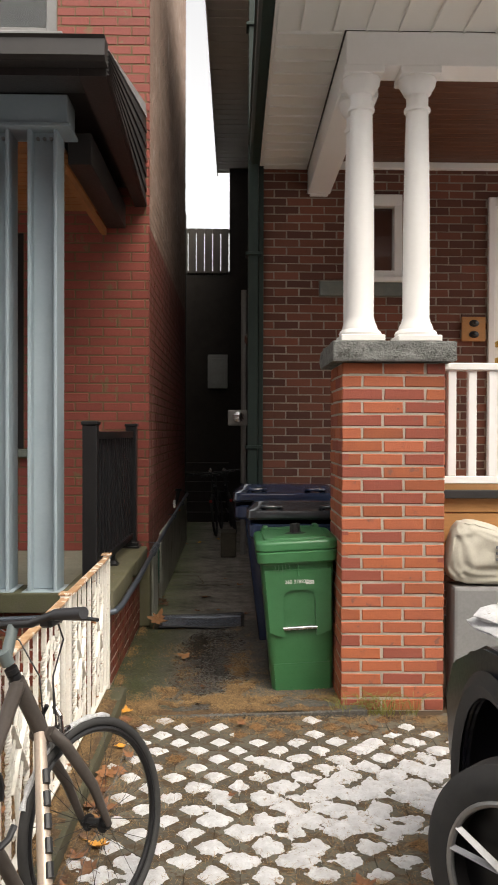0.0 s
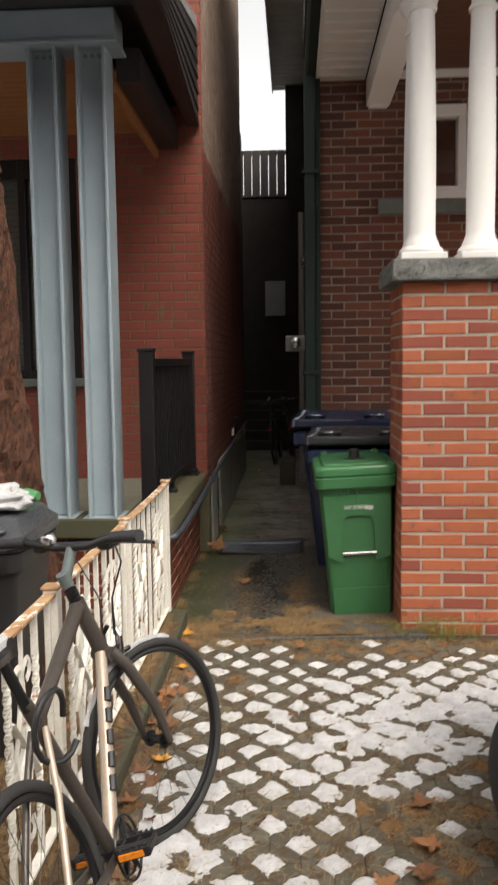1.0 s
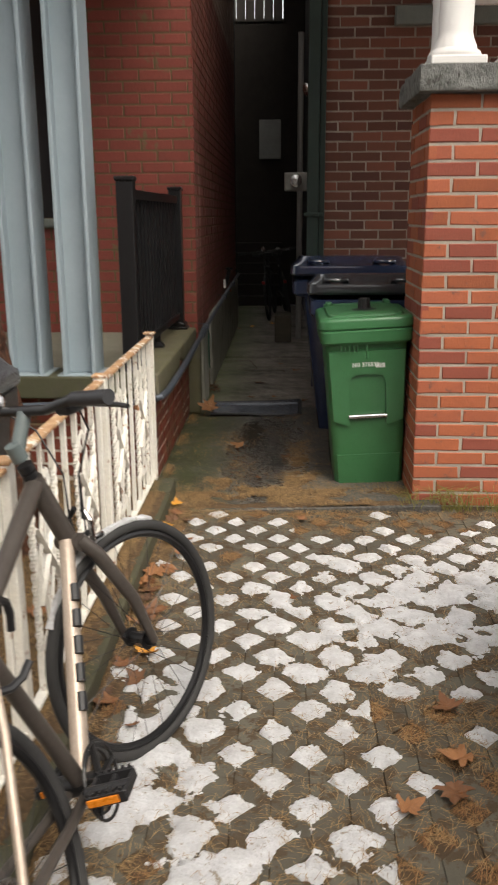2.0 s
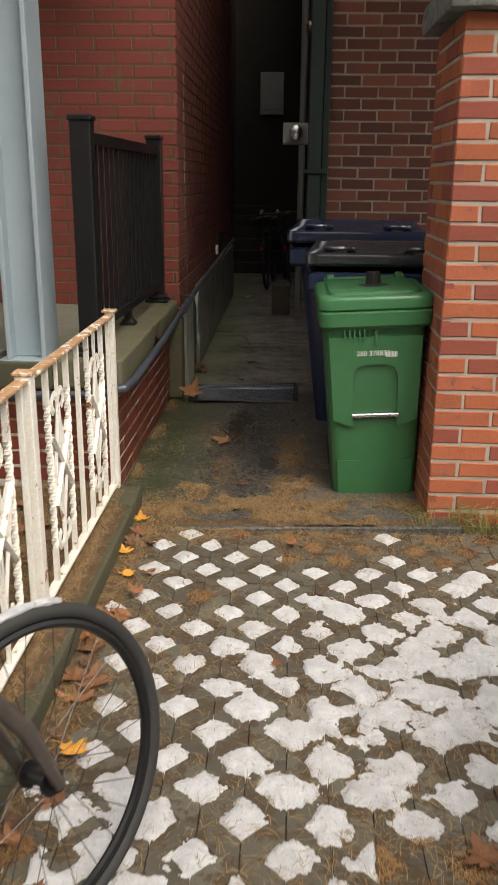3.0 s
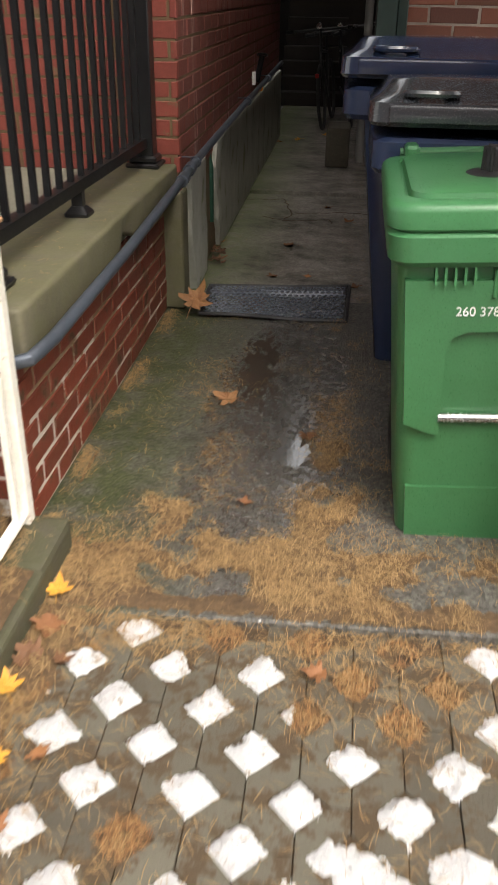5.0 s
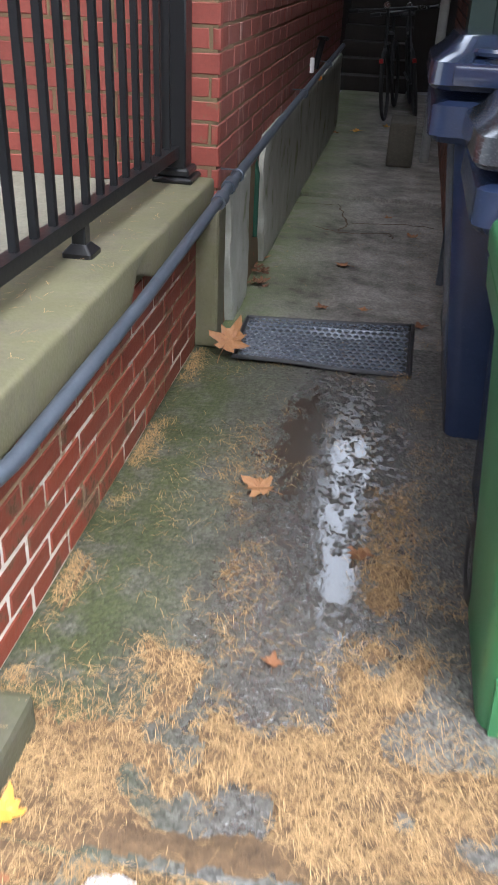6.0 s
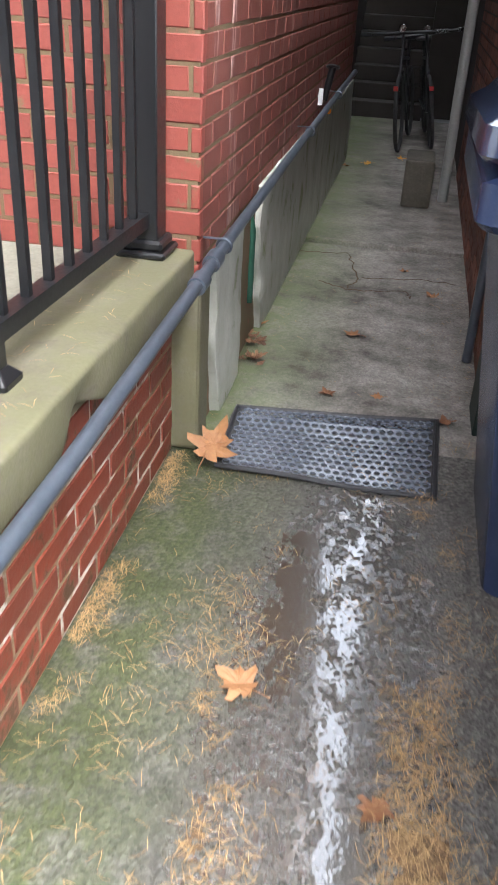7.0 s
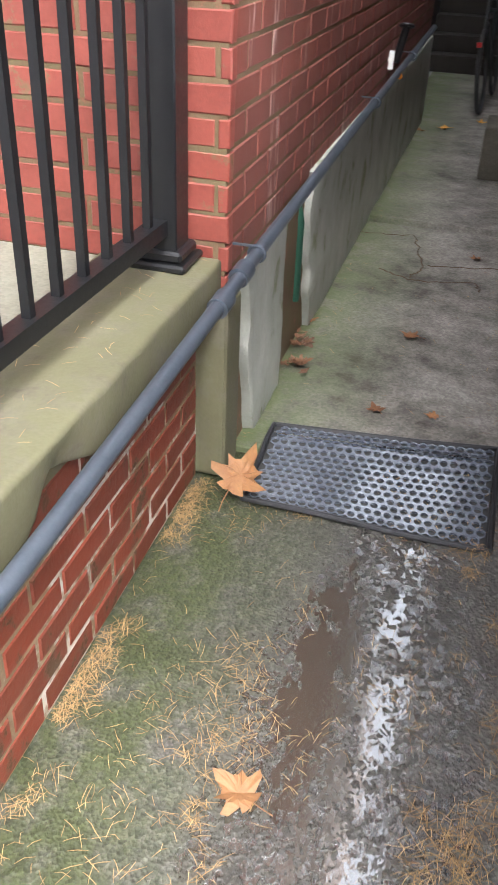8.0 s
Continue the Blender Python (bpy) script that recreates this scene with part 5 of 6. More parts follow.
sweep(bb, [STM1 + Vector(d) for d in ((-0.33, -0.03, 0.035), (-0.2, -0.01, 0.03), (-0.08, 0, 0.004), (0.08, 0, 0.004), (0.2, -0.01, 0.03), (0.33, -0.03, 0.035))], 0.0135, 12)
bar = part("handlebar", bb, black_metal, bike, "", True, SM)
for s in (-1, 1):
    bb = B()
    rod(bb, STM1 + Vector((s * 0.2, -0.01, 0.03)), STM1 + Vector((s * 0.335, -0.03, 0.036)), 0.018, 14)
    part("grip", bb, rubber, bar, "", True, SM)
    bb = B()
    sweep(bb, [STM1 + Vector((s * 0.16, 0.0, 0.022)), STM1 + Vector((s * 0.18, 0.045, 0.005)), STM1 + Vector((s * 0.3, 0.03, 0.0)), STM1 + Vector((s * 0.34, 0.015, 0.0))], [0.012, 0.009, 0.006, 0.006], 8)
    box(bb, STM1.x + s * 0.15 - 0.025, STM1.x + s * 0.15 + 0.025, STM1.y - 0.015, STM1.y + 0.05, STM1.z - 0.01, STM1.z + 0.03, 0.008)
    part("brake_lever", bb, black_metal, bar, "", True, SM)
bb = B()
lathe(bb, [(0.012, -0.02), (0.024, -0.01), (0.026, 0.01), (0.02, 0.02), (0.005, 0.024)], STM1 + Vector((-0.1, 0, 0.03)), 16)
part("bell", bb, chrome, bar, "chrome bell", True, SM)
for s, zz in ((1, 0.62), (-1, 0.6), (1, 0.66)):
    bb = B()
    sweep(bb, [STM1 + Vector((s * 0.15, 0.04, 0.0)), STM1 + Vector((s * 0.1, 0.1, -0.08)), STM1 + Vector((s * 0.03, 0.09, -0.2)), HT0 + Vector((s * 0.03, 0.04, zz - 0.62))], 0.0028, 6)
    part("cable", bb, black_plastic, bike, "", True, SM)
bb = B()
sweep(bb, [(0.05 + 0.03 * math.sin(k * 0.55), 0.27 + 0.07 * math.cos(k * 0.42), 0.72 + 0.09 * math.sin(k * 0.42)) for k in range(14)], 0.009, 8)
part("lock_cable", bb, black_plastic, bike, "black cable lock", True, BM)
for s in (-1, 1):
    bb = B()
    sweep(bb, [HT0 + Vector((s * 0.036, 0.05, -0.03)), HT0 + Vector((s * 0.04, 0.055, 0.03)), HT0 + Vector((s * 0.015, 0.06, 0.06))], 0.008, 8)
    box(bb, s * 0.025 - 0.007, s * 0.025 + 0.007, HT0.y + 0.05, HT0.y + 0.1, HT0.z - 0.035, HT0.z - 0.02, 0.003)
    part("brake_arm", bb, chrome if s > 0 else black_metal, bike, "", True, SM)
for r_, x_ in ((0.085, 0.05), (0.068, 0.043)):
    bb = B()
    hoop(bb, (x_, BBK[1], BBK[2]), (1, 0, 0), r_, 0.004, 40, 6)
    for k in range(5):
        a = k * 2 * math.pi / 5
        rod(bb, (x_, BBK[1], BBK[2]), (x_, BBK[1] + r_ * math.cos(a), BBK[2] + r_ * math.sin(a)), 0.006, 6)
    part("chainring", bb, black_metal, bike, "", False, BM)
bb = B()
for k in range(6):
    hoop(bb, (0.03 + k * 0.004, 0, 0.345), (1, 0, 0), 0.055 - k * 0.006, 0.003, 28, 6)
part("cassette", bb, chrome, bike, "", False, BM)
for s, d in ((1, (-0.13, 0.06)), (-1, (0.13, -0.06))):
    tip = Vector((s * 0.08, BBK[1] + d[0], BBK[2] + d[1]))
    tubep("crank", (s * 0.065, BBK[1], BBK[2]), tip, 0.011, black_metal)
    bb = B()
    rod(bb, tip, tip + Vector((s * 0.1, 0, 0)), 0.012, 12)
    for yy in (-0.036, 0.036):
        box(bb, min(tip.x + s * 0.012, tip.x + s * 0.1), max(tip.x + s * 0.012, tip.x + s * 0.1), tip.y + yy - 0.004, tip.y + yy + 0.004, tip.z - 0.014, tip.z + 0.014, 0.002)
        for q in range(6):
            xx = tip.x + s * (0.018 + q * 0.015)
            box(bb, xx - 0.003, xx + 0.003, tip.y + yy - 0.003, tip.y + yy + 0.003, tip.z + 0.014, tip.z + 0.02)
    for xx in (0.014, 0.057, 0.098):
        box(bb, tip.x + s * xx - 0.005, tip.x + s * xx + 0.005, tip.y - 0.036, tip.y + 0.036, tip.z - 0.01, tip.z + 0.01, 0.002)
    pd = part("pedal", bb, black_plastic, bike, "", False, BM)
    for yy in (-0.043, 0.04):
        bb = B()
        box(bb, tip.x + s * 0.05 - 0.035, tip.x + s * 0.05 + 0.035, tip.y + yy, tip.y + yy + 0.003, tip.z - 0.009, tip.z + 0.009, 0.002)
        part("reflector", bb, orange_plastic, pd, "orange reflector", False, BM)
# unreadable lettering on the down tube becomes plain bars
for k in range(5):
    t = 0.22 + k * 0.11
    p = (HT0 + AX * 0.01).lerp(Vector(BBK), t)
    q = (HT0 + AX * 0.01).lerp(Vector(BBK), t + 0.07)
    bb = B()
    sweep(bb, [p + Vector((0.02, -0.012, 0)), q + Vector((0.02, -0.012, 0))], 0.012, 8)
    part("lettering_bar", bb, black_metal, bike, "", True, BM)

# ---- tree trunk ----
tree = thing("tree", (-1.5, 4.2, 0.06), "large spruce trunk with rough reddish-brown bark", "tree")
bb = B()
rings = []
for k in range(120):
    z = 0.05 + k * 0.05
    rad = 0.295 + 0.12 * math.exp(-z * 2.2) - 0.014 * z
    ring = []
    for q in range(72):
        a = 2 * math.pi * q / 72
        p = Vector((math.cos(a), math.sin(a), 0))
        nz = Vector((p.x * 3.2, p.y * 3.2, z * 2.2))
        plate = noise.cell(Vector((a * 7 + noise.noise(nz * 2) * 1.2, z * 9 + noise.noise(nz * 3) * 1.5, 0.0))) * 0.022
        rr = rad + 0.02 * noise.noise(nz) + 0.012 * noise.noise(nz * 5) + plate
        ring.append((-1.38 - 0.08 * z + rr * p.x, 4.25 + rr * p.y, z))
    rings.append(ring)
ring_loft(bb, rings)
part("trunk", bb, bark, tree)

# ---- parked car ----
car = thing("car", (1.9, 1.2, 0), "dark navy parked car with silver alloy wheels", "car")
CX = 0.98
WY = 2.47
bb = B()
WA = 2.74
arch = [(WA + 0.43 * math.cos(radians(d)), 0.36 + 0.43 * math.sin(radians(d))) for d in range(-8, 189, 12)]
prism(bb, [(3.24, 0.24), (3.36, 0.4), (3.4, 0.6), (3.3, 0.76), (2.9, 0.92), (2.2, 0.99), (1.5, 1.0), (1.4, 0.3)] + arch[::-1], "x", CX, CX + 0.03)
bmesh.ops.bevel(bb, geom=[e for e in bb.edges if abs((e.verts[0].co - e.verts[1].co).x) < 1e-4], offset=0.012, segments=2, affect="EDGES")
part("fender", bb, car_paint, car)
bb = B()
ring_loft(bb, [[(x0, yy, 0.3), (2.8, yy, 0.3), (2.8, yy, zz), (2.5, yy, zz + 0.06), (1.9, yy, zz + 0.08), (x0 + 0.25, yy, zz + 0.05), (x0, yy, zz)] for yy, zz, x0 in ((3.5, 0.55, 1.4), (3.44, 0.62, 1.2), (3.36, 0.73, 1.08), (3.28, 0.78, 1.03), (3.2, 0.82, 1.02))])
part("front_end", bb, car_paint, car, "", True)
bb = B()
ring_loft(bb, [[(x0, yy, z0), (2.8, yy, z0), (2.8, yy, zz), (2.5, yy, zz + 0.06), (1.9, yy, zz + 0.08), (x0 + 0.25, yy, zz + 0.05), (x0, yy, zz)] for yy, zz, x0, z0 in ((3.2, 0.82, 1.02, 0.8), (2.9, 0.91, 1.02, 0.82), (2.4, 0.97, 1.02, 0.82), (1.95, 1.0, 1.02, 0.82))])
part("hood", bb, car_paint, car, "", True)
bb = B()
ring_loft(bb, [[(x0, yy, 0.28), (2.8, yy, 0.28), (2.8, yy, zz), (x0, yy, zz)] for yy, zz, x0 in ((1.95, 1.0, 1.0), (0.5, 1.04, 0.99), (-0.9, 1.02, 1.02), (-1.3, 0.9, 1.15))])
part("body", bb, car_paint, car)
bb = B()
ring_loft(bb, [[(1.04, 1.9, 1.0), (2.76, 1.9, 1.0), (2.76, -0.9, 1.03), (1.04, -0.9, 1.03)], [(1.22, 1.1, 1.55), (2.58, 1.1, 1.55), (2.58, -0.5, 1.55), (1.22, -0.5, 1.55)]])
part("cabin", bb, black_plastic, car, "", True)
bb = B()
pts = [(CX - 0.012, WA + 0.455 * math.cos(radians(d)), 0.36 + 0.455 * math.sin(radians(d))) for d in range(-5, 186, 10)]
sweep(bb, pts, 0.045, 4, r2=0.02)
part("arch_trim", bb, car_trim, car, "matt black wheel arch trim", True)
bb = B()
box(bb, 1.35, 2.8, 1.95, 3.2, 0.3, 0.82)
part("wheel_well", bb, black_plastic, car)
bb = B()
box(bb, 1.0, 1.04, 3.25, 3.4, 0.24, 0.5, 0.01)
part("bumper_corner", bb, car_trim, car)
bb = B()
ring_loft(bb, [rrect(0, 0, 0.2, 0.1, 0.03, 0), rrect(0, 0, 0.2, 0.1, 0.03, 0.02)])
part("headlight", bb, grey_plastic, car, "clear headlight", True, Matrix.Translation((1.2, 3.45, 0.68)) @ Matrix.Rotation(radians(70), 4, "X"))


def car_wheel(x, y, steer):
    m = Matrix.Translation((x, y, 0.345)) @ Matrix.Rotation(radians(steer), 4, "Z")
    bb = B()
    ring_loft(bb, [[(xx, r * math.cos(2 * math.pi * k / 64), r * math.sin(2 * math.pi * k / 64)) for k in range(64)]
                   for xx, r in ((0.11, 0.24), (0.105, 0.31), (0.08, 0.338), (0, 0.345), (-0.08, 0.338), (-0.105, 0.31), (-0.112, 0.27), (-0.105, 0.238), (-0.02, 0.236), (0.1, 0.236))], False, True)
    ty = part("tyre", bb, tyre_rubber, car, "", True, m)
    bb = B()
    hoop(bb, (-0.1, 0, 0), (1, 0, 0), 0.232, 0.012, 56, 8)
    part("rim", bb, alloy, ty, "", True, m)
    bb = B()
    rod(bb, (-0.03, 0, 0), (0.05, 0, 0), 0.232, 40)
    part("brake_disc", bb, black_metal, ty, "", False, m)
    for k in range(5):
        for dd in (-0.16, 0.16):
            a = 2 * math.pi * k / 5 + 0.3
            bb = B()
            sweep(bb, [(-0.075, 0.05 * math.cos(a), 0.05 * math.sin(a)), (-0.1, 0.228 * math.cos(a + dd), 0.228 * math.sin(a + dd))], [0.02, 0.014], 4, r2=0.012)
            part("wheel_spoke", bb, alloy, ty, "", False, m)
    bb = B()
    rod(bb, (-0.09, 0, 0), (-0.05, 0, 0), 0.055, 24)
    part("wheel_hub", bb, alloy, ty, "", False, m)


car_wheel(1.01, WY, 36)
car_wheel(2.7, WY, 36)
car_wheel(1.08, -0.3, 0)
car_wheel(2.7, -0.3, 0)
bb = B()
bmesh.ops.create_icosphere(bb, subdivisions=4, radius=1)
for v in bb.verts:
    k = 1 + 0.35 * noise.noise(v.co * 2.5)
    v.co = Vector((1.42 + v.co.x * 0.36 * k, 3.12 + v.co.y * 0.3 * k, 0.94 + max(v.co.z, -0.5) * 0.07 * k))
tagged(part("snow_cap", bb, snow_mat, None, "", True), "snow lying on the car hood", "snow")

# ---- sacks and box beside the pillar ----
bb = B()
box(bb, 1.42, 1.95, 4.93, 5.14, 0.02, 0.74, 0.02, 2)
tagged(part("storage_box", bb, grey_siding), "grey plastic storage box under the sack", "box")
sack = thing("sack", (1.62, 5.0, 0.74), "plump off-white woven sack with faded print", "sack")
bb = B()
bmesh.ops.create_icosphere(bb, subdivisions=5, radius=1)
for v in bb.verts:
    q = v.co.copy()
    p = Vector([math.copysign(abs(c) ** 0.6, c) for c in q])
    fold = 0.011 * math.sin(q.x * 9 + q.z * 14 + 3 * noise.noise(q * 2)) * (0.4 + abs(q.x)) + 0.03 * noise.noise(q * 4)
    v.co = Vector((1.63 + p.x * 0.23 * (1 - 0.15 * p.z), 5.03 + p.y * 0.11 + fold * 0.6 * (1 if q.y < 0 else -1), 0.945 + p.z * 0.2 - 0.06 * (p.x + 0.6) * (p.z > 0) + fold * 0.3))
part("bag", bb, bag_mat, sack, "", True)
for k in range(3):
    bb = B()
    box(bb, 1.66, 1.8 - 0.03 * k, 4.9, 4.915, 0.97 - k * 0.035, 0.985 - k * 0.035)
    part("print_bar", bb, ink, sack)

# ---- fixtures in the alley ----
mt = thing("electric_meter", (0.2, 8.1, 1.6), "pale metal utility meter on the alley wall", "meter")
bb = B()
box(bb, 0.06, 0.33, 8.08, 8.2, 1.71, 1.86, 0.015, 2)
part("meter_box", bb, pale_box, mt)
bb = B()
lathe(bb, [(0.05, 0), (0.055, 0.02), (0.05, 0.05), (0.02, 0.06)], (0, 0, 0), 20)
part("dial", bb, chrome, mt, "glass dial", True, Matrix.Translation((0.16, 8.08, 1.79)) @ Matrix.Rotation(radians(90), 4, "X"))
bb = B()
box(bb, 0.29, 0.36, 8.7, 8.85, 1.45, 2.15, 0.006)
tagged(part("wall_panel", bb, galv), "grey metal panel on the alley wall", "panel")
bb = B()
sweep(bb, [(0.33, 8.12, 0.02), (0.33, 8.12, 1.7)], 0.02, 10)
sweep(bb, [(0.33, 8.12, 1.86), (0.33, 8.12, 4.2)], 0.02, 10)
tagged(part("service_pipe", bb, galv, None, "", True), "grey service pipe up the alley wall", "pipe")
lampo = thing("wall_lamp", (0.25, 9.0, 2.6), "small floodlight on the alley wall, unlit", "lamp")
bb = B()
rod(bb, (0.36, 9.0, 2.62), (0.24, 9.0, 2.66), 0.015)
part("arm", bb, chrome, lampo)
bb = B()
lathe(bb, [(0.02, 0), (0.055, 0.04), (0.06, 0.1), (0.05, 0.105)], (0, 0, 0), 18)
part("head", bb, chrome, lampo, "", True, Matrix.Translation((0.24, 9.0, 2.68)) @ Matrix.Rotation(radians(140), 4, "Y"))
bb = B()
sweep(bb, [(0.24, 11.0, 0.04), (0.24, 11.0, 3.5)], 0.035, 12)
tagged(part("drain_pipe", bb, pale_box, None, "", True), "pale vertical drain pipe on the alley wall", "pipe")
bb = B()
box(bb, -0.05, 0.15, 10.75, 11.2, 0.03, 0.35, 0.02, 2)
tagged(part("concrete_block", bb, kerb_concrete), "worn concrete block beside the alley wall", "block")
vv = thing("hose_valve", (-0.6, 10.1, 0.74), "small brass and white hose valve on the alley wall", "valve")
bb = B()
rod(bb, (-0.6, 10.05, 0.74), (-0.6, 10.05, 0.83), 0.02)
part("cap", bb, white_paint, vv, "white cap")
bb = B()
rod(bb, (-0.55, 10.0, 0.72), (-0.53, 9.97, 0.72), 0.016)
part("tag_end", bb, orange_plastic, vv, "orange cap")
bb = B()
rod(bb, (-0.6, 10.3, 0.74), (-0.56, 10.3, 0.93), 0.022)
hoop(bb, (-0.56, 10.3, 0.93), (0, 0.3, 1), 0.035, 0.009, 20, 8)
part("handle", bb, black_metal, vv, "dark hand wheel", True)

# ---- far bicycles, at rest against the alley wall ----
def far_bike(x, y, yaw, lean):
    m = Matrix.Translation((x, y, 0.03)) @ Matrix.Rotation(radians(yaw), 4, "Z") @ Matrix.Rotation(radians(lean), 4, "Y")
    k = thing("bicycle", (x, y, 0.03), "dark old bicycle leaning in the alley", "bicycle", "alley bicycles")
    for yy, nm in ((0, "rear_wheel"), (1.0, "front_wheel")):
        q = B()
        hoop(q, (0, yy, 0.33), (1, 0, 0), 0.31, 0.018, 40, 8)
        part(nm, q, tyre_rubber, k, "", True, m)
    for nm, p, r, rad in (("down_tube", (0, 0.82, 0.68), (0, 0.42, 0.28), 0.018), ("top_tube", (0, 0.8, 0.78), (0, 0.28, 0.74), 0.016), ("seat_tube", (0, 0.42, 0.28), (0, 0.24, 0.9), 0.016), ("stay", (0.02, 0.42, 0.28), (0.04, 0, 0.33), 0.012),
                          ("fork", (0, 0.8, 0.86), (0.03, 1.0, 0.33), 0.015), ("handlebar", (-0.28, 0.78, 0.98), (0.28, 0.78, 0.98), 0.014), ("stem", (0, 0.8, 0.84), (0, 0.79, 0.98), 0.014)):
        q = B()
        rod(q, p, r, rad, 10)
        part(nm, q, black_metal, k, "", True, m)
    for s in (-1, 1):
        q = B()
        rod(q, (s * 0.28, 0.78, 0.98), (s * 0.38, 0.74, 0.98), 0.02, 10)
        part("grip", q, chrome if s < 0 else rubber, k, "", True, m)
    q = B()
    box(q, -0.07, 0.07, 0.1, 0.36, 0.9, 0.95, 0.02, 2)
    part("saddle", q, black_plastic, k, "", False, m)
    q = B()
    lathe(q, [(0.012, 0), (0.032, 0.03), (0.034, 0.05), (0.028, 0.056)], (0, 0, 0), 16)
    part("headlight", q, chrome, k, "chrome headlight", True, m @ Matrix.Translation((0, 0.82, 1.02)) @ Matrix.Rotation(radians(-90), 4, "X"))
    q = B()
    box(q, -0.02, 0.02, 1.3, 1.32, 0.55, 0.59, 0.004)
    part("reflector", q, red_plastic if yaw > 90 else chrome, k, "", False, m)
    return k


far_bike(-0.08, 13.9, 176, 6)
far_bike(0.08, 14.2, 184, 10)

# ---- snow: filling the paver openings, and melted patches over them ----
def hole_of(x, y):
    """Column and row of the nearest opening, and the diamond distance to its middle."""
    best = None
    for ci in (np.floor((x - HX) / HPX), np.floor((x - HX) / HPX) + 1):
        off = np.where(np.mod(ci, 2) == 1, HPY / 2, 0)
        rj = np.round((y - HY - off) / HPY)
        d = ((np.abs(x - HX - ci * HPX) / HR) ** 1.3 + (np.abs(y - HY - off - rj * HPY) / HR) ** 1.3) ** (1 / 1.3)
        if best is None:
            best = (ci, rj, d)
        else:
            w = d < best[2]
            best = tuple(np.where(w, a, c) for a, c in zip((ci, rj, d), best))
    return best


HX, HY, HPX, HPY, HR = -0.165, 4.693, 0.1045, 0.2235, 0.059


def vnoise(x, y, s, seed):
    """Smooth value noise on a grid of cells of size s."""
    r = np.random.RandomState(seed)
    tab = r.rand(256, 256)
    gx, gy = x / s, y / s
    ix, iy = np.floor(gx).astype(int), np.floor(gy).astype(int)
    fx, fy = gx - ix, gy - iy
    fx, fy = fx * fx * (3 - 2 * fx), fy * fy * (3 - 2 * fy)
    t = lambda a, c: tab[np.mod(a, 256), np.mod(c, 256)]
    return (t(ix, iy) * (1 - fx) + t(ix + 1, iy) * fx) * (1 - fy) + (t(ix, iy + 1) * (1 - fx) + t(ix + 1, iy + 1) * fx) * fy


def fbm(x, y, s, seed):
    return (vnoise(x, y, s, seed) + 0.5 * vnoise(x, y, s / 2.1, seed + 1) + 0.25 * vnoise(x, y, s / 4.3, seed + 2)) / 1.75


def patch_cover(x, y):
    """How far melting snow spreads over the blocks between the openings."""
    c = np.zeros_like(x)
    for px, py, sx, sy, a in ((0.5, 3.5, 0.32, 0.28, 1.2), (0.95, 3.7, 0.35, 0.4, 1.15), (0.8, 4.4, 0.3, 0.14, 0.6), (0.14, 3.75, 0.2, 0.25, 1.2), (0.2, 3.1, 0.3, 0.25, 0.4), (-0.32, 2.85, 0.17, 0.38, 1.7), (-0.3, 2.4, 0.3, 0.2, 0.8), (0.2, 2.35, 0.4, 0.2, 0.5), (1.3, 3.9, 0.35, 0.5, 1.0), (0.25, 4.2, 0.14, 0.09, 0.75), (0.6, 4.05, 0.3, 0.18, 0.75)):
        c += a * np.exp(-((x - px) / sx) ** 2 - ((y - py) / sy) ** 2)
    return np.clip(c, 0, 1.0)


def hole_fill(ci, rj, x, y):
    """Which openings hold snow (1) rather than soil and needles (0)."""
    h = np.mod(np.sin(ci * 12.9898 + rj * 78.233) * 43758.5453, 1)
    p = np.where(y > 4.72, 0.3, 0.97)
    p = np.where((x > 0.12) & (y > 4.42 + 0.15 * x), 0.2, p)
    p = np.where(x < -0.42, p * 0.5, p)
    p = np.where((x > 0.35) & (y < 3.1), p * 0.35, p)
    return (h < p).astype(float), h


nx, ny = 560, 700
gx, gy = np.meshgrid(np.linspace(-0.52, 1.7, nx), np.linspace(2.1, 4.84, ny))
wx = gx + 0.03 * (fbm(gx, gy, 0.045, 61) - 0.5)
wy = gy + 0.03 * (fbm(gx, gy, 0.045, 64) - 0.5)
ci, rj, dd = hole_of(wx, wy)
hf, hh = hole_fill(ci, rj, wx, wy)
pc = patch_cover(gx, gy)
melt = np.where(hf > 0, 0.9 + 0.14 * np.mod(hh * 17.3, 1) - dd, -0.75 - 0.25 * np.clip(dd, 0, 1))
level = 0.9 * melt + pc * (0.4 + 3.0 * (fbm(gx, gy, 0.085, 5) - 0.5)) + (0.35 + 0.5 * np.clip(pc, 0, 1)) * (fbm(gx, gy, 0.03, 21) - 0.5) + 0.35 * (fbm(gx, gy, 0.008, 27) - 0.5) - 0.06
lump = fbm(gx, gy, 0.035, 33) - 0.5
top = np.where(level > 0, -0.004 + 0.019 * (1 - np.exp(-3.2 * np.clip(level, 0, 3))) + 0.013 * lump * np.clip(level * 3, 0, 1), -0.004 + 0.05 * level)
keep = top > -0.012
top = np.clip(top, -0.014, 0.05)
ids = -np.ones(gx.shape, int)
need = np.zeros(gx.shape, bool)
cell = keep[:-1, :-1] | keep[1:, :-1] | keep[:-1, 1:] | keep[1:, 1:]
for a in (slice(None, -1), slice(1, None)):
    for c in (slice(None, -1), slice(1, None)):
        need[a, c] |= cell
ids[need] = np.arange(need.sum())
sv = np.stack([gx[need], gy[need], top[need]], 1)
jj, ii = np.nonzero(cell)
sf = np.stack([ids[jj, ii], ids[jj, ii + 1], ids[jj + 1, ii + 1], ids[jj + 1, ii]], 1)
me = bpy.data.meshes.new("snow")
me.from_pydata(sv.tolist(), [], sf.tolist())
me.shade_smooth()
me.materials.append(snow_mat)
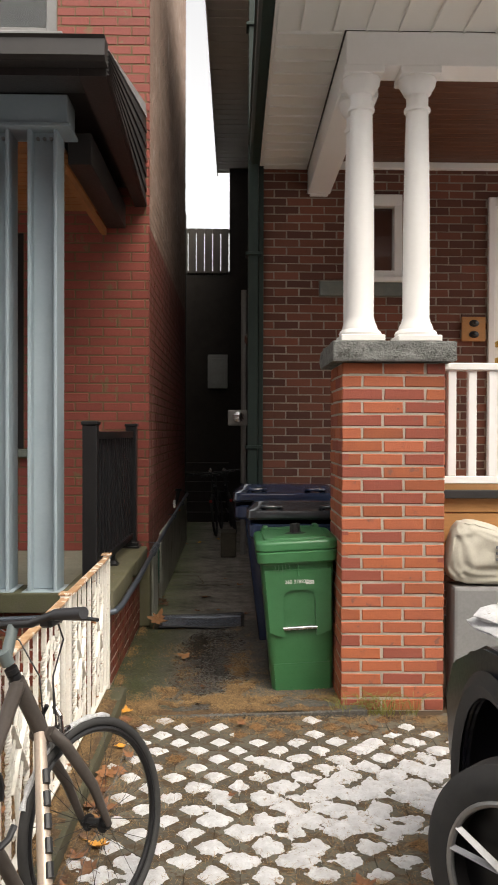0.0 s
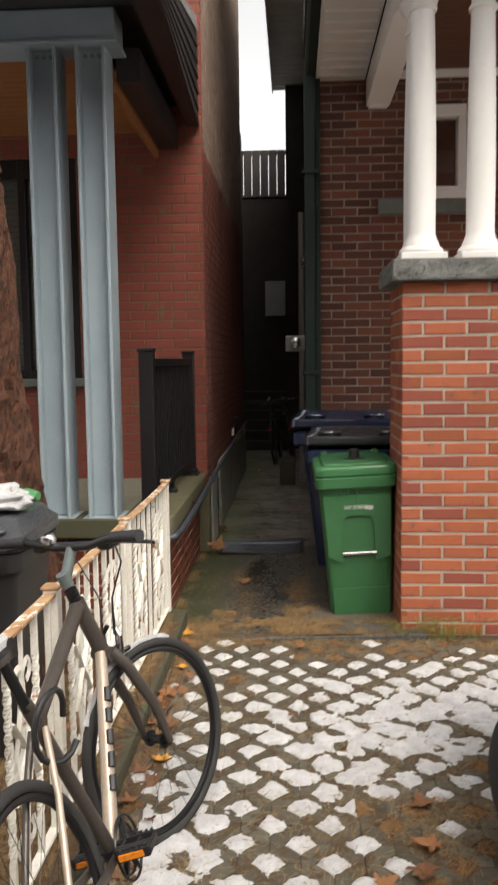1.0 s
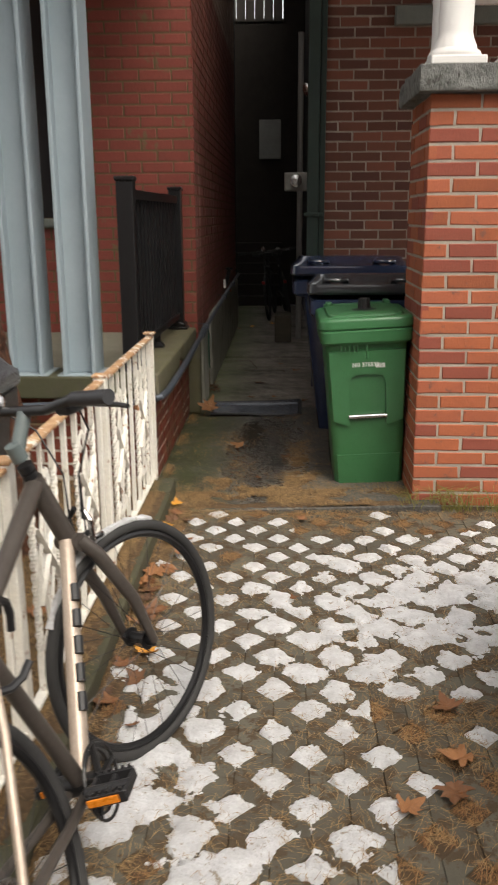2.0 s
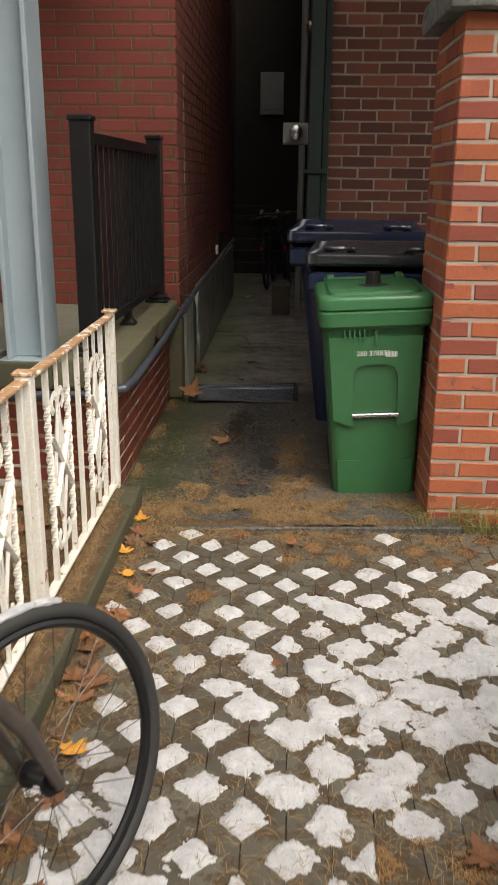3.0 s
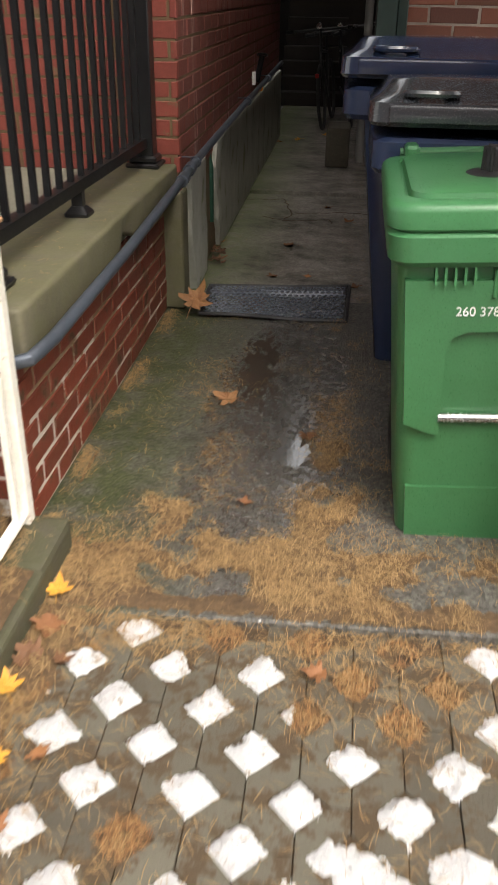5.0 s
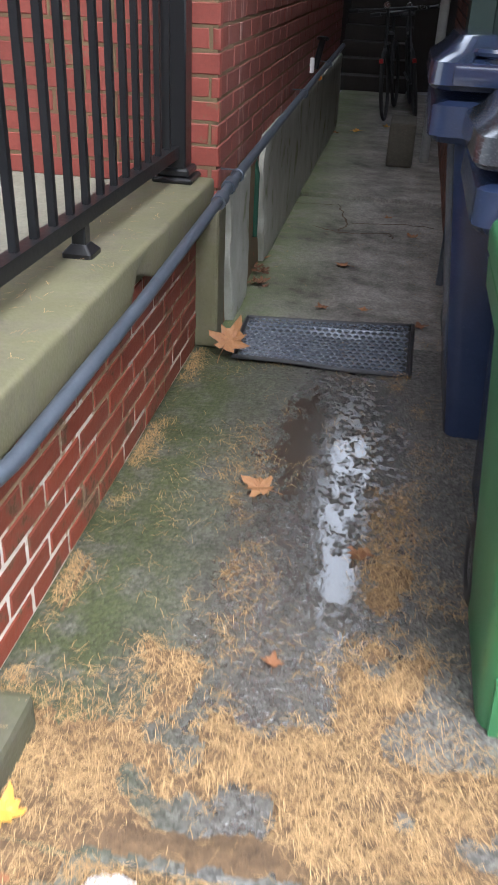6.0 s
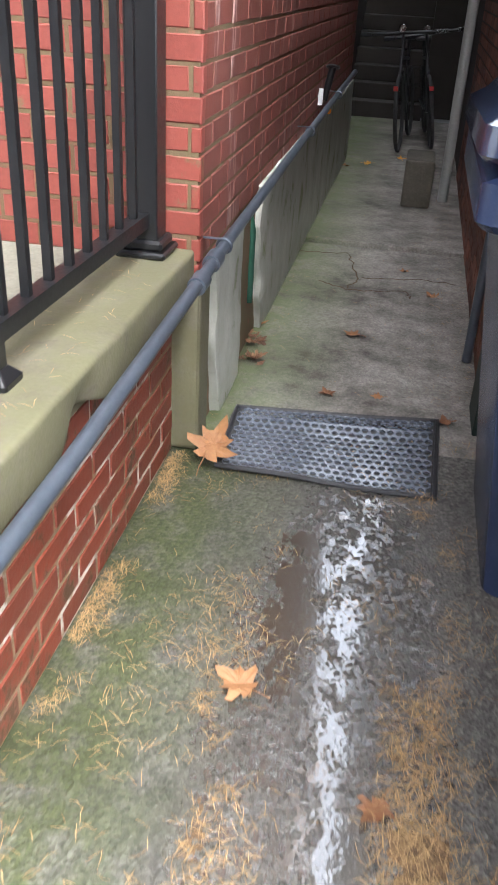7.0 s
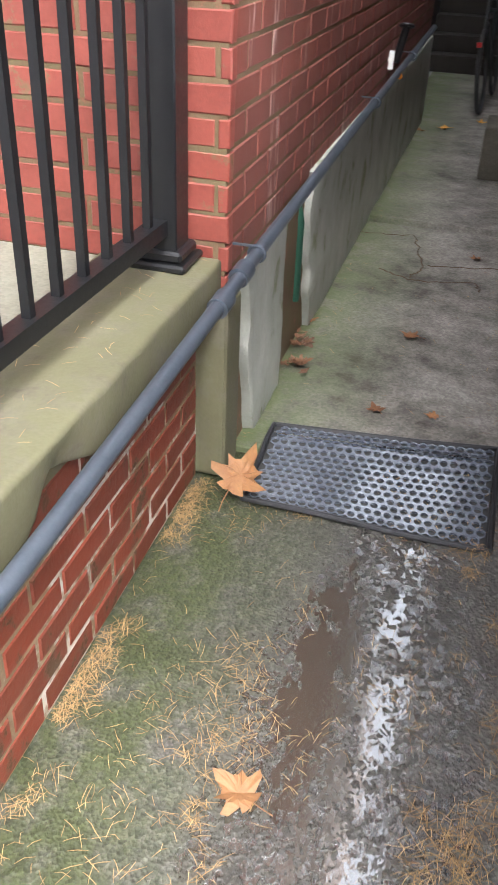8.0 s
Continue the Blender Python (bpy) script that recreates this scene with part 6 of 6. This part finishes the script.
tagged(new("snow", me), "patchy melting snow in and over the paver openings", "snow", kind="stuff")

# ---- pine needles ----
litter_mat = mat("damp_leaf_litter", (0.2, 0.09, 0.035), (0.36, 0.19, 0.075), 0.8, 30, 60, 0.0, rnd=0.5)
def needle_field(name, label, pts, zs, material, rs, lmin=0.018, lmax=0.045, lift=0.012, width=0.00065):
    n = len(pts)
    a = rs.rand(n) * 2 * np.pi
    ln = lmin + (lmax - lmin) * rs.rand(n)
    d = np.stack([np.cos(a), np.sin(a)], 1)
    s = np.stack([-d[:, 1], d[:, 0]], 1)
    bend = (rs.rand(n) - 0.5) * 0.5
    z1, z2, z3 = zs + 0.001 + lift * rs.rand(n) ** 2, zs + 0.002 + lift * rs.rand(n), zs + 0.001 + lift * rs.rand(n) ** 2
    v = np.zeros((n, 6, 3))
    for k, (f, z) in enumerate(((-0.5, z1), (0.0, z2), (0.5, z3))):
        c = pts + d * (ln * f)[:, None] + s * (bend * ln * (0.25 - f * f))[:, None]
        w = width * (0.6 if k != 1 else 1.0)
        v[:, 2 * k, :2], v[:, 2 * k + 1, :2] = c + s * w, c - s * w
        v[:, 2 * k, 2] = v[:, 2 * k + 1, 2] = z
    base = (np.arange(n) * 6)[:, None]
    f = np.concatenate([base + np.array([0, 1, 3, 2]), base + np.array([2, 3, 5, 4])])
    m_ = bpy.data.meshes.new(name)
    m_.from_pydata(v.reshape(-1, 3).tolist(), [], f.tolist())
    m_.materials.append(material)
    tagged(new(name, m_), label, "needles", kind="stuff")


rs = np.random.RandomState(4)


def scatter(n, x0, x1, y0, y1, density):
    p = np.stack([x0 + (x1 - x0) * rs.rand(n), y0 + (y1 - y0) * rs.rand(n)], 1)
    return p[rs.rand(n) < density(p[:, 0], p[:, 1])]


def path_density(x, y):
    d = 0.85 * np.exp(-((y - 4.98) / 0.17) ** 2)
    vee = np.abs(x + 0.05) - 0.42 * (y - 5.0) / 0.7
    d += 0.5 * np.exp(-(vee / 0.09) ** 2) * ((y > 4.9) & (y < 5.75))
    d += 0.4 * np.exp(-((x + 0.3) / 0.1) ** 2) * np.exp(-((y - 5.6) / 0.35) ** 2)
    d += 0.5 * np.exp(-((x - 0.17) / 0.07) ** 2) * ((y > 5.3) & (y < 7.0))
    d += 0.85 * np.exp(-((x + 0.64) / 0.03) ** 2) * (y < 7.1)
    d += 0.07 * np.exp(-((x + 0.3) / 0.08) ** 2) * ((y > 5.8) & (y < 7.0))
    d += 0.03
    clump = fbm(x, y, 0.16, 71)
    return np.clip(d * np.clip((clump - 0.42) * 8, 0.03, 1.3), 0, 1) * (y > 4.86)




def duff_sheet(label, x0, x1, y0, y1, ground, level, step=0.008):
    """A thin uneven layer of rotted needles, thinning out at a ragged edge."""
    ax, ay = np.meshgrid(np.arange(x0, x1, step), np.arange(y0, y1, step))
    lv = level(ax, ay) + 0.5 * (fbm(ax, ay, 0.05, 81) - 0.5) + 0.4 * (fbm(ax, ay, 0.015, 84) - 0.5)
    zt = ground(ax, ay) + np.clip(lv, -0.12, 0.5) * 0.02 + 0.005 * (fbm(ax, ay, 0.02, 88) - 0.5)
    ok = lv > -0.1
    quad = ok[:-1, :-1] & ok[1:, :-1] & ok[:-1, 1:] & ok[1:, 1:]
    num = np.arange(ax.size).reshape(ax.shape)
    used = np.zeros(ax.shape, bool)
    for a in (slice(None, -1), slice(1, None)):
        for c in (slice(None, -1), slice(1, None)):
            used[a, c] |= quad
    renum = -np.ones(ax.size, int)
    renum[num[used]] = np.arange(used.sum())
    j, i = np.nonzero(quad)
    fs = renum[np.stack([num[j, i], num[j, i + 1], num[j + 1, i + 1], num[j + 1, i]], 1)]
    m_ = bpy.data.meshes.new("needle_duff")
    m_.from_pydata(np.stack([ax[used], ay[used], zt[used]], 1).tolist(), [], fs.tolist())
    m_.shade_smooth()
    m_.materials.append(duff_mat)
    tagged(new("needle_duff", m_), label, "litter", kind="stuff")


duff_sheet("brown rotted needles over the path edge", -0.62, 0.75, 4.84, 5.8, lambda x, y: 0.012 + 0.03 * (x + 0.06), lambda x, y: path_density(x, y) * 1.3 - 0.5 + 0.8 * np.exp(-((y - 4.91) / 0.045) ** 2))
duff_sheet("brown rotted needles heaped along the kerb top", -0.72, -0.55, 2.0, 4.98, lambda x, y: 0.086 + 0 * x, lambda x, y: (-0.585 - x) * 8 + 1.5 * (fbm(x, y, 0.3, 18) - 0.42))
duff_sheet("brown rotted needles along the foot of the kerb", -0.53, -0.38, 2.2, 4.86, lambda x, y: 0.002 + 0 * x, lambda x, y: (-0.45 - x) * 8 + 1.6 * (fbm(x, y, 0.25, 28) - 0.45) - 0.8 * np.exp(-((y - 2.8) / 0.35) ** 2))
P = scatter(120000, -0.662, 0.95, 4.84, 7.4, path_density)
needle_field("pine_needles", "dry tan pine needles strewn over the path", P, 0.012 + 0.03 * (P[:, 0] + 0.06) * (P[:, 1] < 7.27) + 0.008 * np.clip(path_density(P[:, 0], P[:, 1]) * 1.5 - 0.5, 0, 1), needle_mat, rs, lift=0.014)


def pad_density(x, y):
    ci_, rj_, d_ = hole_of(x, y)
    f_, _ = hole_fill(ci_, rj_, x, y)
    base = 0.2 + 0.95 * np.exp(-((x + 0.52) / 0.11) ** 2) + 1.1 * np.exp(-((y - 4.84) / 0.1) ** 2)
    base += 0.75 * ((d_ < 0.85) & (f_ < 1)) * (fbm(x, y, 0.05, 12) > 0.4)
    base += 0.4 * np.exp(-((x - 0.75) / 0.3) ** 2 - ((y - 2.8) / 0.3) ** 2)
    return np.clip(base * np.clip((fbm(x, y, 0.2, 77) - 0.25) * 3.4, 0.1, 1.2), 0, 1)


P = scatter(75000, -0.53, 1.5, 2.2, 4.86, pad_density)
ci_, rj_, d_ = hole_of(P[:, 0], P[:, 1])
f_, _ = hole_fill(ci_, rj_, P[:, 0], P[:, 1])
zz = np.where((d_ < 0.9) & (f_ < 1), -0.004, 0.001) + 0.009 * (P[:, 0] < -0.43)
needle_field("pine_needles", "dry pine needles caught between the pavers", P, zz, needle_mat, rs, 0.02, 0.05, 0.012)


def litter_density(x, y):
    ci_, rj_, d_ = hole_of(x, y)
    f_, _ = hole_fill(ci_, rj_, x, y)
    return ((d_ < 0.95) & (f_ < 1) & (fbm(x, y, 0.06, 12) > 0.36)) * 0.9


P = scatter(110000, -0.5, 1.2, 2.3, 4.86, litter_density)
needle_field("pine_needles", "clumps of brown needles filling bare paver openings", P, np.full(len(P), -0.007), litter_mat, rs, 0.015, 0.04, 0.018)
P = scatter(60000, -1.5, -0.54, 2.0, 5.15, lambda x, y: np.where(x < -0.72, 0.8, np.clip(1.3 * (x < -0.6 + 0.1 * (fbm(x, y, 0.15, 15) - 0.5)) * np.clip((fbm(x, y, 0.3, 18) - 0.3) * 6, 0.05, 1) + 0.06, 0, 1)))
zz = np.where(P[:, 0] < -0.715, 0.071, np.where(P[:, 0] < -0.59, 0.094, 0.087))
needle_field("pine_needles", "brown pine needles covering the garden bed", P, zz, needle_mat, rs, lift=0.016)
P = scatter(900, -0.92, -0.64, 5.2, 7.1, lambda x, y: np.full_like(x, 0.16))
needle_field("pine_needles", "few pine needles on the ledge", P, np.full(len(P), 0.683), needle_mat, rs, 0.02, 0.04, 0.003)
P = scatter(6000, -0.55, 0.35, 7.6, 14, lambda x, y: np.clip(0.03 + 0.3 * np.exp(-((x - 0.25) / 0.1) ** 2) + 0.12 * np.exp(-((x + 0.55) / 0.08) ** 2), 0, 1))
needle_field("pine_needles", "sparse debris along the alley path", P, np.where(P[:, 1] > 9.74, 0.031, 0.013), needle_mat, rs, 0.02, 0.05, 0.006)

# ---- fallen maple leaves ----
old_leaf = mat("rotting_brown_leaf", (0.09, 0.045, 0.025), (0.16, 0.075, 0.035), 0.7, 20, 120, 0.4, 0.003, rnd=0.4)


def maple_leaf(x, y, z, size, yaw, pitch, roll, material, label, curl=0.3, seed=0):
    rg = random.Random(seed)
    half = [(0, 0.0), (0.1, -0.03), (0.3, 0.02), (0.22, 0.14), (0.5, 0.2), (0.62, 0.34), (0.4, 0.38), (0.3, 0.42), (0.42, 0.62), (0.26, 0.6), (0.16, 0.66), (0.12, 0.85), (0, 1.05)]
    rim_ = half + [(-a, c) for a, c in half[-2:0:-1]]
    q = B()
    lift = lambda a, c: curl * (a * a * 0.7 + (c - 0.4) ** 2 * 0.8) + 0.05 * math.sin(a * 9 + c * 7 + seed)
    mid = q.verts.new((0, 0.4, lift(0, 0.4)))
    inner = [q.verts.new((a * 0.5, 0.4 + (c - 0.4) * 0.5, lift(a * 0.5, 0.4 + (c - 0.4) * 0.5))) for a, c in rim_]
    outer = [q.verts.new((a * rg.uniform(0.9, 1.08), c, lift(a, c) + rg.uniform(-0.03, 0.03))) for a, c in rim_]
    nn = len(rim_)
    for k in range(nn):
        q.faces.new((mid, inner[k], inner[(k + 1) % nn]))
        q.faces.new((inner[k], outer[k], outer[(k + 1) % nn], inner[(k + 1) % nn]))
    sweep(q, [(0, 0.02, lift(0, 0)), (0.02, -0.25, lift(0, 0) + 0.02), (0.06, -0.45, lift(0, 0))], 0.012, 5)
    bmesh.ops.scale(q, vec=(size, size, size), verts=q.verts)
    m = Matrix.Translation((x, y, z)) @ Euler((radians(pitch), radians(roll), radians(yaw))).to_matrix().to_4x4()
    return tagged(part("maple_leaf", q, material, None, "", False, m), label, "leaf", "fallen leaves")


LB, LY = "curled dry brown maple leaf on the ground", "yellow maple leaf on the needles"
maple_leaf(-0.53, 6.98, 0.05, 0.15, -15, 38, 10, tan_leaf, "large orange-brown maple leaf propped by the rubber mat", 0.5, 1)
maple_leaf(-0.2, 6.07, 0.022, 0.1, 65, 4, -5, tan_leaf, "flat tan maple leaf stuck to the wet path", 0.2, 33)
for k, (x, y, s, yw, mt_) in enumerate(((0.1, 5.85, 0.07, 150, 0), (-0.14, 8.26, 0.08, 70, 0), (0.24, 7.5, 0.07, 10, 0), (-0.6, 8.3, 0.07, 200, 0), (-0.6, 8.15, 0.08, 80, 0),
                                      (-0.5, 4.54, 0.075, 30, 1), (-0.47, 4.39, 0.06, 200, 1), (-0.45, 4.03, 0.11, 120, 0), (-0.47, 3.81, 0.09, 20, 0), (-0.47, 3.66, 0.1, 260, 0), (-0.42, 3.57, 0.11, 80, 0),
                                      (-0.5, 4.88, 0.07, 10, 1), (-0.49, 4.8, 0.08, 190, 0), (0.19, 4.69, 0.06, 90, 0), (-0.08, 5.37, 0.05, 0, 0), (-0.47, 3.69, 0.09, 140, 0), (-0.46, 3.23, 0.08, 40, 0), (-0.44, 3.35, 0.09, 240, 1),
                                      (0.6, 3.0, 0.09, 15, 0), (0.61, 2.76, 0.1, 80, 0), (0.54, 2.65, 0.09, 170, 0), (0.38, 2.54, 0.08, 300, 0), (0.12, 3.77, 0.04, 20, 0), (0.2, 8.9, 0.07, 40, 0), (0.05, 9.3, 0.06, 120, 0), (-0.2, 7.62, 0.06, 30, 0), (0.0, 7.66, 0.05, 100, 0), (-0.35, 12.2, 0.09, 100, 1), (-0.1, 12.5, 0.08, 10, 1), (-0.55, 12.0, 0.08, 10, 0))):
    maple_leaf(x, y, 0.02 if y < 9.7 else 0.036, s, yw, 6 * math.sin(k * 3), 8 * math.cos(k * 5), yellow_leaf if mt_ else leaf_mat, LY if mt_ else LB, 0.55, k + 2)
rl = random.Random(8)
for k in range(26):
    maple_leaf(rl.uniform(-0.52, -0.38), rl.uniform(2.5, 4.75), 0.012 + rl.uniform(0, 0.012), rl.uniform(0.04, 0.075), rl.uniform(0, 360), rl.uniform(-25, 25), rl.uniform(-25, 25), (old_leaf, leaf_mat, old_leaf)[k % 3], "curled leaf among needles along the kerb", 0.55, 90 + k)
for k in range(22):
    maple_leaf(rl.uniform(-1.35, -0.78), rl.uniform(2.6, 5.0), 0.09, rl.uniform(0.06, 0.1), rl.uniform(0, 360), rl.uniform(-12, 12), rl.uniform(-12, 12), leaf_mat, "dry brown leaf on the garden bed", 0.4, 50 + k)

for k in range(9):
    maple_leaf(rl.uniform(-0.6, -0.5), rl.uniform(7.76, 8.1), 0.02 + rl.uniform(0, 0.02), rl.uniform(0.04, 0.07), rl.uniform(0, 360), rl.uniform(-25, 25), rl.uniform(-25, 25), old_leaf, "rotting brown leaf in the footing gap", 0.55, 130 + k)

# ---- grass tuft at the foot of the pillar ----
q = B()
for k in range(110):
    x, y = 0.7 + rl.random() * 0.5, 4.9 + rl.uniform(-0.04, 0.03)
    a, ln = rl.uniform(0, 6.28), rl.uniform(0.06, 0.2)
    sweep(q, [(x, y, 0.0), (x + 0.3 * ln * math.cos(a), y + 0.3 * ln * math.sin(a), ln * 0.6), (x + 0.8 * ln * math.cos(a), y + 0.8 * ln * math.sin(a), ln * 0.8)], [0.002, 0.0016, 0.0005], 3)
grass_mat = mat("dry_grass", (0.25, 0.2, 0.05), (0.16, 0.2, 0.05), 0.8, 20, 60, 0)
tagged(part("grass_tuft", q, grass_mat), "dry yellowing grass at the foot of the pillar", "grass", kind="stuff")

# ---- bricks and pavers, piece by piece ----
lay_bricks(pillar, (0.75, 4.95, 0), (1, 0, 0), (0, -1, 0), 0.62, 2.065, brick_orange, H=0.07648, seed=2, gap=0.014)
lay_bricks(pillar, (0.75, 5.55, 0), (0, -1, 0), (-1, 0, 0), 0.6, 2.065, brick_orange, H=0.07648, shift=0.124, seed=3, gap=0.014)
lay_bricks(pillar, (1.37, 4.95, 0), (0, 1, 0), (1, 0, 0), 0.6, 2.065, brick_orange, H=0.07648, shift=0.124, seed=4, gap=0.014)
lay_bricks(wall_right, (0.36, 7.55, 0), (1, 0, 0), (0, -1, 0), 3.2, 4.06, brick_dark, L=0.225, H=0.0735, proud=0.003, gap=0.01, seed=5,
           holes=[(WINDOW_R[0] - 0.36, WINDOW_R[1] - 0.36, WINDOW_R[2], WINDOW_R[3]), (DOOR_R[0] - 0.36, DOOR_R[1] - 0.36, DOOR_R[2], DOOR_R[3]), (0.52, 1.44, 2.87, 3.0)],
           near=lambda u, z: u < 1.9 and z > 1.25, rest_label="dark brown bricks of the front wall")
lay_bricks(wall_right_side, (0.36, 12.0, 0), (0, -1, 0), (-1, 0, 0), 4.2, 4.06, brick_dark, L=0.225, H=0.0735, seed=6,
           near=lambda u, z: u > 3.9 and z < 2.5, rest_label="dark bricks of the side wall")
lay_bricks(wall_left, (-4.0, 7.13, 0.0), (1, 0, 0), (0, -1, 0), 3.404, 8.2, brick_red, L=0.236, H=0.079, proud=0.003, seed=7, shift=0.06,
           holes=[(WINDOW_L[0] + 4, WINDOW_L[1] + 4, WINDOW_L[2], WINDOW_L[3]), (WINDOW_U[0] + 4, WINDOW_U[1] + 4, WINDOW_U[2], WINDOW_U[3]), (0, 3.4, 0, 0.5)],
           near=lambda u, z: u > 2.0 and z < 2.9, rest_label="red painted bricks of the front wall")
lay_bricks(wall_left_side, (-0.6, 7.175, 0.0), (0, 1, 0), (1, 0, 0), 5.225, 3.4, brick_side, L=0.236, H=0.079, proud=0.003, seed=8, shift=0.118,
           holes=[(0, 5.3, 0, 0.55)], near=lambda u, z: u < 2.4 and z < 2.6, rest_label="weathered red bricks of the side wall")
lay_bricks(wall_left_side, (-0.6, 7.175, 3.397), (0, 1, 0), (1, 0, 0), 5.225, 4.8, brick_weathered, L=0.236, H=0.079, proud=0.003, seed=12,
           near=lambda u, z: False, rest_label="weathered grey-brown upper bricks")
lay_bricks(wall_base, (-0.665, 5.205, 0), (0, 1, 0), (1, 0, 0), 1.895, 0.54, brick_base, L=0.236, H=0.0767, gap=0.013, proud=0.003, seed=9)
lay_bricks(wall_base, (-2.6, 5.205, 0.07), (1, 0, 0), (0, -1, 0), 1.935, 0.47, brick_base, L=0.236, H=0.0767, proud=0.003, seed=10)

# grid pavers: a ten-sided block between the square openings
PX, PY, RH = 0.1045, 0.2235, 0.06
X0, Y0 = -0.165, 4.693
g = 0.001
outline = [(g, RH), (g, PY - RH), (RH, PY - g), (PX - g, PY - g), (PX - g, PY / 2 + RH), (PX - RH, PY / 2), (PX - g, PY / 2 - RH), (PX - g, g), (RH, g)]
pm = bmesh.new()
lowr = [(x, y, -0.05) for x, y in outline]
midr = [(x, y, -0.003) for x, y in outline]
cx, cy = PX / 2, PY / 2
topr = [(x + (cx - x) * 0.025, y + (cy - y) * 0.015, 0.0) for x, y in outline]
ring_loft(pm, [lowr, midr, topr])
paver_mesh = bpy.data.meshes.new("paver")
bmesh.ops.recalc_face_normals(pm, faces=pm.faces)
pm.to_mesh(paver_mesh)
pm.free()
paver_mesh.materials.append(paver_mat)
rng = random.Random(11)
pv = [tuple(v.co) for v in paver_mesh.vertices]
pf = [tuple(p.vertices) for p in paver_mesh.polygons]
verts, faces, count = [], [], 0
for i in range(-4, 33):
    for j in range(-16, 1):
        x, y = X0 + i * PX, Y0 + j * PY + (PY / 2 if i % 2 else 0)
        if y > 4.72 or x < -0.55 or y < 1.0:
            continue
        m = Matrix.Translation((x, y, rng.uniform(-0.003, 0.002))) @ Euler((rng.uniform(-0.01, 0.01), rng.uniform(-0.01, 0.01), 0)).to_matrix().to_4x4()
        if i < 15 and y > 2.35 and count < 300:
            ob = new("paver", paver_mesh)
            ob.parent = pavement
            ob.matrix_parent_inverse = Matrix.Translation(-WHERE[pavement.name])
            ob.matrix_basis = m
            count += 1
        else:
            base = len(verts)
            verts += [m @ Vector(v) for v in pv]
            faces += [[base + q for q in f] for f in pf]
me = bpy.data.meshes.new("paver_field")
me.from_pydata(verts, [], faces)
me.materials.append(paver_mat)
ob = new("paver_field", me)
ob.parent = pavement
ob.matrix_parent_inverse = Matrix.Translation(-WHERE[pavement.name])
tagged(ob, "grey concrete grid pavers", kind="stuff")
